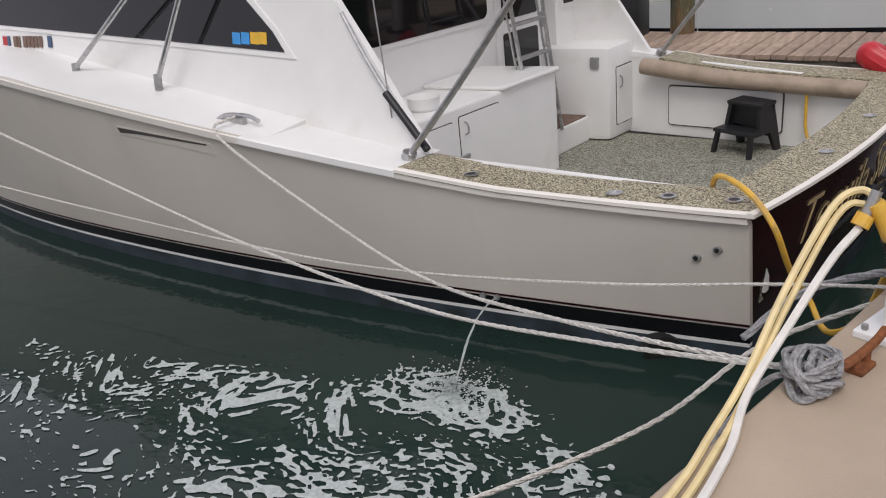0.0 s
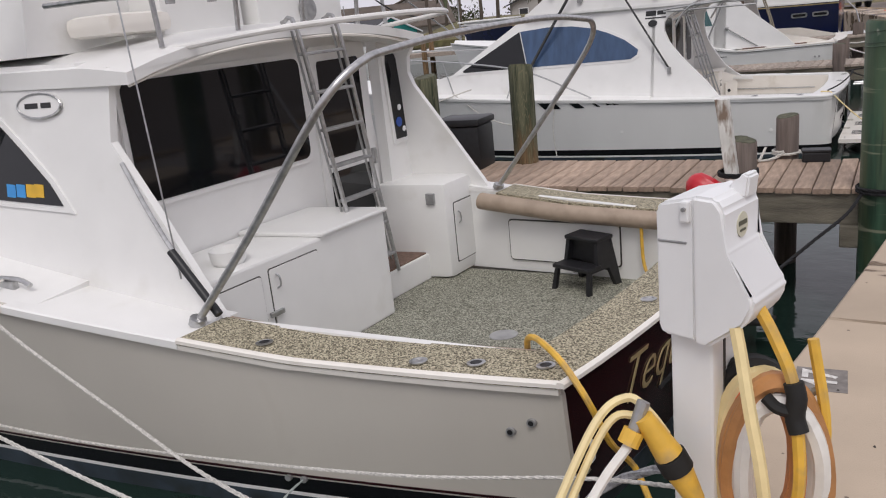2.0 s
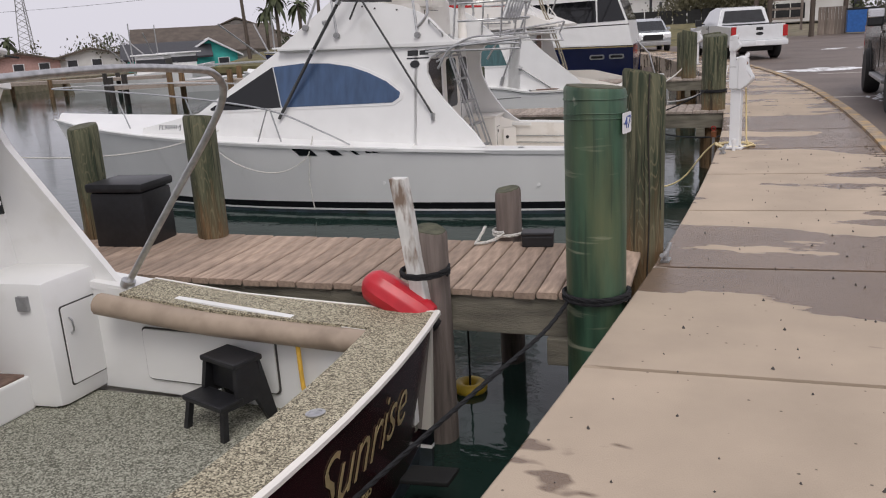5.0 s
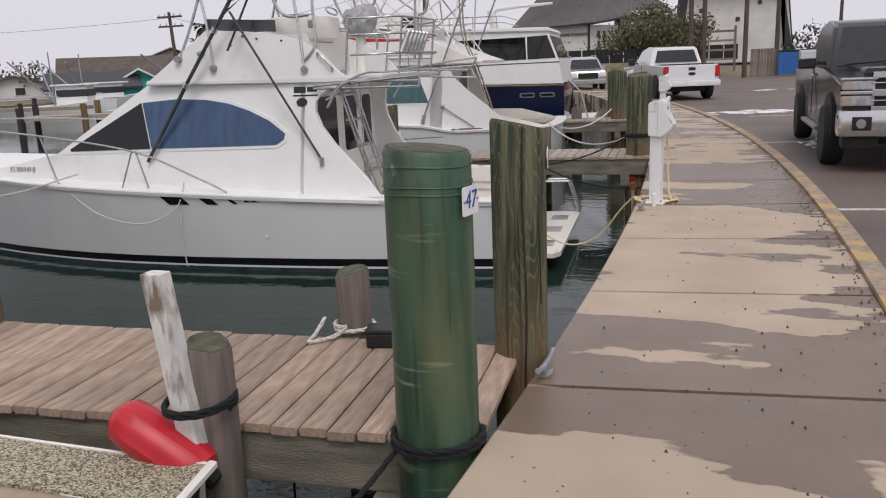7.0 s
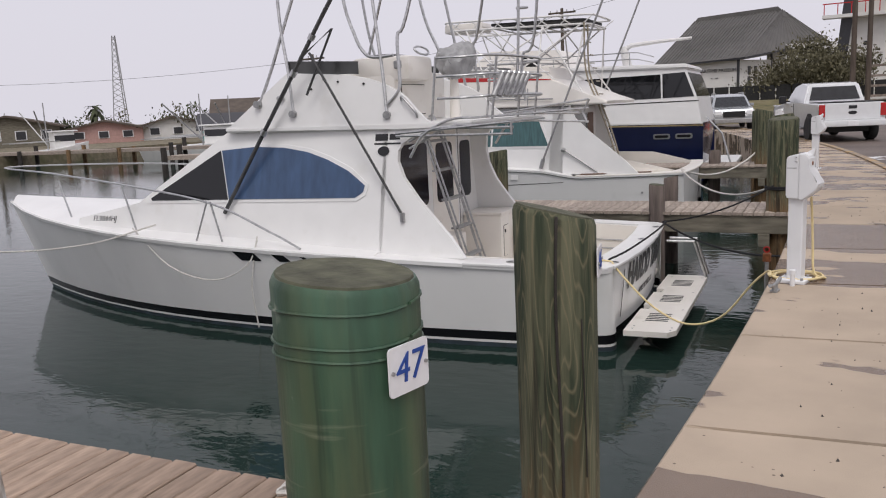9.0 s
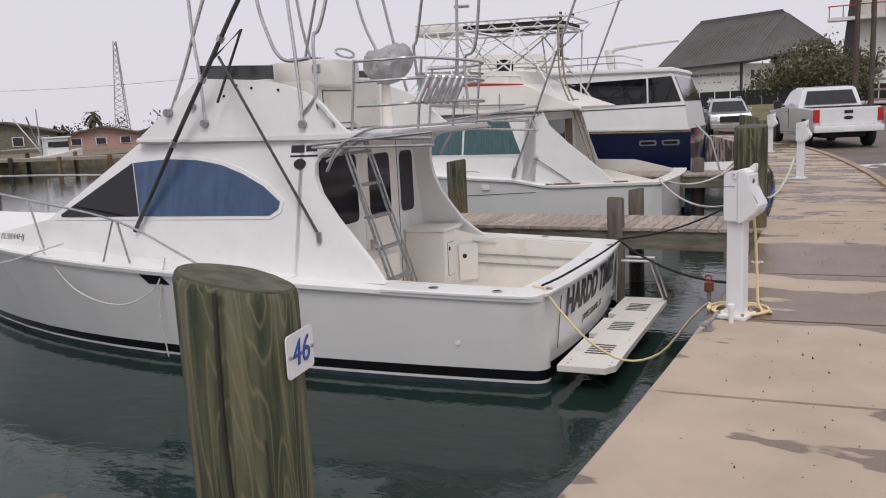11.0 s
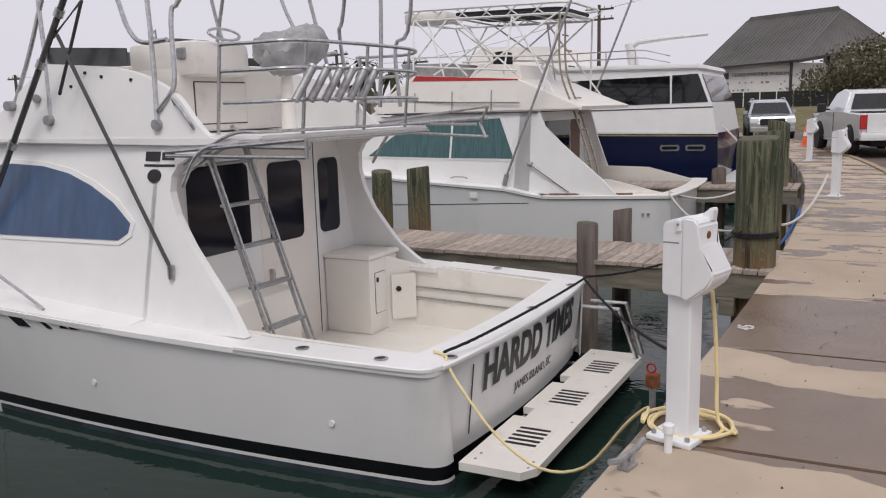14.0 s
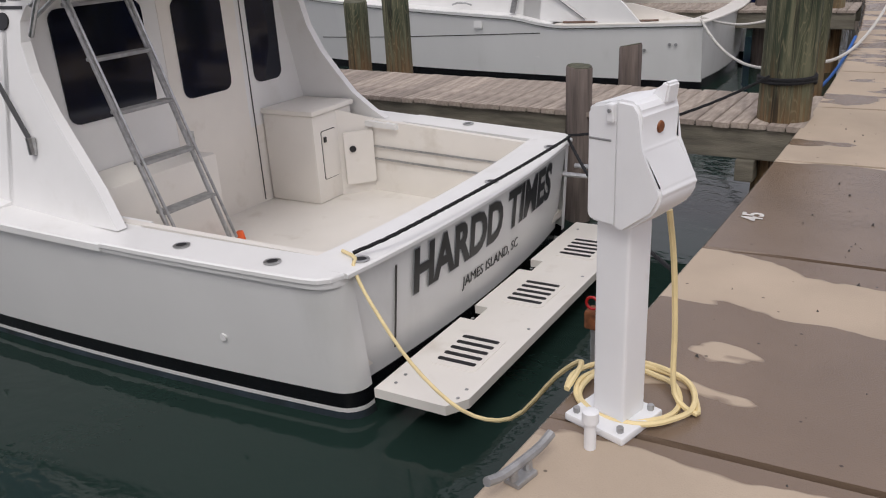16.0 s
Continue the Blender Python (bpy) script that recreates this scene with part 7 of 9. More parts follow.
def pickup(label, place, turn, paint, size=1.0, group="parked vehicles"):
    """A crew cab pickup; its nose points to -y."""
    t = thing("pickup_truck", label, "truck", (place[0], place[1], rise(place[1]) - 0.03), turn, group)
    t.scale = (size, size, size * (1.05 if paint is CAR_BLACK else 1.0))
    part("body", shell([(-2.85, 0.5, 0.9), (-2.9, 0.75, 0.94), (-2.85, 1.08, 0.95), (-1.25, 1.2, 0.97), (1.0, 1.22, 0.98), (2.85, 1.2, 0.97), (2.9, 0.55, 0.96), (2.3, 0.45, 0.95), (-2.3, 0.42, 0.93)], 0.05), paint, t, smooth=True)
    part("cab", shell([(-1.3, 1.16, 0.95), (-0.55, 1.78, 0.78), (0.2, 1.86, 0.76), (0.95, 1.82, 0.78), (1.15, 1.16, 0.96)], 0.05), paint, t, smooth=True)
    bm = slab(bmesh.new(), [(-0.8, 0.0), (0.8, 0.0), (0.68, 1.0), (-0.68, 1.0)], lambda x, q, w: (x, -1.22 + 0.62 * q - w * 0.6, 1.22 + 0.51 * q + w), 0.012)
    part("windscreen", bm, CAR_GLASS, t)
    bm = slab(bmesh.new(), [(-0.78, 0.0), (0.78, 0.0), (0.66, 1.0), (-0.66, 1.0)], lambda x, q, w: (x, 1.13 - 0.15 * q + w, 1.3 + 0.42 * q), 0.014)
    part("rear_window", bm, CAR_GLASS, t)
    side_glass(t, [(-1.0, 1.24), (-0.5, 1.68), (-0.05, 1.74), (-0.05, 1.24)], 0.94, 0.26, CAR_GLASS)
    side_glass(t, [(0.03, 1.24), (0.03, 1.74), (0.75, 1.72), (0.95, 1.26)], 0.94, 0.26, CAR_GLASS)
    # open bed with a dark liner, tailgate
    bm = box(bmesh.new(), (-0.82, 1.2, 1.14), (0.82, 2.78, 1.235), 0.01)
    part("bed_cover", bm, RUBBER, t, "black bed cover")
    bm = box(bmesh.new(), (-0.8, 2.86, 0.68), (0.8, 2.935, 1.2), 0.02)
    part("tailgate", bm, paint, t)
    part("tailgate_handle", box(bmesh.new(), (-0.12, 2.93, 1.02), (0.12, 2.95, 1.12), 0.01), BLACK_PLASTIC, t)
    part("badge", slab(bmesh.new(), [(0.13 * math.cos(a), 0.9 + 0.055 * math.sin(a)) for a in np.linspace(0, math.tau, 18)[:-1]], lambda x, z, w: (x, 2.936 + w, z), 0.008), BLACK_PLASTIC, t)
    for s in (-1, 1):
        part("tail_light", box(bmesh.new(), (s * 0.8, 2.84, 0.78), (s * 0.965, 2.94, 1.16), 0.015), LAMP_RED, t, "red tail lamp")
        for z0, z1 in ((0.98, 1.09), (0.8, 0.92)):
            lamp = part("head_light", box(bmesh.new(), (s * 0.58, -2.945, z0), (s * 0.94, -2.8, z1), 0.02), CAR_SILVER, t, "clear headlamp with amber corner")
            part("indicator", box(bmesh.new(), (s * 0.83, -2.955, z0 + 0.012), (s * 0.945, -2.85, z1 - 0.012), 0.01), LAMP_AMBER, lamp, "amber corner lens")
            part("reflector", cyl(bmesh.new(), (s * 0.72, -2.965, (z0 + z1) / 2), (s * 0.72, -2.93, (z0 + z1) / 2), 0.048, 0.04, 14), CHROME, lamp, smooth=True)
        part("lamp_trim", box(bmesh.new(), (s * 0.56, -2.965, 0.93), (s * 0.96, -2.84, 0.972), 0.01), CHROME, t)
        part("lamp_trim", box(bmesh.new(), (s * 0.56, -2.965, 1.095), (s * 0.96, -2.84, 1.125), 0.01), CHROME, t)
        well = part("fog_light", box(bmesh.new(), (s * 0.6, -3.012, 0.52), (s * 0.82, -2.95, 0.68), 0.015), RUBBER, t, "round fog lamp in a black recess")
        part("lens", cyl(bmesh.new(), (s * 0.72, -3.025, 0.6), (s * 0.72, -3.0, 0.6), 0.055, seg=16), CHROME, well, smooth=True)
        part("front_splash_guard", box(bmesh.new(), (s * 0.5, -2.9, 0.3), (s * 0.9, -2.6, 0.45), 0.03), RUBBER, t)
        mir = part("mirror", box(bmesh.new(), (s * 1.03, -0.86, 1.2), (s * 1.27, -0.72, 1.46), 0.03), BLACK_PLASTIC, t, "wide towing mirror")
        part("mirror_cap", box(bmesh.new(), (s * 1.035, -0.875, 1.32), (s * 1.265, -0.8, 1.455), 0.02), CHROME if paint is not CAR_WHITE else BLACK_PLASTIC, mir)
        part("mirror_arm", box(bmesh.new(), (s * 0.9, -0.8, 1.25), (s * 1.06, -0.74, 1.3), 0.01), BLACK_PLASTIC, mir)
        part("running_board", box(bmesh.new(), (s * 0.86, -0.95, 0.36), (s * 1.02, 1.0, 0.42), 0.02), DULL_STEEL, t)
        part("wheel_arch", slab(bmesh.new(), arc(-1.85, 0.42, 0.5, 0, 180, 12), lambda y, z, w, s=s: (s * (0.962 - w), y, z), 0.3), RUBBER, t)
        part("wheel_arch", slab(bmesh.new(), arc(1.85, 0.42, 0.5, 0, 180, 12), lambda y, z, w, s=s: (s * (0.962 - w), y, z), 0.3), RUBBER, t)
        part("door_handle", box(bmesh.new(), (s * 0.975, -0.25, 1.08), (s * 0.995, -0.08, 1.12), 0.006), CHROME, t)
        for y in (-1.85, 1.85):
            wheel(t, s * 0.9, y)
        part("door_seam", box(bmesh.new(), (s * 0.97, -0.02, 0.55), (s * 0.982, -0.005, 1.2)), RUBBER, t)
    part("grille", box(bmesh.new(), (-0.6, -2.94, 0.76), (0.6, -2.86, 1.16), 0.015), RUBBER, t, "dark grille with chrome bars")
    for z, h in ((0.77, 0.025), (0.86, 0.008), (0.95, 0.04), (1.06, 0.008), (1.15, 0.035)):
        part("grille_bar", box(bmesh.new(), (-0.62, -2.965 - h * 0.4, z - h), (0.62, -2.9, z + h), 0.006), CHROME, t)
    part("hood", box(bmesh.new(), (-0.7, -2.86, 1.1), (0.7, -1.35, 1.235), 0.05), paint, t, "raised bonnet with a centre bulge", True)
    part("front_bumper", box(bmesh.new(), (-0.98, -3.0, 0.44), (0.98, -2.72, 0.76), 0.06), CHROME, t, "chrome bumper", True)
    part("bumper_intake", box(bmesh.new(), (-0.42, -3.01, 0.47), (0.42, -2.9, 0.56), 0.01), RUBBER, t)
    part("front_plate", box(bmesh.new(), (-0.42, -3.014, 0.58), (0.42, -2.98, 0.7), 0.01), RUBBER, t)
    for sx in (-0.35, 0.35):
        part("wiper", tube(bmesh.new(), [(sx - 0.35, -1.27, 1.25), (sx + 0.1, -1.24, 1.27), (sx + 0.25, -1.19, 1.31)], 0.012, 6), RUBBER, t)
    part("rear_bumper", box(bmesh.new(), (-0.97, 2.85, 0.48), (0.97, 3.05, 0.68), 0.04), paint if paint is CAR_WHITE else CHROME, t, smooth=True)
    part("number_plate", box(bmesh.new(), (-0.16, 3.045, 0.5), (0.16, 3.06, 0.65), 0.004), SIGN_WHITE, t)
    part("chassis", box(bmesh.new(), (-0.6, -2.4, 0.3), (0.6, 2.6, 0.5), 0.02), RUBBER, t)
    return t


pickup("charcoal crew cab pickup truck with chrome bumper, parked by the kerb", (3.28, 17.9), 0.7, CAR_BLACK, 1.06)
pickup("white crew cab pickup truck with black bed cover", (-1.3, 36.65), -160, CAR_WHITE, 1.04)


def suv(label, place, turn, paint):
    t = thing("suv", label, "car", (place[0], place[1], rise(place[1]) - 0.05), turn, "parked vehicles")
    part("body", shell([(-2.3, 0.4, 0.88), (-2.35, 0.75, 0.93), (-2.2, 0.98, 0.93), (-1.15, 1.08, 0.95), (2.3, 1.1, 0.95), (2.35, 0.45, 0.93)], 0.06), paint, t, smooth=True)
    part("cabin", shell([(-1.2, 1.05, 0.93), (-0.5, 1.6, 0.74), (0.4, 1.72, 0.73), (2.0, 1.66, 0.73), (2.3, 1.05, 0.92)], 0.06), paint, t, smooth=True)
    bm = slab(bmesh.new(), [(-0.8, 0.0), (0.8, 0.0), (0.66, 1.0), (-0.66, 1.0)], lambda x, q, w: (x, -1.14 + 0.58 * q - w * 0.6, 1.1 + 0.46 * q + w), 0.012)
    part("windscreen", bm, CAR_GLASS, t)
    side_glass(t, [(-0.9, 1.14), (-0.42, 1.54), (0.3, 1.6), (0.3, 1.14)], 0.93, 0.3, CAR_GLASS)
    side_glass(t, [(0.38, 1.14), (0.38, 1.6), (1.85, 1.56), (2.1, 1.14)], 0.93, 0.3, CAR_GLASS)
    part("grille", box(bmesh.new(), (-0.5, -2.4, 0.62), (0.5, -2.3, 0.9), 0.02), RUBBER, t)
    part("bumper", box(bmesh.new(), (-0.9, -2.42, 0.34), (0.9, -2.2, 0.56), 0.04), DULL_STEEL, t)
    for s in (-1, 1):
        part("head_light", box(bmesh.new(), (s * 0.55, -2.36, 0.72), (s * 0.9, -2.2, 0.92), 0.03), SIGN_WHITE, t)
        part("mirror", box(bmesh.new(), (s * 0.93, -0.75, 1.1), (s * 1.1, -0.65, 1.24), 0.02), paint, t)
        part("roof_bar", tube(bmesh.new(), [(s * 0.66, -0.3, 1.7), (s * 0.66, 0, 1.77), (s * 0.66, 1.7, 1.75), (s * 0.66, 1.95, 1.68)], 0.02, 6, 3), DULL_STEEL, t)
        for y in (-1.4, 1.4):
            wheel(t, s * 0.84, y, 0.36, 0.23)
    return t


suv("silver family car facing the quay", (-6.4, 47.6), 16, CAR_SILVER)
suv("dark blue car parked behind a silver one", (-10.0, 52.0), 10, NAVY)
for x, y in ((-3.6, 40.1), (-3.1, 40.0)):
    t = thing("traffic_cone", "orange traffic cone with a pale band", "cone", (x, y, rise(y) - 0.03), group="traffic cones")
    part("base", box(bmesh.new(), (-0.2, -0.2, 0), (0.2, 0.2, 0.04), 0.01), ORANGE, t)
    part("cone", lathe(bmesh.new(), [(0.15, 0.04), (0.03, 0.75), (0.02, 0.76)], 16), ORANGE, t, smooth=True)
    part("band", lathe(bmesh.new(), [(0.098, 0.36), (0.075, 0.5)], 16), SIGN_WHITE, t, smooth=True)


# ---- far buildings and trees ----
def museum():
    t = thing("museum_building", "white stucco museum with a grey ribbed hip roof", "building", (-11.3, 81, 1.0), 6)
    # local: front wall runs to -x, depth to +y and +x
    part("front_wall", box(bmesh.new(), (-6.7, 0, -0.6), (0, 0.4, 3.55)), STUCCO, t)
    part("side_wall", slab(bmesh.new(), [(0, 0), (2.6, 4.5), (2.6, 14.0), (-6.2, 14.0), (-6.2, 0.41), (0, 0.41)], lambda x, y, w: (x, y, w - 0.6), 4.2), STUCCO, t)
    part("wing_wall", box(bmesh.new(), (2.2, 4.6, -0.6), (8.0, 14.0, 4.9)), STUCCO, t)
    part("wall_edge", box(bmesh.new(), (-0.12, -0.06, 0), (0.12, 0.0, 3.7)), FAR_DARK, t)
    part("wall_edge", box(bmesh.new(), (2.5, 4.5, 0), (2.7, 4.6, 4.9)), FAR_DARK, t)
    bm = bmesh.new()
    lo = [bm.verts.new(c) for c in ((-7.3, -0.7, 3.35), (0.5, -0.7, 3.75), (7.4, 9.0, 5.2), (7.4, 16.6, 5.2), (-7.3, 16.6, 3.35))]
    hi = [bm.verts.new(c) for c in ((-4.6, 9, 7.9), (3.4, 9.6, 8.4))]
    for f in ((0, 1, 'b', 'a'), (1, 2, 'b'), (2, 3, 'b'), (3, 4, 'a', 'b'), (4, 0, 'a')):
        bm.faces.new([lo[k] if isinstance(k, int) else hi['ab'.index(k)] for k in f])
    bm.faces.new(lo[::-1])
    roof = part("roof", bm, ROOF_GREY, t, "ribbed grey metal roof")
    for i in range(26):
        k = i / 25
        a, b2_ = Vector((-7.3, -0.7, 3.37)).lerp(Vector((0.5, -0.7, 3.77)), k), Vector((-4.6, 9, 7.92)).lerp(Vector((3.4, 9.6, 8.42)), k)
        part("roof_rib", tube(bmesh.new(), [a, b2_], 0.05, 4), ROOF_GREY, roof)
    for k in range(18):
        a, b2_ = Vector((0.5, -0.7, 3.77)).lerp(Vector((7.4, 9.0, 5.22)), k / 17), Vector((3.4, 9.6, 8.42))
        part("roof_rib", tube(bmesh.new(), [a, a.lerp(b2_, 0.97)], 0.045, 4), ROOF_GREY, roof)
    part("roof_cap", slab(bmesh.new(), [(-4.7, 7.75), (3.5, 8.25), (3.0, 8.75), (-4.3, 8.25)], lambda x, z, w: (x, 8.9 + w + 0.08 * (x + 4.6), z), 1.2), ROOF_GREY, roof, "raised ribbed ridge cap")
    part("roof_fascia", tube(bmesh.new(), [(-7.3, -0.72, 3.32), (0.5, -0.72, 3.7), (7.4, 8.95, 5.15)], 0.11, 4), FAR_DARK, roof)
    for x, z in ((-6.0, 2.7), (-5.3, 2.7), (-6.0, 1.9), (-5.3, 1.9), (-6.0, 1.1), (-5.3, 1.1)):
        part("window", box(bmesh.new(), (x, -0.05, z - 0.26), (x + 0.42, 0.05, z + 0.26)), FAR_DARK, t)
    for x, z in ((0.85, 2.7), (1.35, 2.7), (0.85, 1.8), (1.35, 1.8)):
        part("window", box(bmesh.new(), (-0.2, -0.03, -0.35), (0.2, 0.05, 0.35), 0, pose(x, 1.73 * x - 0.06, z, 0, 0, 60)), FAR_DARK, t)
    for x in (3.2, 3.8, 4.9, 5.5, 6.6, 7.2):
        part("window", box(bmesh.new(), (x, 4.55, 4.0), (x + 0.35, 4.65, 4.4)), FAR_DARK, t)
    bm = letters("TEXAS MARITIME MUSEUM", 0.4, 0.02, 0, 0.95)
    bm.transform(facing((-2.4, -0.06, 2.75), (0, -1, 0)))
    islands("sign_letter", bm, FAR_DARK, t, "dark wall letter")
    rnd = random.Random(5)
    for i in range(26):
        part("wall_knob", box(bmesh.new(), (-0.05, -0.08, -0.05), (0.05, 0.0, 0.05), 0, pose(-4.6 + 4.4 * rnd.random(), 0, 0.5 + rnd.choice((0.4, 1.0, 1.6)))), FAR_DARK, t)


def block_roof(a, b, z0, z1):
    bm = bmesh.new()
    (x0, y0), (x1, y1) = a, b
    ym = (y0 + y1) / 2
    v = [bm.verts.new(c) for c in ((x0, y0, z0), (x1, y0, z0), (x1, y1, z0), (x0, y1, z0), (x0 + 2.5, ym, z1), (x1 - 2.5, ym, z1))]
    for f in ((0, 1, 5, 4), (1, 2, 5), (2, 3, 4, 5), (3, 0, 4), (3, 2, 1, 0)):
        bm.faces.new([v[k] for k in f])
    return bm


museum()


def tower_building():
    """White angular building with dark slanting fins."""
    t = thing("tower_building", "white stucco tower with dark slanting fins", "building", (-4.4, 92, 0.6), 0)
    part("wall", slab(bmesh.new(), [(0, 0), (11.5, 0), (10.2, 11), (1.2, 11)], lambda x, z, w: (x, w, z), 7), STUCCO, t)
    for x0, x1 in ((-0.2, 1.5), (11.6, 9.8)):
        part("fin", slab(bmesh.new(), [(x0, 0), (x0 + 0.9 * (1 if x1 > x0 else -1), 0), (x1 + 0.5, 12), (x1 - 0.5, 12)], lambda x, z, w: (x, -0.3 + w, z), 0.5), FAR_DARK, t, "dark slanting fin")
    for x, z in ((2.5, 5), (5, 6.5), (8, 5.5), (6, 4.0), (3.5, 7.6), (9, 7.8)):
        part("window", box(bmesh.new(), (x, -0.06, z), (x + 0.4, 0.05, z + 0.4)), FAR_DARK, t)
    part("balcony", box(bmesh.new(), (-1.0, -1.5, 7.6), (12, 0, 7.9)), STUCCO, t)
    for k in range(12):
        part("baluster", box(bmesh.new(), (-0.9 + 1.15 * k, -1.45, 7.9), (-0.82 + 1.15 * k, -1.37, 8.9)), LAMP_RED, t)
    part("hand_rail", box(bmesh.new(), (-1.0, -1.47, 8.85), (12, -1.37, 8.95)), LAMP_RED, t)


tower_building()


def clump_tree(name, label, place, height, wide, mat, trunk=0.18, low=0.0, leaves=1500, seed=1, flat=0.75, fine=1.0):
    """Limbs and a ragged crown of small leaf cards."""
    t = thing(name, label, "tree" if trunk > 0.05 else "bush", place)
    rnd = random.Random(seed)
    bm = bmesh.new()
    tips = []
    for k in range(7):
        a = math.tau * k / 7 + rnd.uniform(-0.3, 0.3)
        tip = Vector((math.cos(a) * wide * rnd.uniform(0.2, 0.42), math.sin(a) * wide * rnd.uniform(0.2, 0.42), height * rnd.uniform(0.5, 0.8)))
        tube(bm, [(0, 0, 0), (tip.x * 0.2, tip.y * 0.2, height * 0.25), tip], max(0.03, trunk), 6, 3, 0.02)
        tips.append(tip)
    part("trunk", bm, BARK, t, smooth=True)
    bm = bmesh.new()
    centres = [Vector((rnd.uniform(-0.45, 0.45) * wide, rnd.uniform(-0.45, 0.45) * wide, 0)) for _ in range(26 if fine == 1.0 else 60)]
    for c in centres:
        r = (c.x ** 2 + c.y ** 2) ** 0.5 / (0.5 * wide)
        c.z = low + (height - low) * rnd.uniform(0.25, max(0.35, 1 - 0.55 * r * r))
    for i in range(leaves):
        c = centres[i % len(centres)]
        d = Vector((rnd.gauss(0, 1), rnd.gauss(0, 1), rnd.gauss(0, flat))) * wide * 0.07
        s = wide * rnd.uniform(0.012, 0.03) * fine
        m = Matrix.Translation(c + d) @ Euler((rnd.uniform(0, 3), rnd.uniform(0, 3), rnd.uniform(0, 6))).to_matrix().to_4x4()
        q = [bm.verts.new(m @ Vector(p)) for p in ((-s, -s * 0.5, 0), (s, -s * 0.4, 0.2 * s), (s * 0.7, s * 0.6, 0), (-s * 0.6, s * 0.5, 0.2 * s))]
        bm.faces.new(q)
    part("crown", bm, mat, t)["kind"] = "stuff"
    return t


clump_tree("live_oak", "wide dull green live oak by the museum", (-4.2, 68, 0.45), 4.7, 7.6, LEAF_BROWN, 0.14, 0.4, 15000, 3, 0.8, 0.55)
clump_tree("bush", "round shrub against the museum wall", (-9.6, 74, 0.5), 2.4, 2.2, LEAF, 0.04, 0.1, 900, 4)


def board_fence(label, a, b, height, step, mat, name="fence"):
    a, b = Vector(a), Vector(b)
    t = thing(name, label, "fence", a)
    d = (b - a).normalized()
    n = int((b - a).length / step)
    ang = math.degrees(math.atan2(d.y, d.x))
    bm = box(bmesh.new(), (0, -0.015, 0), (step * 0.93, 0.015, height))
    bmesh.ops.recalc_face_normals(bm, faces=bm.faces)
    me = bpy.data.meshes.new("board")
    bm.to_mesh(me)
    bm.free()
    me.materials.append(mat)
    for i in range(n):
        ob = new("board", me)
        ob.parent = t
        ob.matrix_basis = Matrix.Translation(d * step * i) @ pose(0, 0, 0, 0, 0, ang)
    return t


bm = bmesh.new()
slab(bm, [(52.9, -0.05), (62.6, 1.15), (70.0, 1.2), (70.0, -0.5), (52.9, -0.5)], lambda y, z, w: (-40.0 + w, y, z), 36.8)
tagged(part("lawn_bank", bm, GRASS), "dull green grass bank before the museum", "lawn", kind="structure")
for x, y, h, w, k in ((9.0, 92, 3.4, 6, 41), (14.0, 96, 3.0, 7, 42), (20.0, 90, 3.6, 7, 43)):
    clump_tree("scrub_tree", "dull green scrub tree beyond the car park", (x, y, 0.2), h, w, LEAF, 0.1, 0.2, 900, k)
board_fence("dark mesh fence along the museum lawn", (-24, 62, 1.1), (2.0, 66, 1.1), 1.05, 1.0, FENCE_BLACK)
board_fence("weathered grey board fence", (2.4, 62, 0.0), (4.1, 61.8, 0.0), 1.75, 0.2, FENCE_WOOD)
bin_ = thing("dumpster", "blue steel dumpster beside a board fence", "dumpster", (5.0, 62, -0.02))
part("tub", box(bmesh.new(), (-0.9, -0.7, 0.1), (0.9, 0.7, 1.5), 0.03), BIN_BLUE, bin_)
part("lid", box(bmesh.new(), (-0.92, -0.72, 1.5), (0.92, 0.72, 1.62), 0.03), RUBBER, bin_)
gate = thing("board_gate", "tall weathered timber gate frame", "gate", (-0.6, 61, 0.4))
for x in (0, 1.9):
    part("post", box(bmesh.new(), (x, 0, 0), (x + 0.16, 0.16, 2.9), 0.01), FENCE_WOOD, gate)
for z in (0.7, 1.3, 1.9, 2.5):
    part("rail", box(bmesh.new(), (0, 0.03, z), (2.0, 0.08, z + 0.14)), FENCE_WOOD, gate)


def utility_pole(place, height, arms, label="tall dark timber utility pole", lean=0.0):
    t = thing("utility_pole", label, "pole", place, group="utility poles")
    part("mast", cyl(bmesh.new(), (0, 0, 0), (lean * height, 0, height), 0.17, 0.11, 10), POLE_WOOD, t, smooth=True)
    for k in range(arms):
        z = height - 0.4 - 0.7 * k
        part("cross_arm", box(bmesh.new(), (-1.1 + lean * z, -0.06, z), (1.1 + lean * z, 0.06, z + 0.13)), POLE_WOOD, t)
        for x in (-0.95, -0.4, 0.4, 0.95):
            part("insulator", cyl(bmesh.new(), (x + lean * z, 0, z + 0.12), (x + lean * z, 0, z + 0.3), 0.05, 0.03, 8), DULL_STEEL, t)
    return t


for x, y, h in ((-1.3, 58, 12), (-0.5, 58.3, 12), (2.0, 60, 12), (4.1, 64, 12), (9.8, 80, 9)):
    utility_pole((x, y, rise(y) - 0.15), h, 0)


# ---- the far shore to the west ----
strip("far_shore", "low far shore with scrub", SOIL, lambda y: -400.0, lambda y: -52.0 + max(0, (y - 52)) * 0.6, 30, 240, -0.25, -1.6, 6.0)


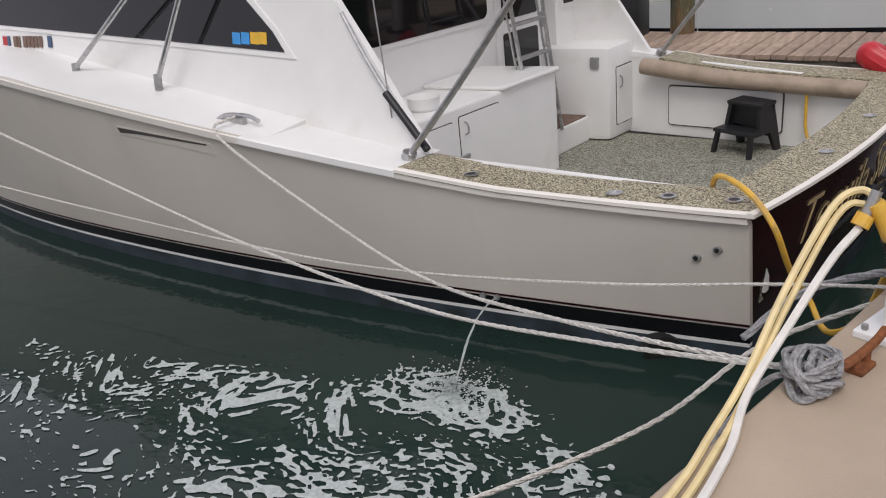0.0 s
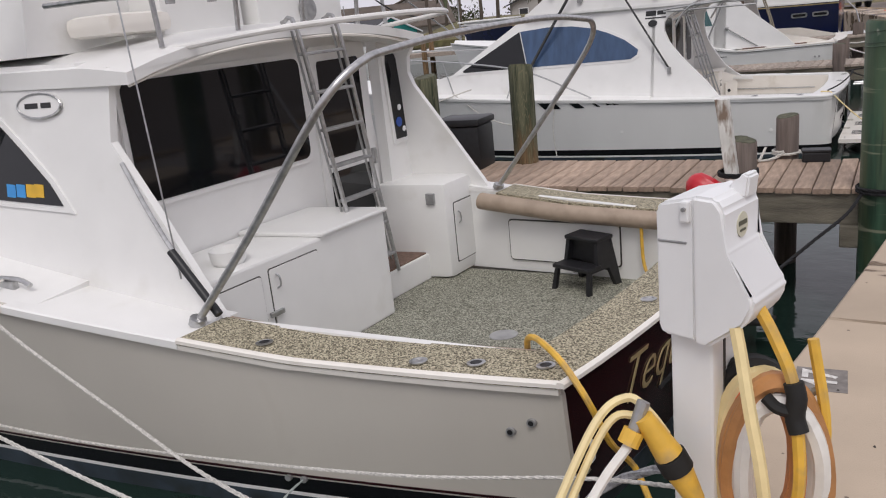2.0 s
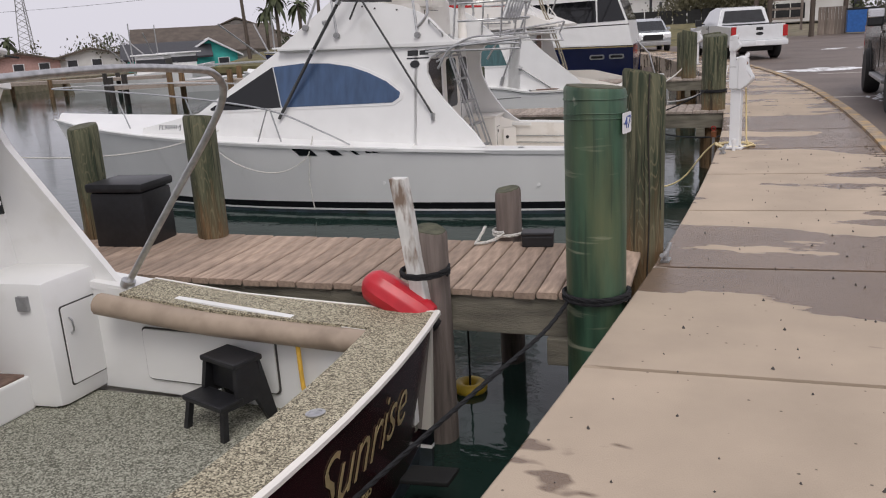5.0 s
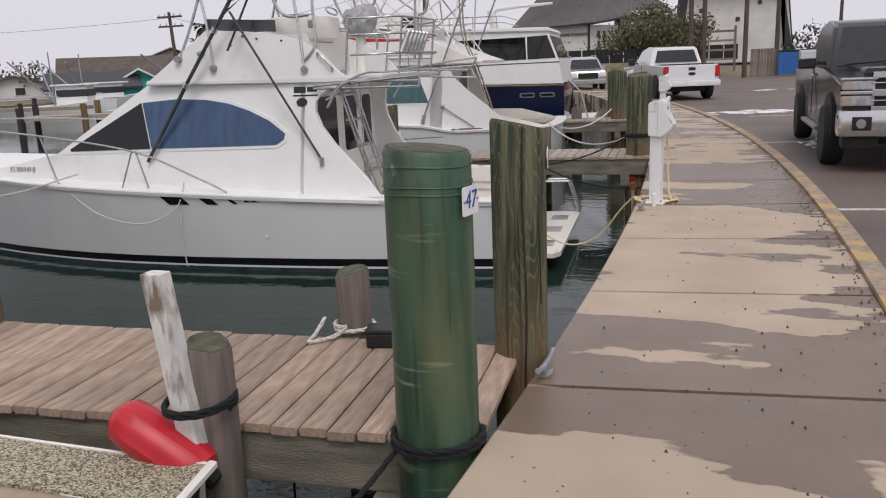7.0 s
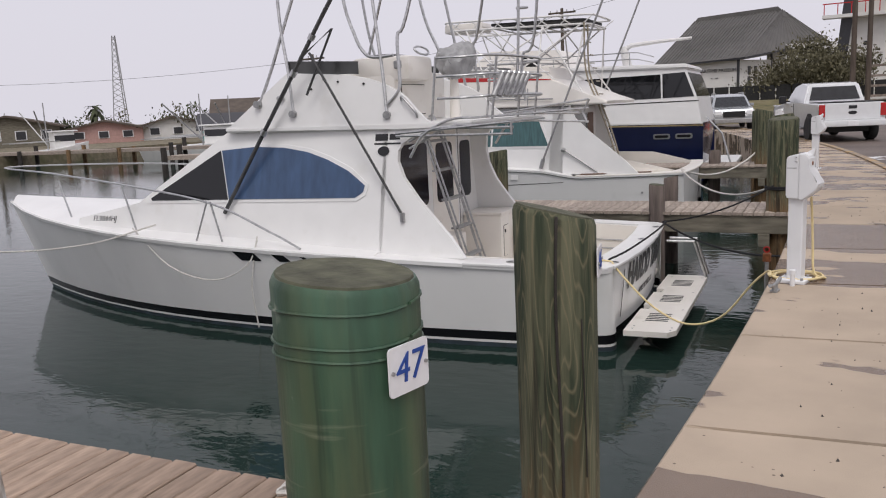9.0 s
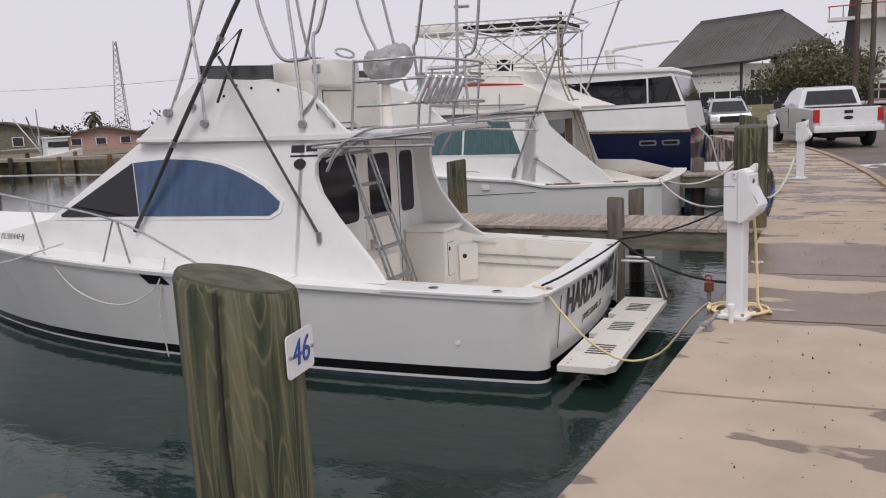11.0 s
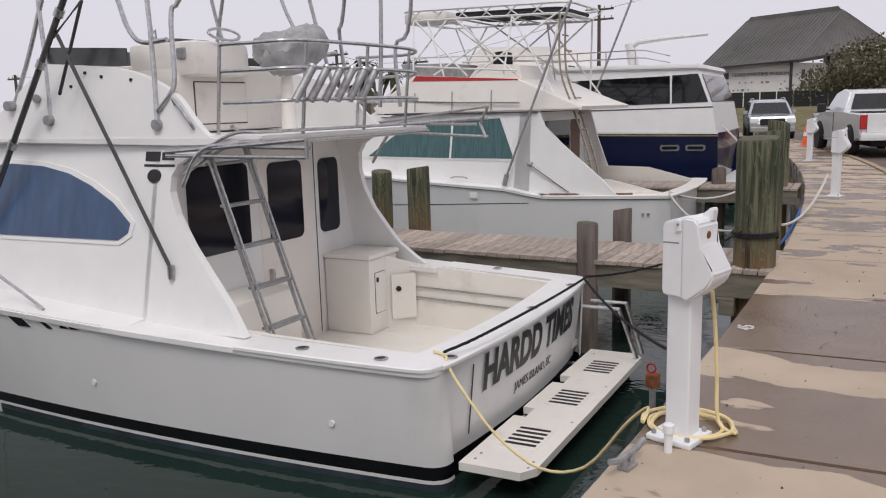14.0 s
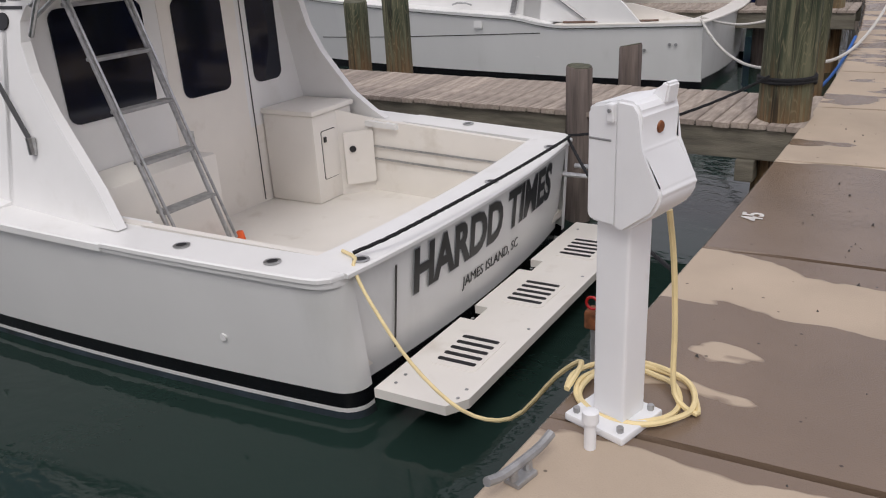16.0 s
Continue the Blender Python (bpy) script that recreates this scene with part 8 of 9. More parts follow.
def far_house(label, place, turn, size, wall, roof, wall_h, roof_h):
    t = thing("waterfront_house", label, "house", place, turn, "far shore houses")
    w, d = size
    part("wall", slab(bmesh.new(), [(-w / 2, 0), (w / 2, 0), (w / 2, wall_h), (0, wall_h + roof_h * 0.95), (-w / 2, wall_h)], lambda x, z, q: (x, q, z), d), wall, t)
    bm = bmesh.new()
    slab(bm, [(-w / 2 - 0.5, wall_h - 0.25), (0, wall_h + roof_h), (w / 2 + 0.5, wall_h - 0.25), (w / 2 + 0.5, wall_h - 0.1), (0, wall_h + roof_h + 0.18), (-w / 2 - 0.5, wall_h - 0.1)], lambda x, z, q: (x, -0.5 + q, z), d + 1)
    part("roof", bm, roof, t)
    for k in range(int(w / 2.2)):
        x = -w / 2 + 1.2 + 2.2 * k
        f = part("window", box(bmesh.new(), (x - 0.5, -0.08, wall_h * 0.35), (x + 0.5, 0.02, wall_h * 0.8)), SIGN_WHITE, t)
        part("pane", box(bmesh.new(), (x - 0.42, -0.1, wall_h * 0.38), (x + 0.42, -0.05, wall_h * 0.77)), FAR_DARK, f)
    return t


far_house("turquoise waterfront house with a low gable", (-46.2, 61.0, -0.5), 40, (4.6, 7), TURQUOISE, SIGN_WHITE, 1.3, 1.3)
far_house("turquoise waterfront shed with a grey roof", (-51.8, 57.0, -0.5), -49.5, (4, 6.5), TURQUOISE, FAR_DARK, 1.4, 1.0)
far_house("long brown-roofed boat house", (-57.5, 64.5, -0.3), -49.5, (10, 12.5), FAR_WALL, ROOF_BROWN, 1.5, 2.1)
far_house("pale house with a grey roof", (-60, 84, -0.3), 35, (12, 8), FAR_WALL, ROOF_BROWN, 2.6, 2.2)
far_house("pink and white waterfront cottage", (-66, 58, -0.3), 48, (7, 6), material("pink_wall", (0.45, 0.28, 0.25), 0.9), ROOF_BROWN, 1.5, 0.6)
far_house("small white waterfront cottage with brown roof", (-62, 63, -0.3), 48, (6, 6), STUCCO, ROOF_BROWN, 1.6, 0.6)
far_house("low brown waterfront shed", (-72, 52, -0.3), 50, (9, 6), BEAM, ROOF_BROWN, 2.0, 0.9)
far_house("dark-roofed house behind the boats", (-36, 78, -0.3), 30, (12, 8), FAR_WALL, FAR_DARK, 2.6, 2.2)

utility_pole((-38.8, 56.5, -0.2), 6.4, 2, "timber utility pole with two cross arms", -0.05)
utility_pole((-33.5, 58.5, -0.2), 5.6, 1, "timber utility pole with a cross arm", 0.04)
utility_pole((-66, 47, -0.2), 5.6, 1, "timber utility pole on the far shore")
utility_pole((-22, 66, -0.2), 9.0, 2, "timber utility pole with two cross arms")


def palm(place, height, seed):
    t = thing("palm_tree", "tall fan palm with drooping fronds", "tree", place, group="palm trees")
    rnd = random.Random(seed)
    part("trunk", tube(bmesh.new(), [(0, 0, 0), (0.1, 0, height * 0.5), (0.0, 0.05, height)], 0.16, 8, 4, 0.12), BARK, t, smooth=True)
    bm = bmesh.new()
    for k in range(34):
        a, up = rnd.uniform(0, math.tau), rnd.uniform(-0.9, 1.0)
        d = Vector((math.cos(a), math.sin(a), 0))
        L = rnd.uniform(0.9, 1.3)
        p0 = Vector((0, 0.05, height))
        pts = [p0 + d * L * s * (1 - 0.15 * s) + Vector((0, 0, L * (up * s - 0.75 * s * s))) for s in (0, 0.35, 0.7, 1.0)]
        side = d.cross(Vector((0, 0, 1))) * 0.17
        prev = None
        for i, p in enumerate(pts):
            w = (0.15, 0.8, 1.0, 0.1)[i]
            cur = (bm.verts.new(p - side * w), bm.verts.new(p + side * w - Vector((0, 0, 0.02))))
            if prev:
                bm.faces.new((prev[0], prev[1], cur[1], cur[0]))
            prev = cur
    part("crown", bm, LEAF, t)
    return t


palm((-34.0, 53.5, -0.25), 5.0, 1)
palm((-33.0, 55.0, -0.25), 4.4, 2)
palm((-30.5, 60.0, -0.25), 3.9, 3)
palm((-69, 59.5, -0.25), 3.4, 4)
palm((-40.5, 61.5, -0.25), 4.4, 5)

rnd = random.Random(11)
for k in range(15):
    a = k / 14
    x, y = -84 + 62 * a + rnd.uniform(-2, 2), 52 + 44 * a + rnd.uniform(-3, 3)
    clump_tree("scrub_tree", "grey-green scrub tree on the far shore", (x, y, -0.3), rnd.uniform(2.4, 4.2), rnd.uniform(5, 9), LEAF_BROWN if k % 2 else LEAF, 0.1, 0.2, 500, 20 + k)


def lattice_mast(place, height):
    t = thing("lattice_mast", "tall thin steel lattice radio mast", "mast", place)
    bm = bmesh.new()
    n = 18
    for i in range(n):
        z0, z1 = height * i / n, height * (i + 1) / n
        w0, w1 = 1.1 * (1 - i / n) + 0.25, 1.1 * (1 - (i + 1) / n) + 0.25
        for k in range(3):
            a, b = math.tau * k / 3, math.tau * (k + 1) / 3
            tube(bm, [(w0 * math.cos(a), w0 * math.sin(a), z0), (w1 * math.cos(a), w1 * math.sin(a), z1)], 0.06, 4)
            tube(bm, [(w0 * math.cos(a), w0 * math.sin(a), z0), (w1 * math.cos(b), w1 * math.sin(b), z1)], 0.04, 4)
    part("lattice", bm, DULL_STEEL, t)


lattice_mast((-91.7, 81.7, -0.3), 13.5)


def work_boat(label, place, turn, size, seed):
    """A far shrimp or fishing boat: hull, wheelhouse, mast and booms."""
    t = thing("work_boat", label, "boat", (place[0], place[1], WATER), turn, "far work boats")
    L, w = size
    bm = bmesh.new()
    rows = []
    for i in range(9):
        s = i / 8
        h = w / 2 * (1 - max(0, (s - 0.5) / 0.5) ** 2.2)
        sheer = 0.75 + 0.65 * s * s
        rows.append([bm.verts.new(c) for c in ((L * (s - 0.5), -h, sheer), (L * (s - 0.5) * 0.95, -h * 0.75, -0.2), (L * (s - 0.5) * 0.95, h * 0.75, -0.2), (L * (s - 0.5), h, sheer))])
    for a, b in zip(rows, rows[1:]):
        for k in range(4):
            bm.faces.new((a[k], a[(k + 1) % 4], b[(k + 1) % 4], b[k]))
    bm.faces.new(rows[0])
    bm.faces.new(rows[-1][::-1])
    part("hull", bm, HULL_WHITE, t)
    part("wheelhouse", box(bmesh.new(), (L * 0.05, -w * 0.3, 0.8), (L * 0.3, w * 0.3, 2.2), 0.05), GELCOAT, t)
    part("windows", box(bmesh.new(), (L * 0.06, -w * 0.305, 1.5), (L * 0.305, w * 0.305, 1.95), 0.0), FAR_DARK, t)
    part("roof", box(bmesh.new(), (L * 0.02, -w * 0.36, 2.2), (L * 0.34, w * 0.36, 2.3), 0.03), GELCOAT, t)
    part("mast", cyl(bmesh.new(), (0, 0, 0.8), (0, 0, 4.4), 0.06, 0.04, 8), DULL_STEEL, t)
    rnd = random.Random(seed)
    for s in (-1, 1):
        part("boom", tube(bmesh.new(), [(0, 0, 1.2), (-L * 0.2, s * w * 0.9, 3.8)], 0.05, 6), DULL_STEEL, t)
        part("rail", tube(bmesh.new(), [(-L * 0.48, s * w * 0.48, 1.5), (L * 0.1, s * w * 0.48, 1.55)], 0.03, 6), STEEL, t)
    return t


work_boat("white work boat with booms on the far shore", (-41, 46, 0), 25, (8, 2.8), 1)
work_boat("white shrimp boat by the far houses", (-44.5, 52.5, 0), 60, (9, 3), 2)
work_boat("small white boat at a far pier", (-55, 44, 0), 70, (6, 2.2), 3)
work_boat("white sailing boat hull beyond the far pier", (-28, 44, 0), 15, (11, 3.2), 4)
work_boat("white boat at the far pier", (-22, 50, 0), 10, (10, 3.2), 5)

# far finger piers with posts
for (x0, y0, x1, y1, n, g) in ((-62, 36.5, -36, 43.5, 7, "far piers"), (-30, 33, -16, 38, 5, "far piers")):
    t = thing("far_pier", "low grey far pier with posts", "pier", (x0, y0, 0), group=g)
    d = Vector((x1 - x0, y1 - y0, 0))
    bm = box(bmesh.new(), (0, -0.7, -0.25), (d.length, 0.7, -0.05))
    bm.transform(pose(0, 0, 0, 0, 0, math.degrees(math.atan2(d.y, d.x))))
    part("deck", bm, PLANK_GREY, t)
    rnd = random.Random(n)
    for k in range(n):
        q = d * (k / n)
        for s in (-1, 1):
            h = rnd.uniform(0.0, 0.6)
            side = Vector((-d.y, d.x, 0)).normalized() * 0.8 * s
            part("pier_post", cyl(bmesh.new(), q + side + Vector((0, 0, -2.5)), q + side + Vector((0, 0, h)), 0.15, 0.14, 8), PILE_BROWN if k % 3 else PILE_DARK, t)
for a, b in (((-38.8, 56.5, 5.8), (-33.5, 58.5, 5.2)), ((-66, 47, 5.2), (-38.8, 56.5, 5.8)), ((-33.5, 58.5, 5.2), (-22, 66, 8.4)), ((-22, 66, 8.4), (-1.3, 58, 11.2)), ((-1.3, 58, 11.2), (30, 50, 11))):
    rope("overhead_cable", "thin black overhead cable between poles", sag(a, b, 0.35), 0.012, ROPE_BLACK, "cable", 2, "overhead cables", False)


# ---- power pedestals on the quay ----
def pedestal(label, x, y, turn=-11.0, decal=True):
    """A moulded power pedestal: square post on a bolted flange, hooded head with a drooping nose."""
    t = thing("power_pedestal", label, "pedestal", (x, y, rise(y)), turn, "power pedestals")
    # local: +x towards the nose, +y through the thickness
    part("flange", box(bmesh.new(), (-0.05, -0.04, 0), (0.19, 0.2, 0.03), 0.008), PEDESTAL_WHITE, t, "white base flange")
    for bx_ in (-0.02, 0.16):
        for by_ in (-0.01, 0.17):
            part("bolt", cyl(bmesh.new(), (bx_, by_, 0.028), (bx_, by_, 0.05), 0.012, seg=6), DULL_STEEL, t)
    part("post", box(bmesh.new(), (0.015, 0.035, 0.028), (0.14, 0.16, 0.78), 0.01), PEDESTAL_WHITE, t, "square white post")
    if decal:
        part("post_groove", box(bmesh.new(), (0.138, 0.09, 0.05), (0.1425, 0.1, 0.74)), DARK_TRIM, t)
    back = [(0.0, 0.76), (0.0, 1.09), (0.015, 1.11), (0.11, 1.13), (0.11, 0.74), (0.015, 0.745)]
    bm = slab(bmesh.new(), back, lambda p, q, w: (p, w, q), 0.2)
    bmesh.ops.bevel(bm, geom=list(bm.edges), offset=0.008, segments=2, affect="EDGES")
    head = part("head", bm, PEDESTAL_WHITE, t, "white moulded head with a hinged hood", True)
    hood = [(0.102, 0.737), (0.102, 1.134), (0.165, 1.13), (0.188, 1.1), (0.186, 0.99), (0.262, 0.885), (0.264, 0.86), (0.24, 0.81), (0.135, 0.727)]
    bm = slab(bmesh.new(), hood, lambda p, q, w: (p, -0.003 + w, q), 0.206)
    bmesh.ops.bevel(bm, geom=list(bm.edges), offset=0.01, segments=3, affect="EDGES")
    hd = part("hood", bm, PEDESTAL_WHITE, head, "hinged hood over the sockets", True)
    part("slot", box(bmesh.new(), (0.006, -0.002, 1.005), (0.088, 0.004, 1.012), 0.002), DULL_STEEL, head)
    part("lug", box(bmesh.new(), (0.075, -0.012, 1.065), (0.1, 0.02, 1.12), 0.005), PEDESTAL_WHITE, head)
    part("lug_screw", cyl(bmesh.new(), (0.088, -0.018, 1.1), (0.088, -0.01, 1.1), 0.006, seg=8), DULL_STEEL, head)
    bm = slab(bmesh.new(), [(0.125, 1.115), (0.19, 1.105), (0.198, 1.165), (0.178, 1.172), (0.16, 1.145)], lambda p, q, w: (p, 0.12 + w, q), 0.06)
    bmesh.ops.bevel(bm, geom=list(bm.edges), offset=0.006, segments=2, affect="EDGES")
    part("hinge_knuckle", bm, PEDESTAL_WHITE, head, smooth=True)
    # on the front, above the nose
    if decal:
        oval = [(0.1 + 0.03 * math.cos(a), 1.045 + 0.033 * math.sin(a)) for a in np.linspace(0, math.tau, 20)[:-1]]
        dc = part("oval_decal", slab(bmesh.new(), oval, lambda p, q, w: (0.187 + w, p, q), 0.0025), material("cream_decal", (0.62, 0.6, 0.48), 0.5), head, "faded cream oval decal with bars")
        ink = material("dark_decal_ink", (0.1, 0.1, 0.07), 0.5)
        part("decal_bar", box(bmesh.new(), (0.1895, 0.078, 1.044), (0.191, 0.122, 1.056)), ink, dc)
        part("decal_bar", box(bmesh.new(), (0.1895, 0.085, 1.028), (0.191, 0.115, 1.034)), ink, dc)
    else:
        part("rust_mark", cyl(bmesh.new(), (0.186, 0.1, 1.045), (0.192, 0.1, 1.045), 0.02, 0.016, 10), RUST, head, "rusty lock")
    return t


pedestal("white plastic power pedestal hung with coiled shore cables", -0.31, 1.15)
pedestal("white plastic power pedestal with a yellow hose at its foot", 0.11, 12.11, decal=False)
pedestal("white plastic power pedestal further along the quay", -0.62, 23.4, decal=False)
pedestal("white plastic power pedestal far along the quay", -2.35, 32.0, decal=False)
t = thing("pipe_stub", "short capped white pipe beside a pedestal", "pipe", (0.2, 11.98, 0))
part("pipe", lathe(bmesh.new(), [(0.02, 0.0), (0.02, 0.1), (0.028, 0.1), (0.028, 0.14), (0.02, 0.145)], 14), PEDESTAL_WHITE, t, smooth=True)
tap = thing("garden_tap", "red-handled brass tap on a standpipe", "tap", (-0.09, 12.62, -0.3))
part("standpipe", cyl(bmesh.new(), (0, 0, -0.3), (0, 0, 0.42), 0.018, seg=10), DULL_STEEL, tap)
part("valve", box(bmesh.new(), (-0.035, -0.035, 0.38), (0.035, 0.035, 0.46), 0.01), RUST, tap)
part("handle", tube(bmesh.new(), [(0.026 * math.cos(a), -0.03, 0.5 + 0.026 * math.sin(a)) for a in np.linspace(0, math.tau, 14)], 0.006, 6), LAMP_RED, tap, "worn red wheel handle")


def coil(name, label, centre, r, turns, rad, mat, upright=None, seed=0, category="hose"):
    """Loose loops of hose or cable."""
    rnd = random.Random(seed)
    c = Vector(centre)
    pts = []
    ex, ey = (Vector((1, 0, 0)), Vector((0, 1, 0))) if upright is None else (Vector(upright[0]), Vector(upright[1]))
    ez = ex.cross(ey)
    for i in range(int(turns * 14) + 1):
        a = math.tau * i / 14
        k = r * (1 + 0.16 * math.sin(a * 0.37 + seed) + rnd.uniform(-0.03, 0.03))
        pts.append(c + ex * k * math.cos(a) + ey * k * math.sin(a) + ez * (rad * 0.55 + 0.006 * i / 14 + rnd.uniform(0, 0.01)))
    return pts


# hose from the second pedestal to the sport boat
pts = coil("", "", (0.2, 12.32, 0.0), 0.2, 2.6, 0.014, None, seed=2)
pts = [(0.3, 12.32, 0.74), (0.31, 12.36, 0.55), (0.32, 12.38, 0.3), (0.34, 12.36, 0.05)] + pts
pts += [(-0.05, 12.42, 0.03), (-0.2, 12.5, -0.12), (-0.5, 12.62, -0.5), (-0.85, 12.72, -0.63), (-1.2, 12.78, -0.5), (-1.5, 12.84, -0.25), (-1.66, 12.9, -0.1), (-1.72, 12.98, -0.075), (-1.85, 13.02, -0.072)]
rope("water_hose", "yellow water hose coiled at a pedestal and led to a boat", pts, 0.0105, HOSE_PALE, "hose", 4, strands=False)
rope("stern_line", "black mooring line along the transom", [(-1.75, 13.0, -0.06), (-1.62, 13.3, 0.0), (-1.62, 14.4, 0.02), (-1.72, 15.4, 0.0), (-1.86, 15.85, -0.06)], 0.012, ROPE_BLACK, group="mooring lines")
rope("stern_line", "black mooring line from the boat quarter to the quay", sag((-1.84, 15.75, -0.05), (-0.02, 13.45, -0.02), 0.12), 0.013, ROPE_BLACK, group="mooring lines")
rope("mooring_line", "black mooring line from the boat quarter to a green pile", sag((-1.86, 15.8, -0.05), (-0.4, 16.75, 0.45), 0.12), 0.012, ROPE_BLACK, group="mooring lines")
rope("hung_line", "white line draped from the bow rail down the hull", [(-5.9, 12.05, 0.2), (-5.95, 11.98, -0.2), (-5.98, 11.97, -0.5), (-5.95, 12.0, -0.95)], 0.009, ROPE_WHITE, soft=4, group="mooring lines", strands=False)
rope("hung_line", "white line looping across the bow", [(-5.9, 12.05, 0.15), (-6.0, 11.93, -0.15), (-6.5, 11.85, -0.35), (-7.2, 11.8, -0.2), (-8.0, 11.95, 0.25)], 0.009, ROPE_WHITE, soft=4, group="mooring lines", strands=False)
rope("bow_line", "white bow line led away from the boat", [(-7.6, 12.0, 0.3), (-8.6, 11.6, 0.05), (-10.0, 11.0, 0.0), (-12.5, 10.2, 0.2)], 0.012, ROPE_WHITE, group="mooring lines")


def horn_cleat(x, y, turn, mat=DULL_STEEL, label="galvanised horn cleat bolted to the quay"):
    t = thing("dock_cleat", label, "cleat", (x, y, 0), turn, "dock cleats")
    part("base", box(bmesh.new(), (-0.05, -0.03, 0), (0.05, 0.03, 0.02), 0.006), mat, t)
    part("horn", tube(bmesh.new(), [(-0.16, 0, 0.085), (-0.08, 0, 0.065), (0.08, 0, 0.065), (0.16, 0, 0.085)], 0.016, 8, 4), mat, t, smooth=True)
    for s in (-0.035, 0.035):
        part("leg", cyl(bmesh.new(), (s, 0, 0.01), (s, 0, 0.07), 0.016, 0.014, 10), mat, t)


horn_cleat(0.09, 11.72, 82)
horn_cleat(-0.28, 0.92, 80, RUST, "rusty horn cleat under a knotted rope")
horn_cleat(0.06, 6.95, 88)


def stencil(text, x, y, turn, wide, tall, plate=False):
    t = thing("stencilled_number", "worn white slip number painted on the concrete", "marking", (x, y, 0), turn, "slip numbers")
    if plate:
        bm = slab(bmesh.new(), [(-wide / 2, -tall / 2), (wide / 2, -tall / 2), (wide / 2, tall / 2), (-wide / 2, tall / 2)], lambda p, q, w: (p, q, 0.0005 + w), 0.0015)
        part("backing", bm, material("grey_paint_patch", (0.2, 0.18, 0.165), 0.8, vary=0.3, scale=20), t, "dark grey painted patch")
    bm = letters(text, tall * 0.95, 0.0008, 0.0, 0.9, 0.02)
    bm.transform(Matrix.Translation((0, 0, 0.004)))
    part("digits", bm, STENCIL, t)


stencil("47", -0.12, 2.57, 98, 0.22, 0.2, True)
stencil("45", 0.03, 14.4, 98, 0.2, 0.17)

# ---- knotted rope, cables and lines at the first pedestal ----
rnd = random.Random(8)
pts = []
for i in range(70):
    a = i * 0.83
    r = 0.075 + 0.022 * math.sin(i * 0.37)
    pts.append((-0.37 + r * math.cos(a) * math.cos(i * 0.11), 0.72 + r * math.sin(a), 0.07 + 0.05 * math.sin(i * 0.55) + 0.02 * math.sin(i * 1.7)))
rope("rope_knot", "heap of knotted grey mooring rope on a cleat", pts, 0.0125, ROPE_GREY, soft=4)
KNOT = Vector((-0.42, 0.72, 0.06))
rope("mooring_line", "white mooring line from the boat's side cleat to the quay", [b1.world(3.5, -1.82, 0.335), b1.world(3.4, -2.06, 0.24), (-3.3, 1.4, -0.3), (-2.5, 1.28, -0.38), (-1.6, 1.05, -0.23), (-0.95, 0.85, -0.07), KNOT], 0.0105, ROPE_WHITE, group="mooring lines")
rope("mooring_line", "white mooring line from the bow to the quay", [(-9.2, 0.6, 0.67), (-6.88, 0.72, 0.25), (-5.6, 1.0, -0.13), (-3.96, 1.0, -0.3), (-2.4, 0.95, -0.33), (-1.3, 0.85, -0.16), KNOT], 0.0105, ROPE_WHITE, group="mooring lines")
rope("spring_line", "white spring line along the hull side", [(-8.74, 0.7, -0.33), (-6.56, 1.05, -0.47), (-4.3, 1.36, -0.545), (-3.2, 1.62, -0.58), (-1.7, 1.6, -0.31), (-0.8, 1.65, -0.12), (-0.25, 1.5, 0.06)], 0.0085, ROPE_WHITE, group="mooring lines")
rope("mooring_line", "slack white mooring line off the quay edge", [(-0.2, 1.52, 0.05), (-0.42, 1.55, -0.08), (-0.8, 1.4, -0.32), (-1.02, 0.95, -0.5), (-1.25, 0.25, -0.46), (-1.6, -0.5, -0.4), (-2.4, -1.8, -0.2)], 0.011, ROPE_WHITE, group="mooring lines")
rope("mooring_line", "white mooring line low over the water", sag((-3.6, -0.9, -0.28), (-1.2, -1.6, -0.2), 0.12), 0.014, ROPE_WHITE, group="mooring lines")
rope("mooring_line", "thin grey line from the knot over the quay edge", [KNOT, (-0.52, 0.62, 0.0), (-0.62, 0.35, -0.2), (-0.85, -0.1, -0.42), (-1.1, -0.9, -0.5)], 0.011, ROPE_GREY, group="mooring lines")
rope("mooring_line", "grey rope from the quay edge to the transom", [(-0.25, 1.62, 0.06), (-0.45, 1.72, -0.02), (-0.75, 1.75, -0.2), (-0.9, 1.5, -0.35)], 0.018, ROPE_GREY, group="mooring lines")

rope("shore_cable", "yellow shore cable over the gunwale into the cockpit", [(-1.55, 2.62, -0.12), (-1.5, 2.55, 0.0), (-1.4, 2.48, 0.03), (-1.2, 2.32, 0.01), (-1.05, 2.25, -0.12), (-1.0, 2.38, -0.4), (-0.95, 2.55, -0.62), (-0.8, 2.4, -0.72), (-0.55, 2.0, -0.4), (-0.42, 1.8, -0.05), (-0.33, 1.55, 0.2), (-0.3, 1.35, 0.5)], 0.017, HOSE_YELLOW, "cable", 6, "shore cables", False)
plug_top = Vector((-0.38, 1.08, 0.57))
rope("shore_cable", "pale yellow shore cable trailing along the quay edge", [(-0.27, 1.08, 0.48), (-0.32, 1.08, 0.54), plug_top, (-0.44, 1.0, 0.52), (-0.5, 0.8, 0.3), (-0.52, 0.55, 0.1), (-0.52, 0.3, 0.03), (-0.5, -0.1, 0.02), (-0.56, -1.0, 0.02), (-0.62, -3.0, 0.02)], 0.0125, HOSE_PALE, "cable", 6, "shore cables", False)
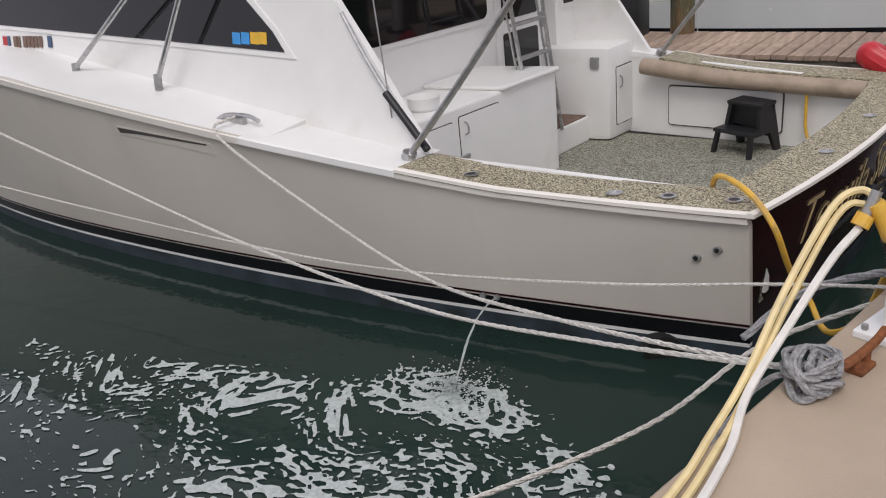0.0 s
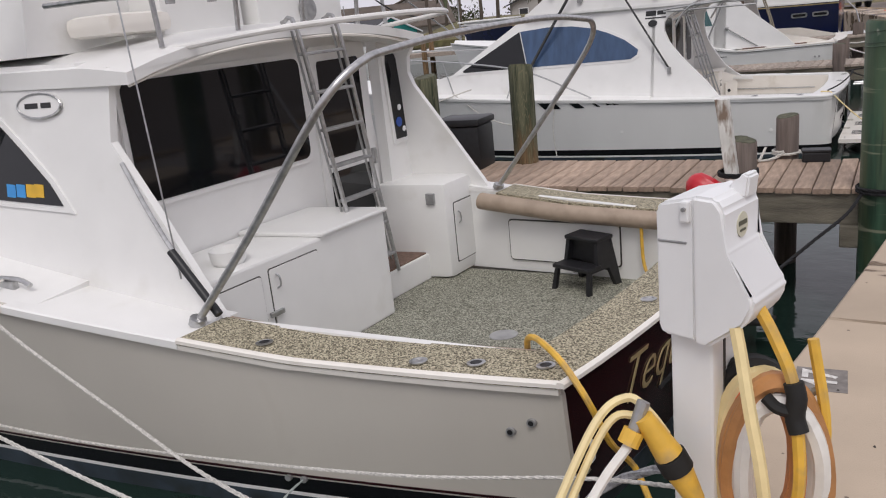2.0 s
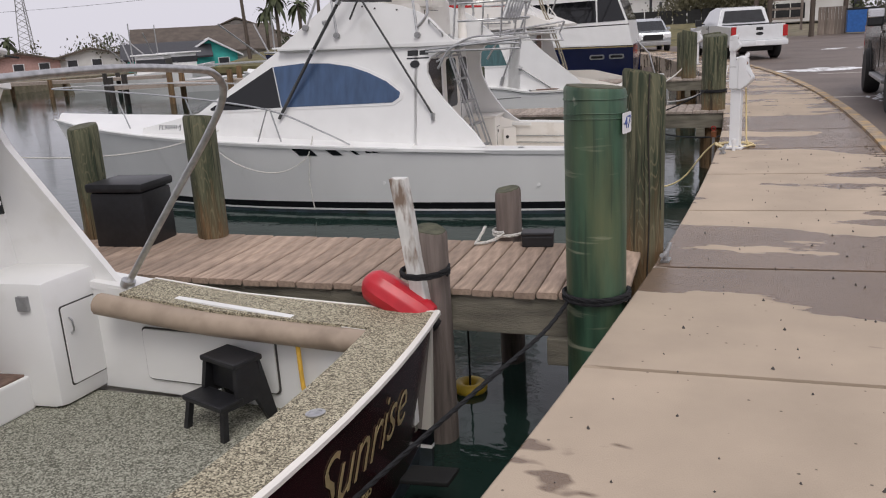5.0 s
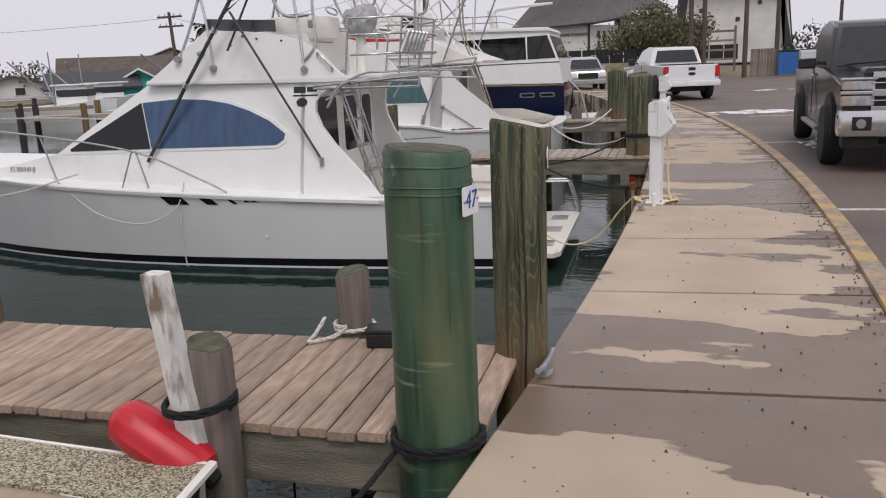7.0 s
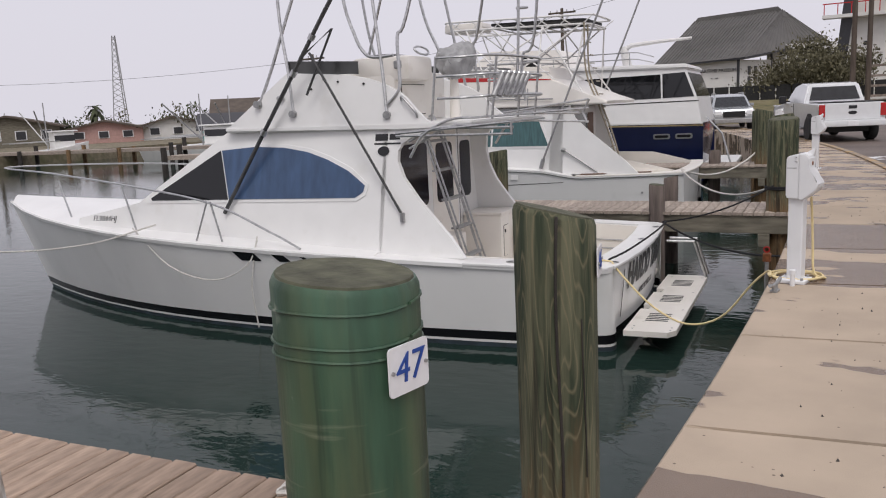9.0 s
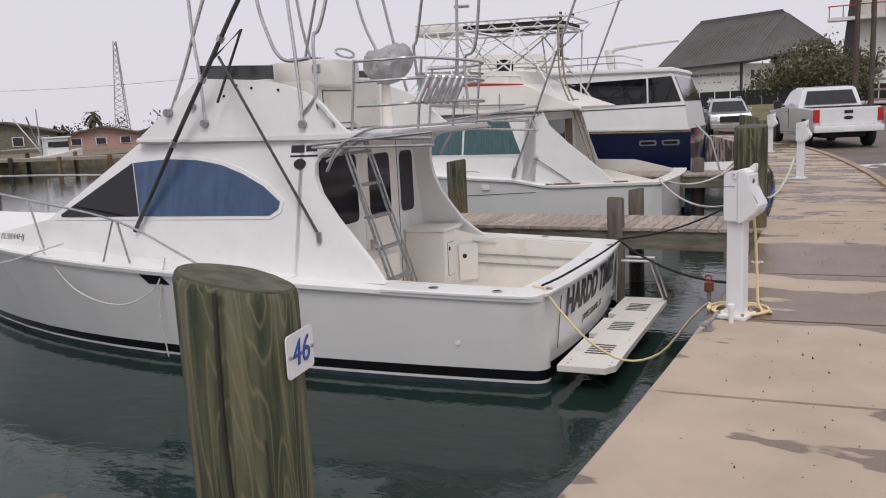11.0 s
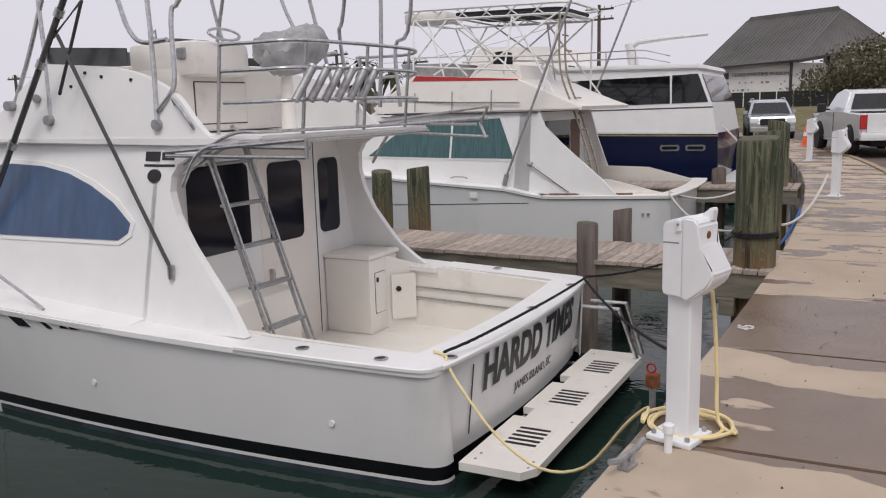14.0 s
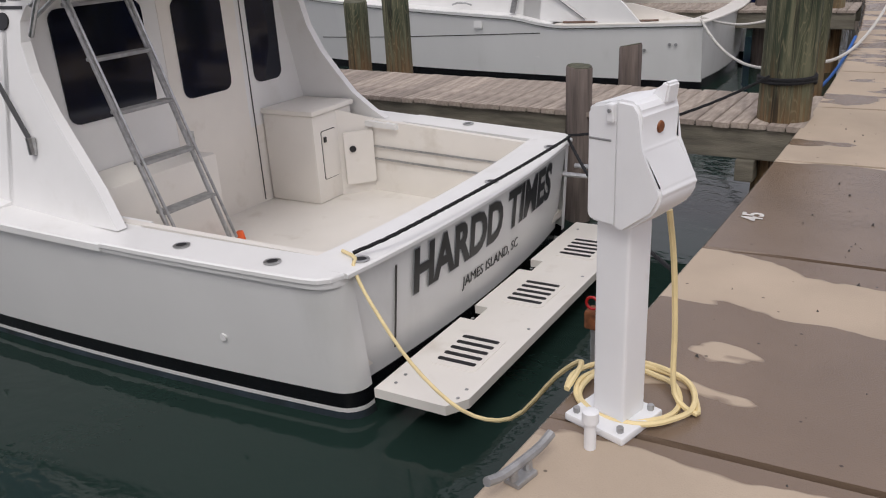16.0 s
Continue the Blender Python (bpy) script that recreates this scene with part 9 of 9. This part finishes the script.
rope("shore_cable", "cream shore cable beside a yellow one", [(-0.3, 1.06, 0.47), (-0.36, 1.06, 0.53), (-0.42, 1.0, 0.5), (-0.485, 0.8, 0.26), (-0.5, 0.5, 0.06), (-0.48, 0.25, 0.022), (-0.46, -0.2, 0.02), (-0.52, -1.2, 0.02), (-0.6, -3.0, 0.02)], 0.0115, HOSE_PALE, "cable", 6, "shore cables", False)
rope("water_hose", "stout white water hose with a yellow collar", [(-0.35, 1.0, 0.47), (-0.4, 0.9, 0.38), (-0.46, 0.7, 0.2), (-0.49, 0.48, 0.07), (-0.44, 0.2, 0.025), (-0.42, -0.3, 0.025), (-0.5, -1.4, 0.025), (-0.58, -3.0, 0.025)], 0.014, HOSE_WHITE, "hose", 6, strands=False)
plug = thing("cable_plug", "yellow shore power plug with a dark collar", "plug", (-0.255, 1.05, 0.44))
part("boot", cyl(bmesh.new(), (-0.06, -0.02, 0.11), (0.0, 0, 0.0), 0.026, 0.04, 14), HOSE_YELLOW, plug, smooth=True)
part("collar", cyl(bmesh.new(), (0.0, 0, 0.0), (0.02, 0.01, -0.045), 0.045, seg=16), RUBBER, plug, "dark locking collar", True)
part("socket_end", cyl(bmesh.new(), (0.02, 0.01, -0.045), (0.06, 0.03, -0.14), 0.04, 0.026, 14), HOSE_YELLOW, plug, smooth=True)
collar = thing("hose_coupling", "yellow plastic hose coupling on grey pipe", "coupling", (-0.35, 1.0, 0.475))
part("ring", cyl(bmesh.new(), (0.0, 0.0, 0.0), (0.012, 0.02, 0.035), 0.03, seg=12), HOSE_YELLOW, collar)
part("nipple", cyl(bmesh.new(), (0.012, 0.02, 0.035), (0.03, 0.05, 0.11), 0.018, seg=10), DULL_STEEL, collar)
rope("shore_cable", "yellow cable looping from its plug up to the coil", [(-0.195, 1.08, 0.3), (-0.17, 1.08, 0.22), (-0.1, 1.1, 0.15), (0.0, 1.14, 0.16), (0.08, 1.18, 0.28), (0.1, 1.22, 0.5), (0.06, 1.25, 0.74)], 0.0145, HOSE_YELLOW, "cable", 6, "shore cables", False)

rope("shore_cable", "cream shore cable from the pedestal's socket", [(-0.1, 1.12, 0.8), (-0.08, 1.1, 0.72), (-0.05, 1.06, 0.6), (-0.02, 1.04, 0.46), (-0.01, 1.05, 0.3), (-0.04, 1.08, 0.15)], 0.017, HOSE_PALE, "cable", 6, "shore cables", False)
rope("shore_cable", "brownish yellow shore cable with a taped joint", [(-0.06, 1.18, 0.84), (-0.02, 1.17, 0.77), (0.03, 1.15, 0.66), (0.05, 1.13, 0.52), (0.055, 1.13, 0.38), (0.03, 1.14, 0.2)], 0.0165, HOSE_YELLOW, "cable", 6, "shore cables", False)
joint = thing("taped_joint", "lump of black tape round a cable joint", "tape", (0.04, 1.14, 0.6))
part("wrap", tube(bmesh.new(), [(-0.006, 0.005, 0.06), (0.004, 0.0, 0.02), (0.0, 0.0, -0.03), (0.012, -0.008, -0.07)], 0.025, 10, 3), RUBBER, joint, smooth=True)
part("tail", tube(bmesh.new(), [(0.0, 0.0, -0.02), (-0.04, -0.01, -0.01), (-0.07, 0.0, 0.01)], 0.017, 8, 3), RUBBER, joint, smooth=True)

# coil of old cable hung on the post
e1, e3 = Vector((0.97, 0.24, 0)), Vector((0, 0, 1))
for k, (r, off, mat, lab) in enumerate(((0.155, 0.0, HOSE_PALE, "cream cable hung in a coil"), (0.145, 0.028, ORANGE, "orange cable hung in a coil"), (0.16, 0.055, CORD_BROWN, "aged brown cable hung in a coil"), (0.135, -0.025, CORD_BROWN, "aged brown cable hung in a coil"), (0.165, -0.05, RUBBER, "black cable hung in a coil"), (0.13, 0.075, HOSE_WHITE, "white hose hung in a coil"))):
    c = Vector((-0.05, 1.22, 0.37)) + Vector((0.68, -0.73, 0)) * off
    pts = [c + e1 * r * 0.74 * math.cos(a) + e3 * r * 1.7 * math.sin(a) + Vector((0.68, -0.73, 0)) * 0.012 * math.sin(a * 2.3 + k) for a in np.linspace(-1.2, 12.2, 44)]
    rope("cable_coil", lab, pts, 0.024, mat, "cable", 2, "coiled cables", False)
bm = tube(bmesh.new(), [Vector((-0.03, 1.2, 0.33)) + e1 * 0.1 * math.cos(a) + Vector((0.68, -0.73, 0)) * 0.1 * math.sin(a) + Vector((0, 0, -0.19)) for a in np.linspace(0, 6.28, 14)], 0.011, 6)
tagged(part("coil_tie", bm, RUBBER), "black tie round a cable coil", "tie")
hook = thing("coil_hook", "steel hook that carries the cable coil", "hook", (-0.13, 1.24, 0.54))
part("bar", tube(bmesh.new(), [(0, 0, 0), (0.14, 0.02, 0.0), (0.2, 0.03, 0.05)], 0.012, 6), DULL_STEEL, hook)
for k, x in enumerate((0.02, 0.05, 0.075)):
    rope("trailing_cable", "black cable hanging below the coil", [(x, 1.2, 0.2), (x + 0.02, 1.2, 0.12), (x - 0.03 * k, 1.22 - 0.05 * k, 0.03), (x + 0.05, 1.1 - 0.08 * k, 0.02)], 0.009, RUBBER, "cable", 4, "trailing cables", False)

# ---- finger pier things ----
post = thing("leaning_post", "leaning square post with flaking white paint", "post", (-1.31, 5.835, -1.3))
bm = bmesh.new()
for z0, z1, dx0, dx1 in ((1.1, 2.07, 0.025, -0.1),):
    lo = [bm.verts.new((p + dx0, q, z0)) for p, q in rounded(-0.05, -0.045, 0.05, 0.045, 0.01, 2)]
    hi = [bm.verts.new((p + dx1, q, z1)) for p, q in rounded(-0.05, -0.045, 0.05, 0.045, 0.01, 2)]
    n = len(lo)
    for k in range(n):
        bm.faces.new((lo[k], lo[(k + 1) % n], hi[(k + 1) % n], hi[k]))
    bm.faces.new(lo[::-1])
    bm.faces.new(hi)
part("shaft", bm, POST_WHITE, post)
rope("lashing", "black rope lashing a post to a pile", [(-1.3 + 0.15 * math.cos(a), 5.9 + 0.17 * math.sin(a), 0.14 + 0.003 * a) for a in np.linspace(0, 14, 34)], 0.012, ROPE_BLACK, soft=3, group="lashings")
rope("lashing", "black rope lashing round the green pile", [(-0.25 + 0.2 * math.cos(a), 6.14 + 0.2 * math.sin(a), -0.02 + 0.004 * a) for a in np.linspace(0, 13, 40)], 0.014, ROPE_BLACK, soft=3, group="lashings")
rope("mooring_line", "black line from the green pile down to the boat's stern", [(-0.4, 6.05, -0.02), (-0.45, 5.6, -0.08), (-0.62, 5.0, -0.17), (-0.9, 4.0, -0.34), (-1.05, 3.2, -0.5)], 0.013, ROPE_BLACK, group="mooring lines")
fender = thing("boat_fender", "bright red ribbed vinyl fender leaning on the pier", "fender", (-1.455, 5.775, 0.05))
axis0, axis1 = Vector((-0.2, 0.0, 0.06)), Vector((0.22, 0.03, -0.2))
bm = bmesh.new()
prof = [(0.03, -0.02), (0.07, 0.0), (0.105, 0.04), (0.115, 0.12), (0.115, 0.4), (0.1, 0.47), (0.06, 0.5), (0.03, 0.51)]
lathe(bm, prof, 30)
for v in bm.verts:
    a = math.atan2(v.co.y, v.co.x)
    k = 1 + 0.035 * math.cos(12 * a)
    v.co.x, v.co.y = v.co.x * k, v.co.y * k
bm.transform(Matrix.Translation(axis0) @ (axis1 - axis0).to_track_quat("Z", "Y").to_matrix().to_4x4())
part("body", bm, RED_VINYL, fender, smooth=True)
bm = cyl(bmesh.new(), axis1 + (axis1 - axis0).normalized() * -0.02, axis1 + (axis1 - axis0).normalized() * 0.05, 0.06, 0.04, 12)
part("end_cap", bm, RUBBER, fender, "black end")
bat = thing("black_box", "small black plastic box on the planks", "box", (-0.93, 7.2, 0.0), 12)
part("case", box(bmesh.new(), (-0.12, -0.07, 0), (0.12, 0.07, 0.09), 0.012), BLACK_PLASTIC, bat)
part("lid", box(bmesh.new(), (-0.125, -0.075, 0.09), (0.125, 0.075, 0.115), 0.01), BLACK_PLASTIC, bat)
rope("tied_rope", "frayed white rope tied round a pile stub", [(-1.22 + 0.12 * math.cos(a), 7.36 + 0.12 * math.sin(a), 0.03 + 0.004 * a) for a in np.linspace(2.5, 11, 20)] + [(-1.3, 7.2, 0.02), (-1.4, 7.1, 0.015), (-1.42, 7.2, 0.02), (-1.4, 7.32, 0.1)], 0.013, ROPE_WHITE, soft=3)
dock_box = thing("dock_box", "dark grey plastic storage box on the pier", "box", (-4.45, 6.72, -0.03), 8)
part("tub", box(bmesh.new(), (-0.26, -0.22, 0), (0.26, 0.22, 0.5), 0.04), BLACK_PLASTIC, dock_box, smooth=True)
part("lid", box(bmesh.new(), (-0.28, -0.24, 0.5), (0.28, 0.24, 0.58), 0.03), BLACK_PLASTIC, dock_box, smooth=True)
ring = thing("float_ring", "yellow float hanging on a line over the water", "float", (-1.36, 6.72, WATER))
part("ring", tube(bmesh.new(), [(0.09 * math.cos(a), 0.09 * math.sin(a), 0.03) for a in np.linspace(0, math.tau, 18)], 0.045, 10), YELLOW_FLOAT, ring, smooth=True)
part("line", tube(bmesh.new(), [(0, 0, 0.03), (0.01, 0.0, 0.95)], 0.008, 6), ROPE_BLACK, ring)

# ---- loose things aboard ----
def step_stool(place, turn):
    t = thing("step_stool", "black plastic two-step stool on the cockpit floor", "stool", place, turn)
    for s in (-1, 1):
        bm = slab(bmesh.new(), [(-0.24, 0), (-0.2, 0), (-0.17, 0.17), (0.05, 0.17), (0.12, 0), (0.19, 0), (0.12, 0.42), (-0.06, 0.42), (-0.09, 0.2), (-0.2, 0.2)], lambda p, q, w, s=s: (p, s * (0.2 - 0.1 * q / 0.42 * 0.4 - w), q), 0.035)
        part("side_frame", bm, BLACK_PLASTIC, t)
    part("top_step", box(bmesh.new(), (-0.08, -0.17, 0.4), (0.14, 0.17, 0.435), 0.012), BLACK_PLASTIC, t)
    part("low_step", box(bmesh.new(), (-0.23, -0.19, 0.185), (-0.05, 0.19, 0.22), 0.012), BLACK_PLASTIC, t)
    part("riser", box(bmesh.new(), (-0.02, -0.16, 0.22), (0.0, 0.16, 0.4), 0.004), BLACK_PLASTIC, t)
    part("back_panel", box(bmesh.new(), (0.1, -0.17, 0.12), (0.12, 0.17, 0.4), 0.004), BLACK_PLASTIC, t)


step_stool((-2.33, 5.13, -0.66), 75)
pail = thing("bait_pail", "low white plastic pail on the cabinet top", "pail", tuple(b1.world(2.6, -0.95, 0.2)))
part("tub", lathe(bmesh.new(), [(0.1, 0), (0.12, 0.1), (0.125, 0.1), (0.115, 0.02)], 20), GELCOAT, pail, smooth=True)
cone = thing("orange_cone", "small orange plastic cone on the cockpit floor", "cone", tuple(b2.world(2.0, -0.28, -0.72)))
part("cone", lathe(bmesh.new(), [(0.06, 0), (0.05, 0.02), (0.028, 0.16), (0.02, 0.165)], 16), ORANGE, cone, smooth=True)

# ---- water spouting from the hull, and foam ----
bm = bmesh.new()
start, end = b1.world(1.52, -(b1.skin(1.52, -0.8)[1] + 0.02), -0.8), Vector((-2.5, 1.28, WATER))
for k in range(3):
    tube(bm, [start.lerp(end, s) + Vector((rnd.uniform(-0.006, 0.006), rnd.uniform(-0.006, 0.006), 0.12 * math.sin(s * math.pi))) for s in np.linspace(0, 1, 12)], 0.004, 5)
tagged(part("water_spout", bm, FOAM), "thin spout of bilge water from the hull", "water", kind="stuff")


def foam_sheet():
    """Lacy foam that drifts away from the spout: the outline of a torn noise field, laid on the water."""
    bm = bmesh.new()
    rnd = random.Random(4)
    c0 = Vector((-2.5, 1.26))
    step = 0.016
    nx, ny = 300, 170
    x0, y0 = -5.75, -1.0

    def field(x, y):
        d = math.hypot((x - c0.x) * 0.62, y - c0.y)
        p = Vector((x, y, 0.0))
        p += Vector((noise.noise(p * 1.7), noise.noise(p * 1.7 + Vector((9, 4, 1))), 0)) * 0.28
        q = Vector((p.x * 0.75 + p.y * 0.35, p.y * 1.5 - p.x * 0.2, 0))
        lace = 0.105 - abs(noise.noise(q * 8.5)) * 0.6
        lace2 = 0.08 - abs(noise.noise(q * 18.0 + Vector((3, 7, 2)))) * 0.5
        fine = noise.noise(q * 19.0) * 0.10
        torn = noise.noise(q * 1.25 + Vector((5, 1, 3))) * 0.045 + noise.noise(q * 3.4 + Vector((1, 8, 3))) * 0.075
        near = 0.05 * math.exp(-(d / 0.3) ** 2)
        rim = 0.95 + 0.37 * (x + 3.1) if x < -3.1 else 1.32 - 1.85 * max(0.0, -2.9 - x) if x < -2.1 else 1.32 - 0.45 * (x + 2.1)
        edge = 0.045 * max(0.0, d - 1.2) + 0.7 * max(0.0, y - rim)
        return max(lace, lace2) + fine + torn + near - edge - 0.062

    val = [[field(x0 + step * i, y0 + step * j) for j in range(ny + 1)] for i in range(nx + 1)]
    cache = {}

    def corner(i, j):
        if (i, j) not in cache:
            cache[(i, j)] = bm.verts.new((x0 + step * i, y0 + step * j, WATER + 0.006))
        return cache[(i, j)]

    def crossing(i, j, k, l):
        key = (i, j, k, l) if (i, j) < (k, l) else (k, l, i, j)
        if key not in cache:
            a, b = val[key[0]][key[1]], val[key[2]][key[3]]
            f = a / (a - b)
            cache[key] = bm.verts.new((x0 + step * (key[0] + f * (key[2] - key[0])), y0 + step * (key[1] + f * (key[3] - key[1])), WATER + 0.006))
        return cache[key]

    for i in range(nx):
        for j in range(ny):
            ring = ((i, j), (i + 1, j), (i + 1, j + 1), (i, j + 1))
            poly = []
            for a, b in zip(ring, ring[1:] + ring[:1]):
                va, vb = val[a[0]][a[1]], val[b[0]][b[1]]
                if va > 0:
                    poly.append(corner(*a))
                if (va > 0) != (vb > 0):
                    poly.append(crossing(*a, *b))
            if len(poly) > 2:
                bm.faces.new(poly)
    for _ in range(900):
        a, r = rnd.uniform(0, 6.3), abs(rnd.gauss(0, 0.16))
        s = rnd.uniform(0.003, 0.009)
        c = Vector((c0.x + r * math.cos(a) * 1.3, c0.y + r * math.sin(a), WATER + 0.008 + 0.09 * max(0, 0.14 - r) * rnd.random() * 6))
        bm.faces.new([bm.verts.new(c + Vector((s * math.cos(q), s * math.sin(q), rnd.uniform(-s, s) * 0.5))) for q in (0.3, 1.6, 2.9, 4.1, 5.4)])
    tagged(part("foam", bm, FOAM), "white lacy foam drifting on green water", "foam", kind="stuff")


foam_sheet()


# ---- road paint, grit and spilt white grit ----
def blob_sheet(name, label, mat, spots, z, seed, category):
    bm = bmesh.new()
    rnd = random.Random(seed)
    for x, y, sx, sy, n in spots:
        for _ in range(n):
            cx, cy = x + rnd.gauss(0, sx), y + rnd.gauss(0, sy)
            s = rnd.uniform(0.3, 1.0)
            ring = []
            for k in range(9):
                a = math.tau * k / 9
                r = s * rnd.uniform(0.6, 1.2)
                ring.append(bm.verts.new((cx + r * sx * 0.45 * math.cos(a), cy + r * sy * 0.45 * math.sin(a), z + rise(cy) + rnd.uniform(0, 0.004))))
            top = bm.verts.new((cx, cy, z + rise(cy) + 0.02 * s))
            for k in range(9):
                bm.faces.new((ring[k], ring[(k + 1) % 9], top))
    tagged(part(name, bm, mat), label, category, kind="stuff")


blob_sheet("ice_melt", "white slushy grit spilt on the asphalt", SNOW, [(1.6, 27.0, 0.6, 0.22, 50), (3.4, 27.4, 0.9, 0.26, 80), (2.4, 40.5, 0.5, 0.4, 10), (0.6, 26.6, 0.3, 0.2, 10), (4.2, 41, 0.8, 0.3, 8), (2.4, 19.0, 0.12, 0.5, 26)], -0.025, 6, "grit")
blob_sheet("scattered_grit", "small dark specks of grit on the walk", DARK_TRIM, [(0.9, y, 0.02, 0.02, 1) for y in (5.5, 8.2, 10.4)] + [(edge_x(y) + rnd.uniform(0.2, 1.7), y, 0.022, 0.022, 1) for y in [2 + 0.07 * k for k in range(240)]], -0.002, 7, "grit")
blob_sheet("kerb_litter", "dead leaves and grit along the kerb", ROOF_BROWN, [(curb_x(y) - 0.06 + rnd.gauss(0, 0.05), y, 0.03, 0.05, 2) for y in [5 + 0.12 * k for k in range(150)]], 0.0, 9, "litter")
lines = [(12.1, 1.98, 6.5), (18.9, 1.6, 6.5), (25.5, 1.5, 7)]
for y, x0, x1 in lines:
    bm = slab(bmesh.new(), [(x0, y), (x1, y + 0.55), (x1, y + 0.65), (x0, y + 0.1)], lambda p, q, w: (p, q, -0.03 + rise(q) + w), 0.004)
    tagged(part("parking_line", bm, LINE), "faded white parking bay line on asphalt", "road marking", kind="structure")
rope("mooring_line", "white line from the tower boat to a green pile", sag((-3.15, 22.7, 0.08), (-1.9, 25.0, 0.3), 0.3), 0.02, ROPE_WHITE, group="mooring lines", strands=False)
rope("mooring_line", "white line from the tower boat to the quay", sag((-3.1, 22.55, 0.06), (-0.6, 18.4, 0.25), 0.35), 0.018, ROPE_WHITE, group="mooring lines", strands=False)
rope("mooring_line", "white line from a pile to a pedestal", sag((-0.55, 18.4, 0.2), (-0.62, 23.2, 0.4), 0.25), 0.018, ROPE_WHITE, group="mooring lines", strands=False)
rope("mooring_line", "blue line from a pile to the quay", sag((-0.6, 18.3, -0.1), (-0.75, 21.5, 0.02), 0.15), 0.018, ROPE_BLUE, group="mooring lines", strands=False)
rope("lashing", "black rope turns round a large green pile", [(-0.44 + 0.215 * math.cos(a), 16.85 + 0.215 * math.sin(a), 0.3 + 0.004 * a) for a in np.linspace(0, 13, 40)], 0.016, ROPE_BLACK, soft=3, group="lashings", strands=False)
bm = bmesh.new()
for k in range(8):
    pts = [(-1.9 + rnd.uniform(-0.1, 0.1), 25.6 + rnd.uniform(-0.15, 0.15), 0.9 - 0.18 * j + rnd.uniform(-0.04, 0.04)) for j in range(6)]
    tube(bm, pts, 0.03, 5, 2)
net = part("fish_net", bm, material("sea_green_net", (0.05, 0.3, 0.24), 0.8), smooth=True)
tagged(net, "sea-green net hung on a pile", "net")
bm = cyl(bmesh.new(), (-1.9, 25.6, -0.1), (-1.9, 25.6, 0.95), 0.05, seg=8)
tagged(part("net_stake", bm, PILE_GREY), "weathered stake that carries a net", "stake")
quay_slabs()
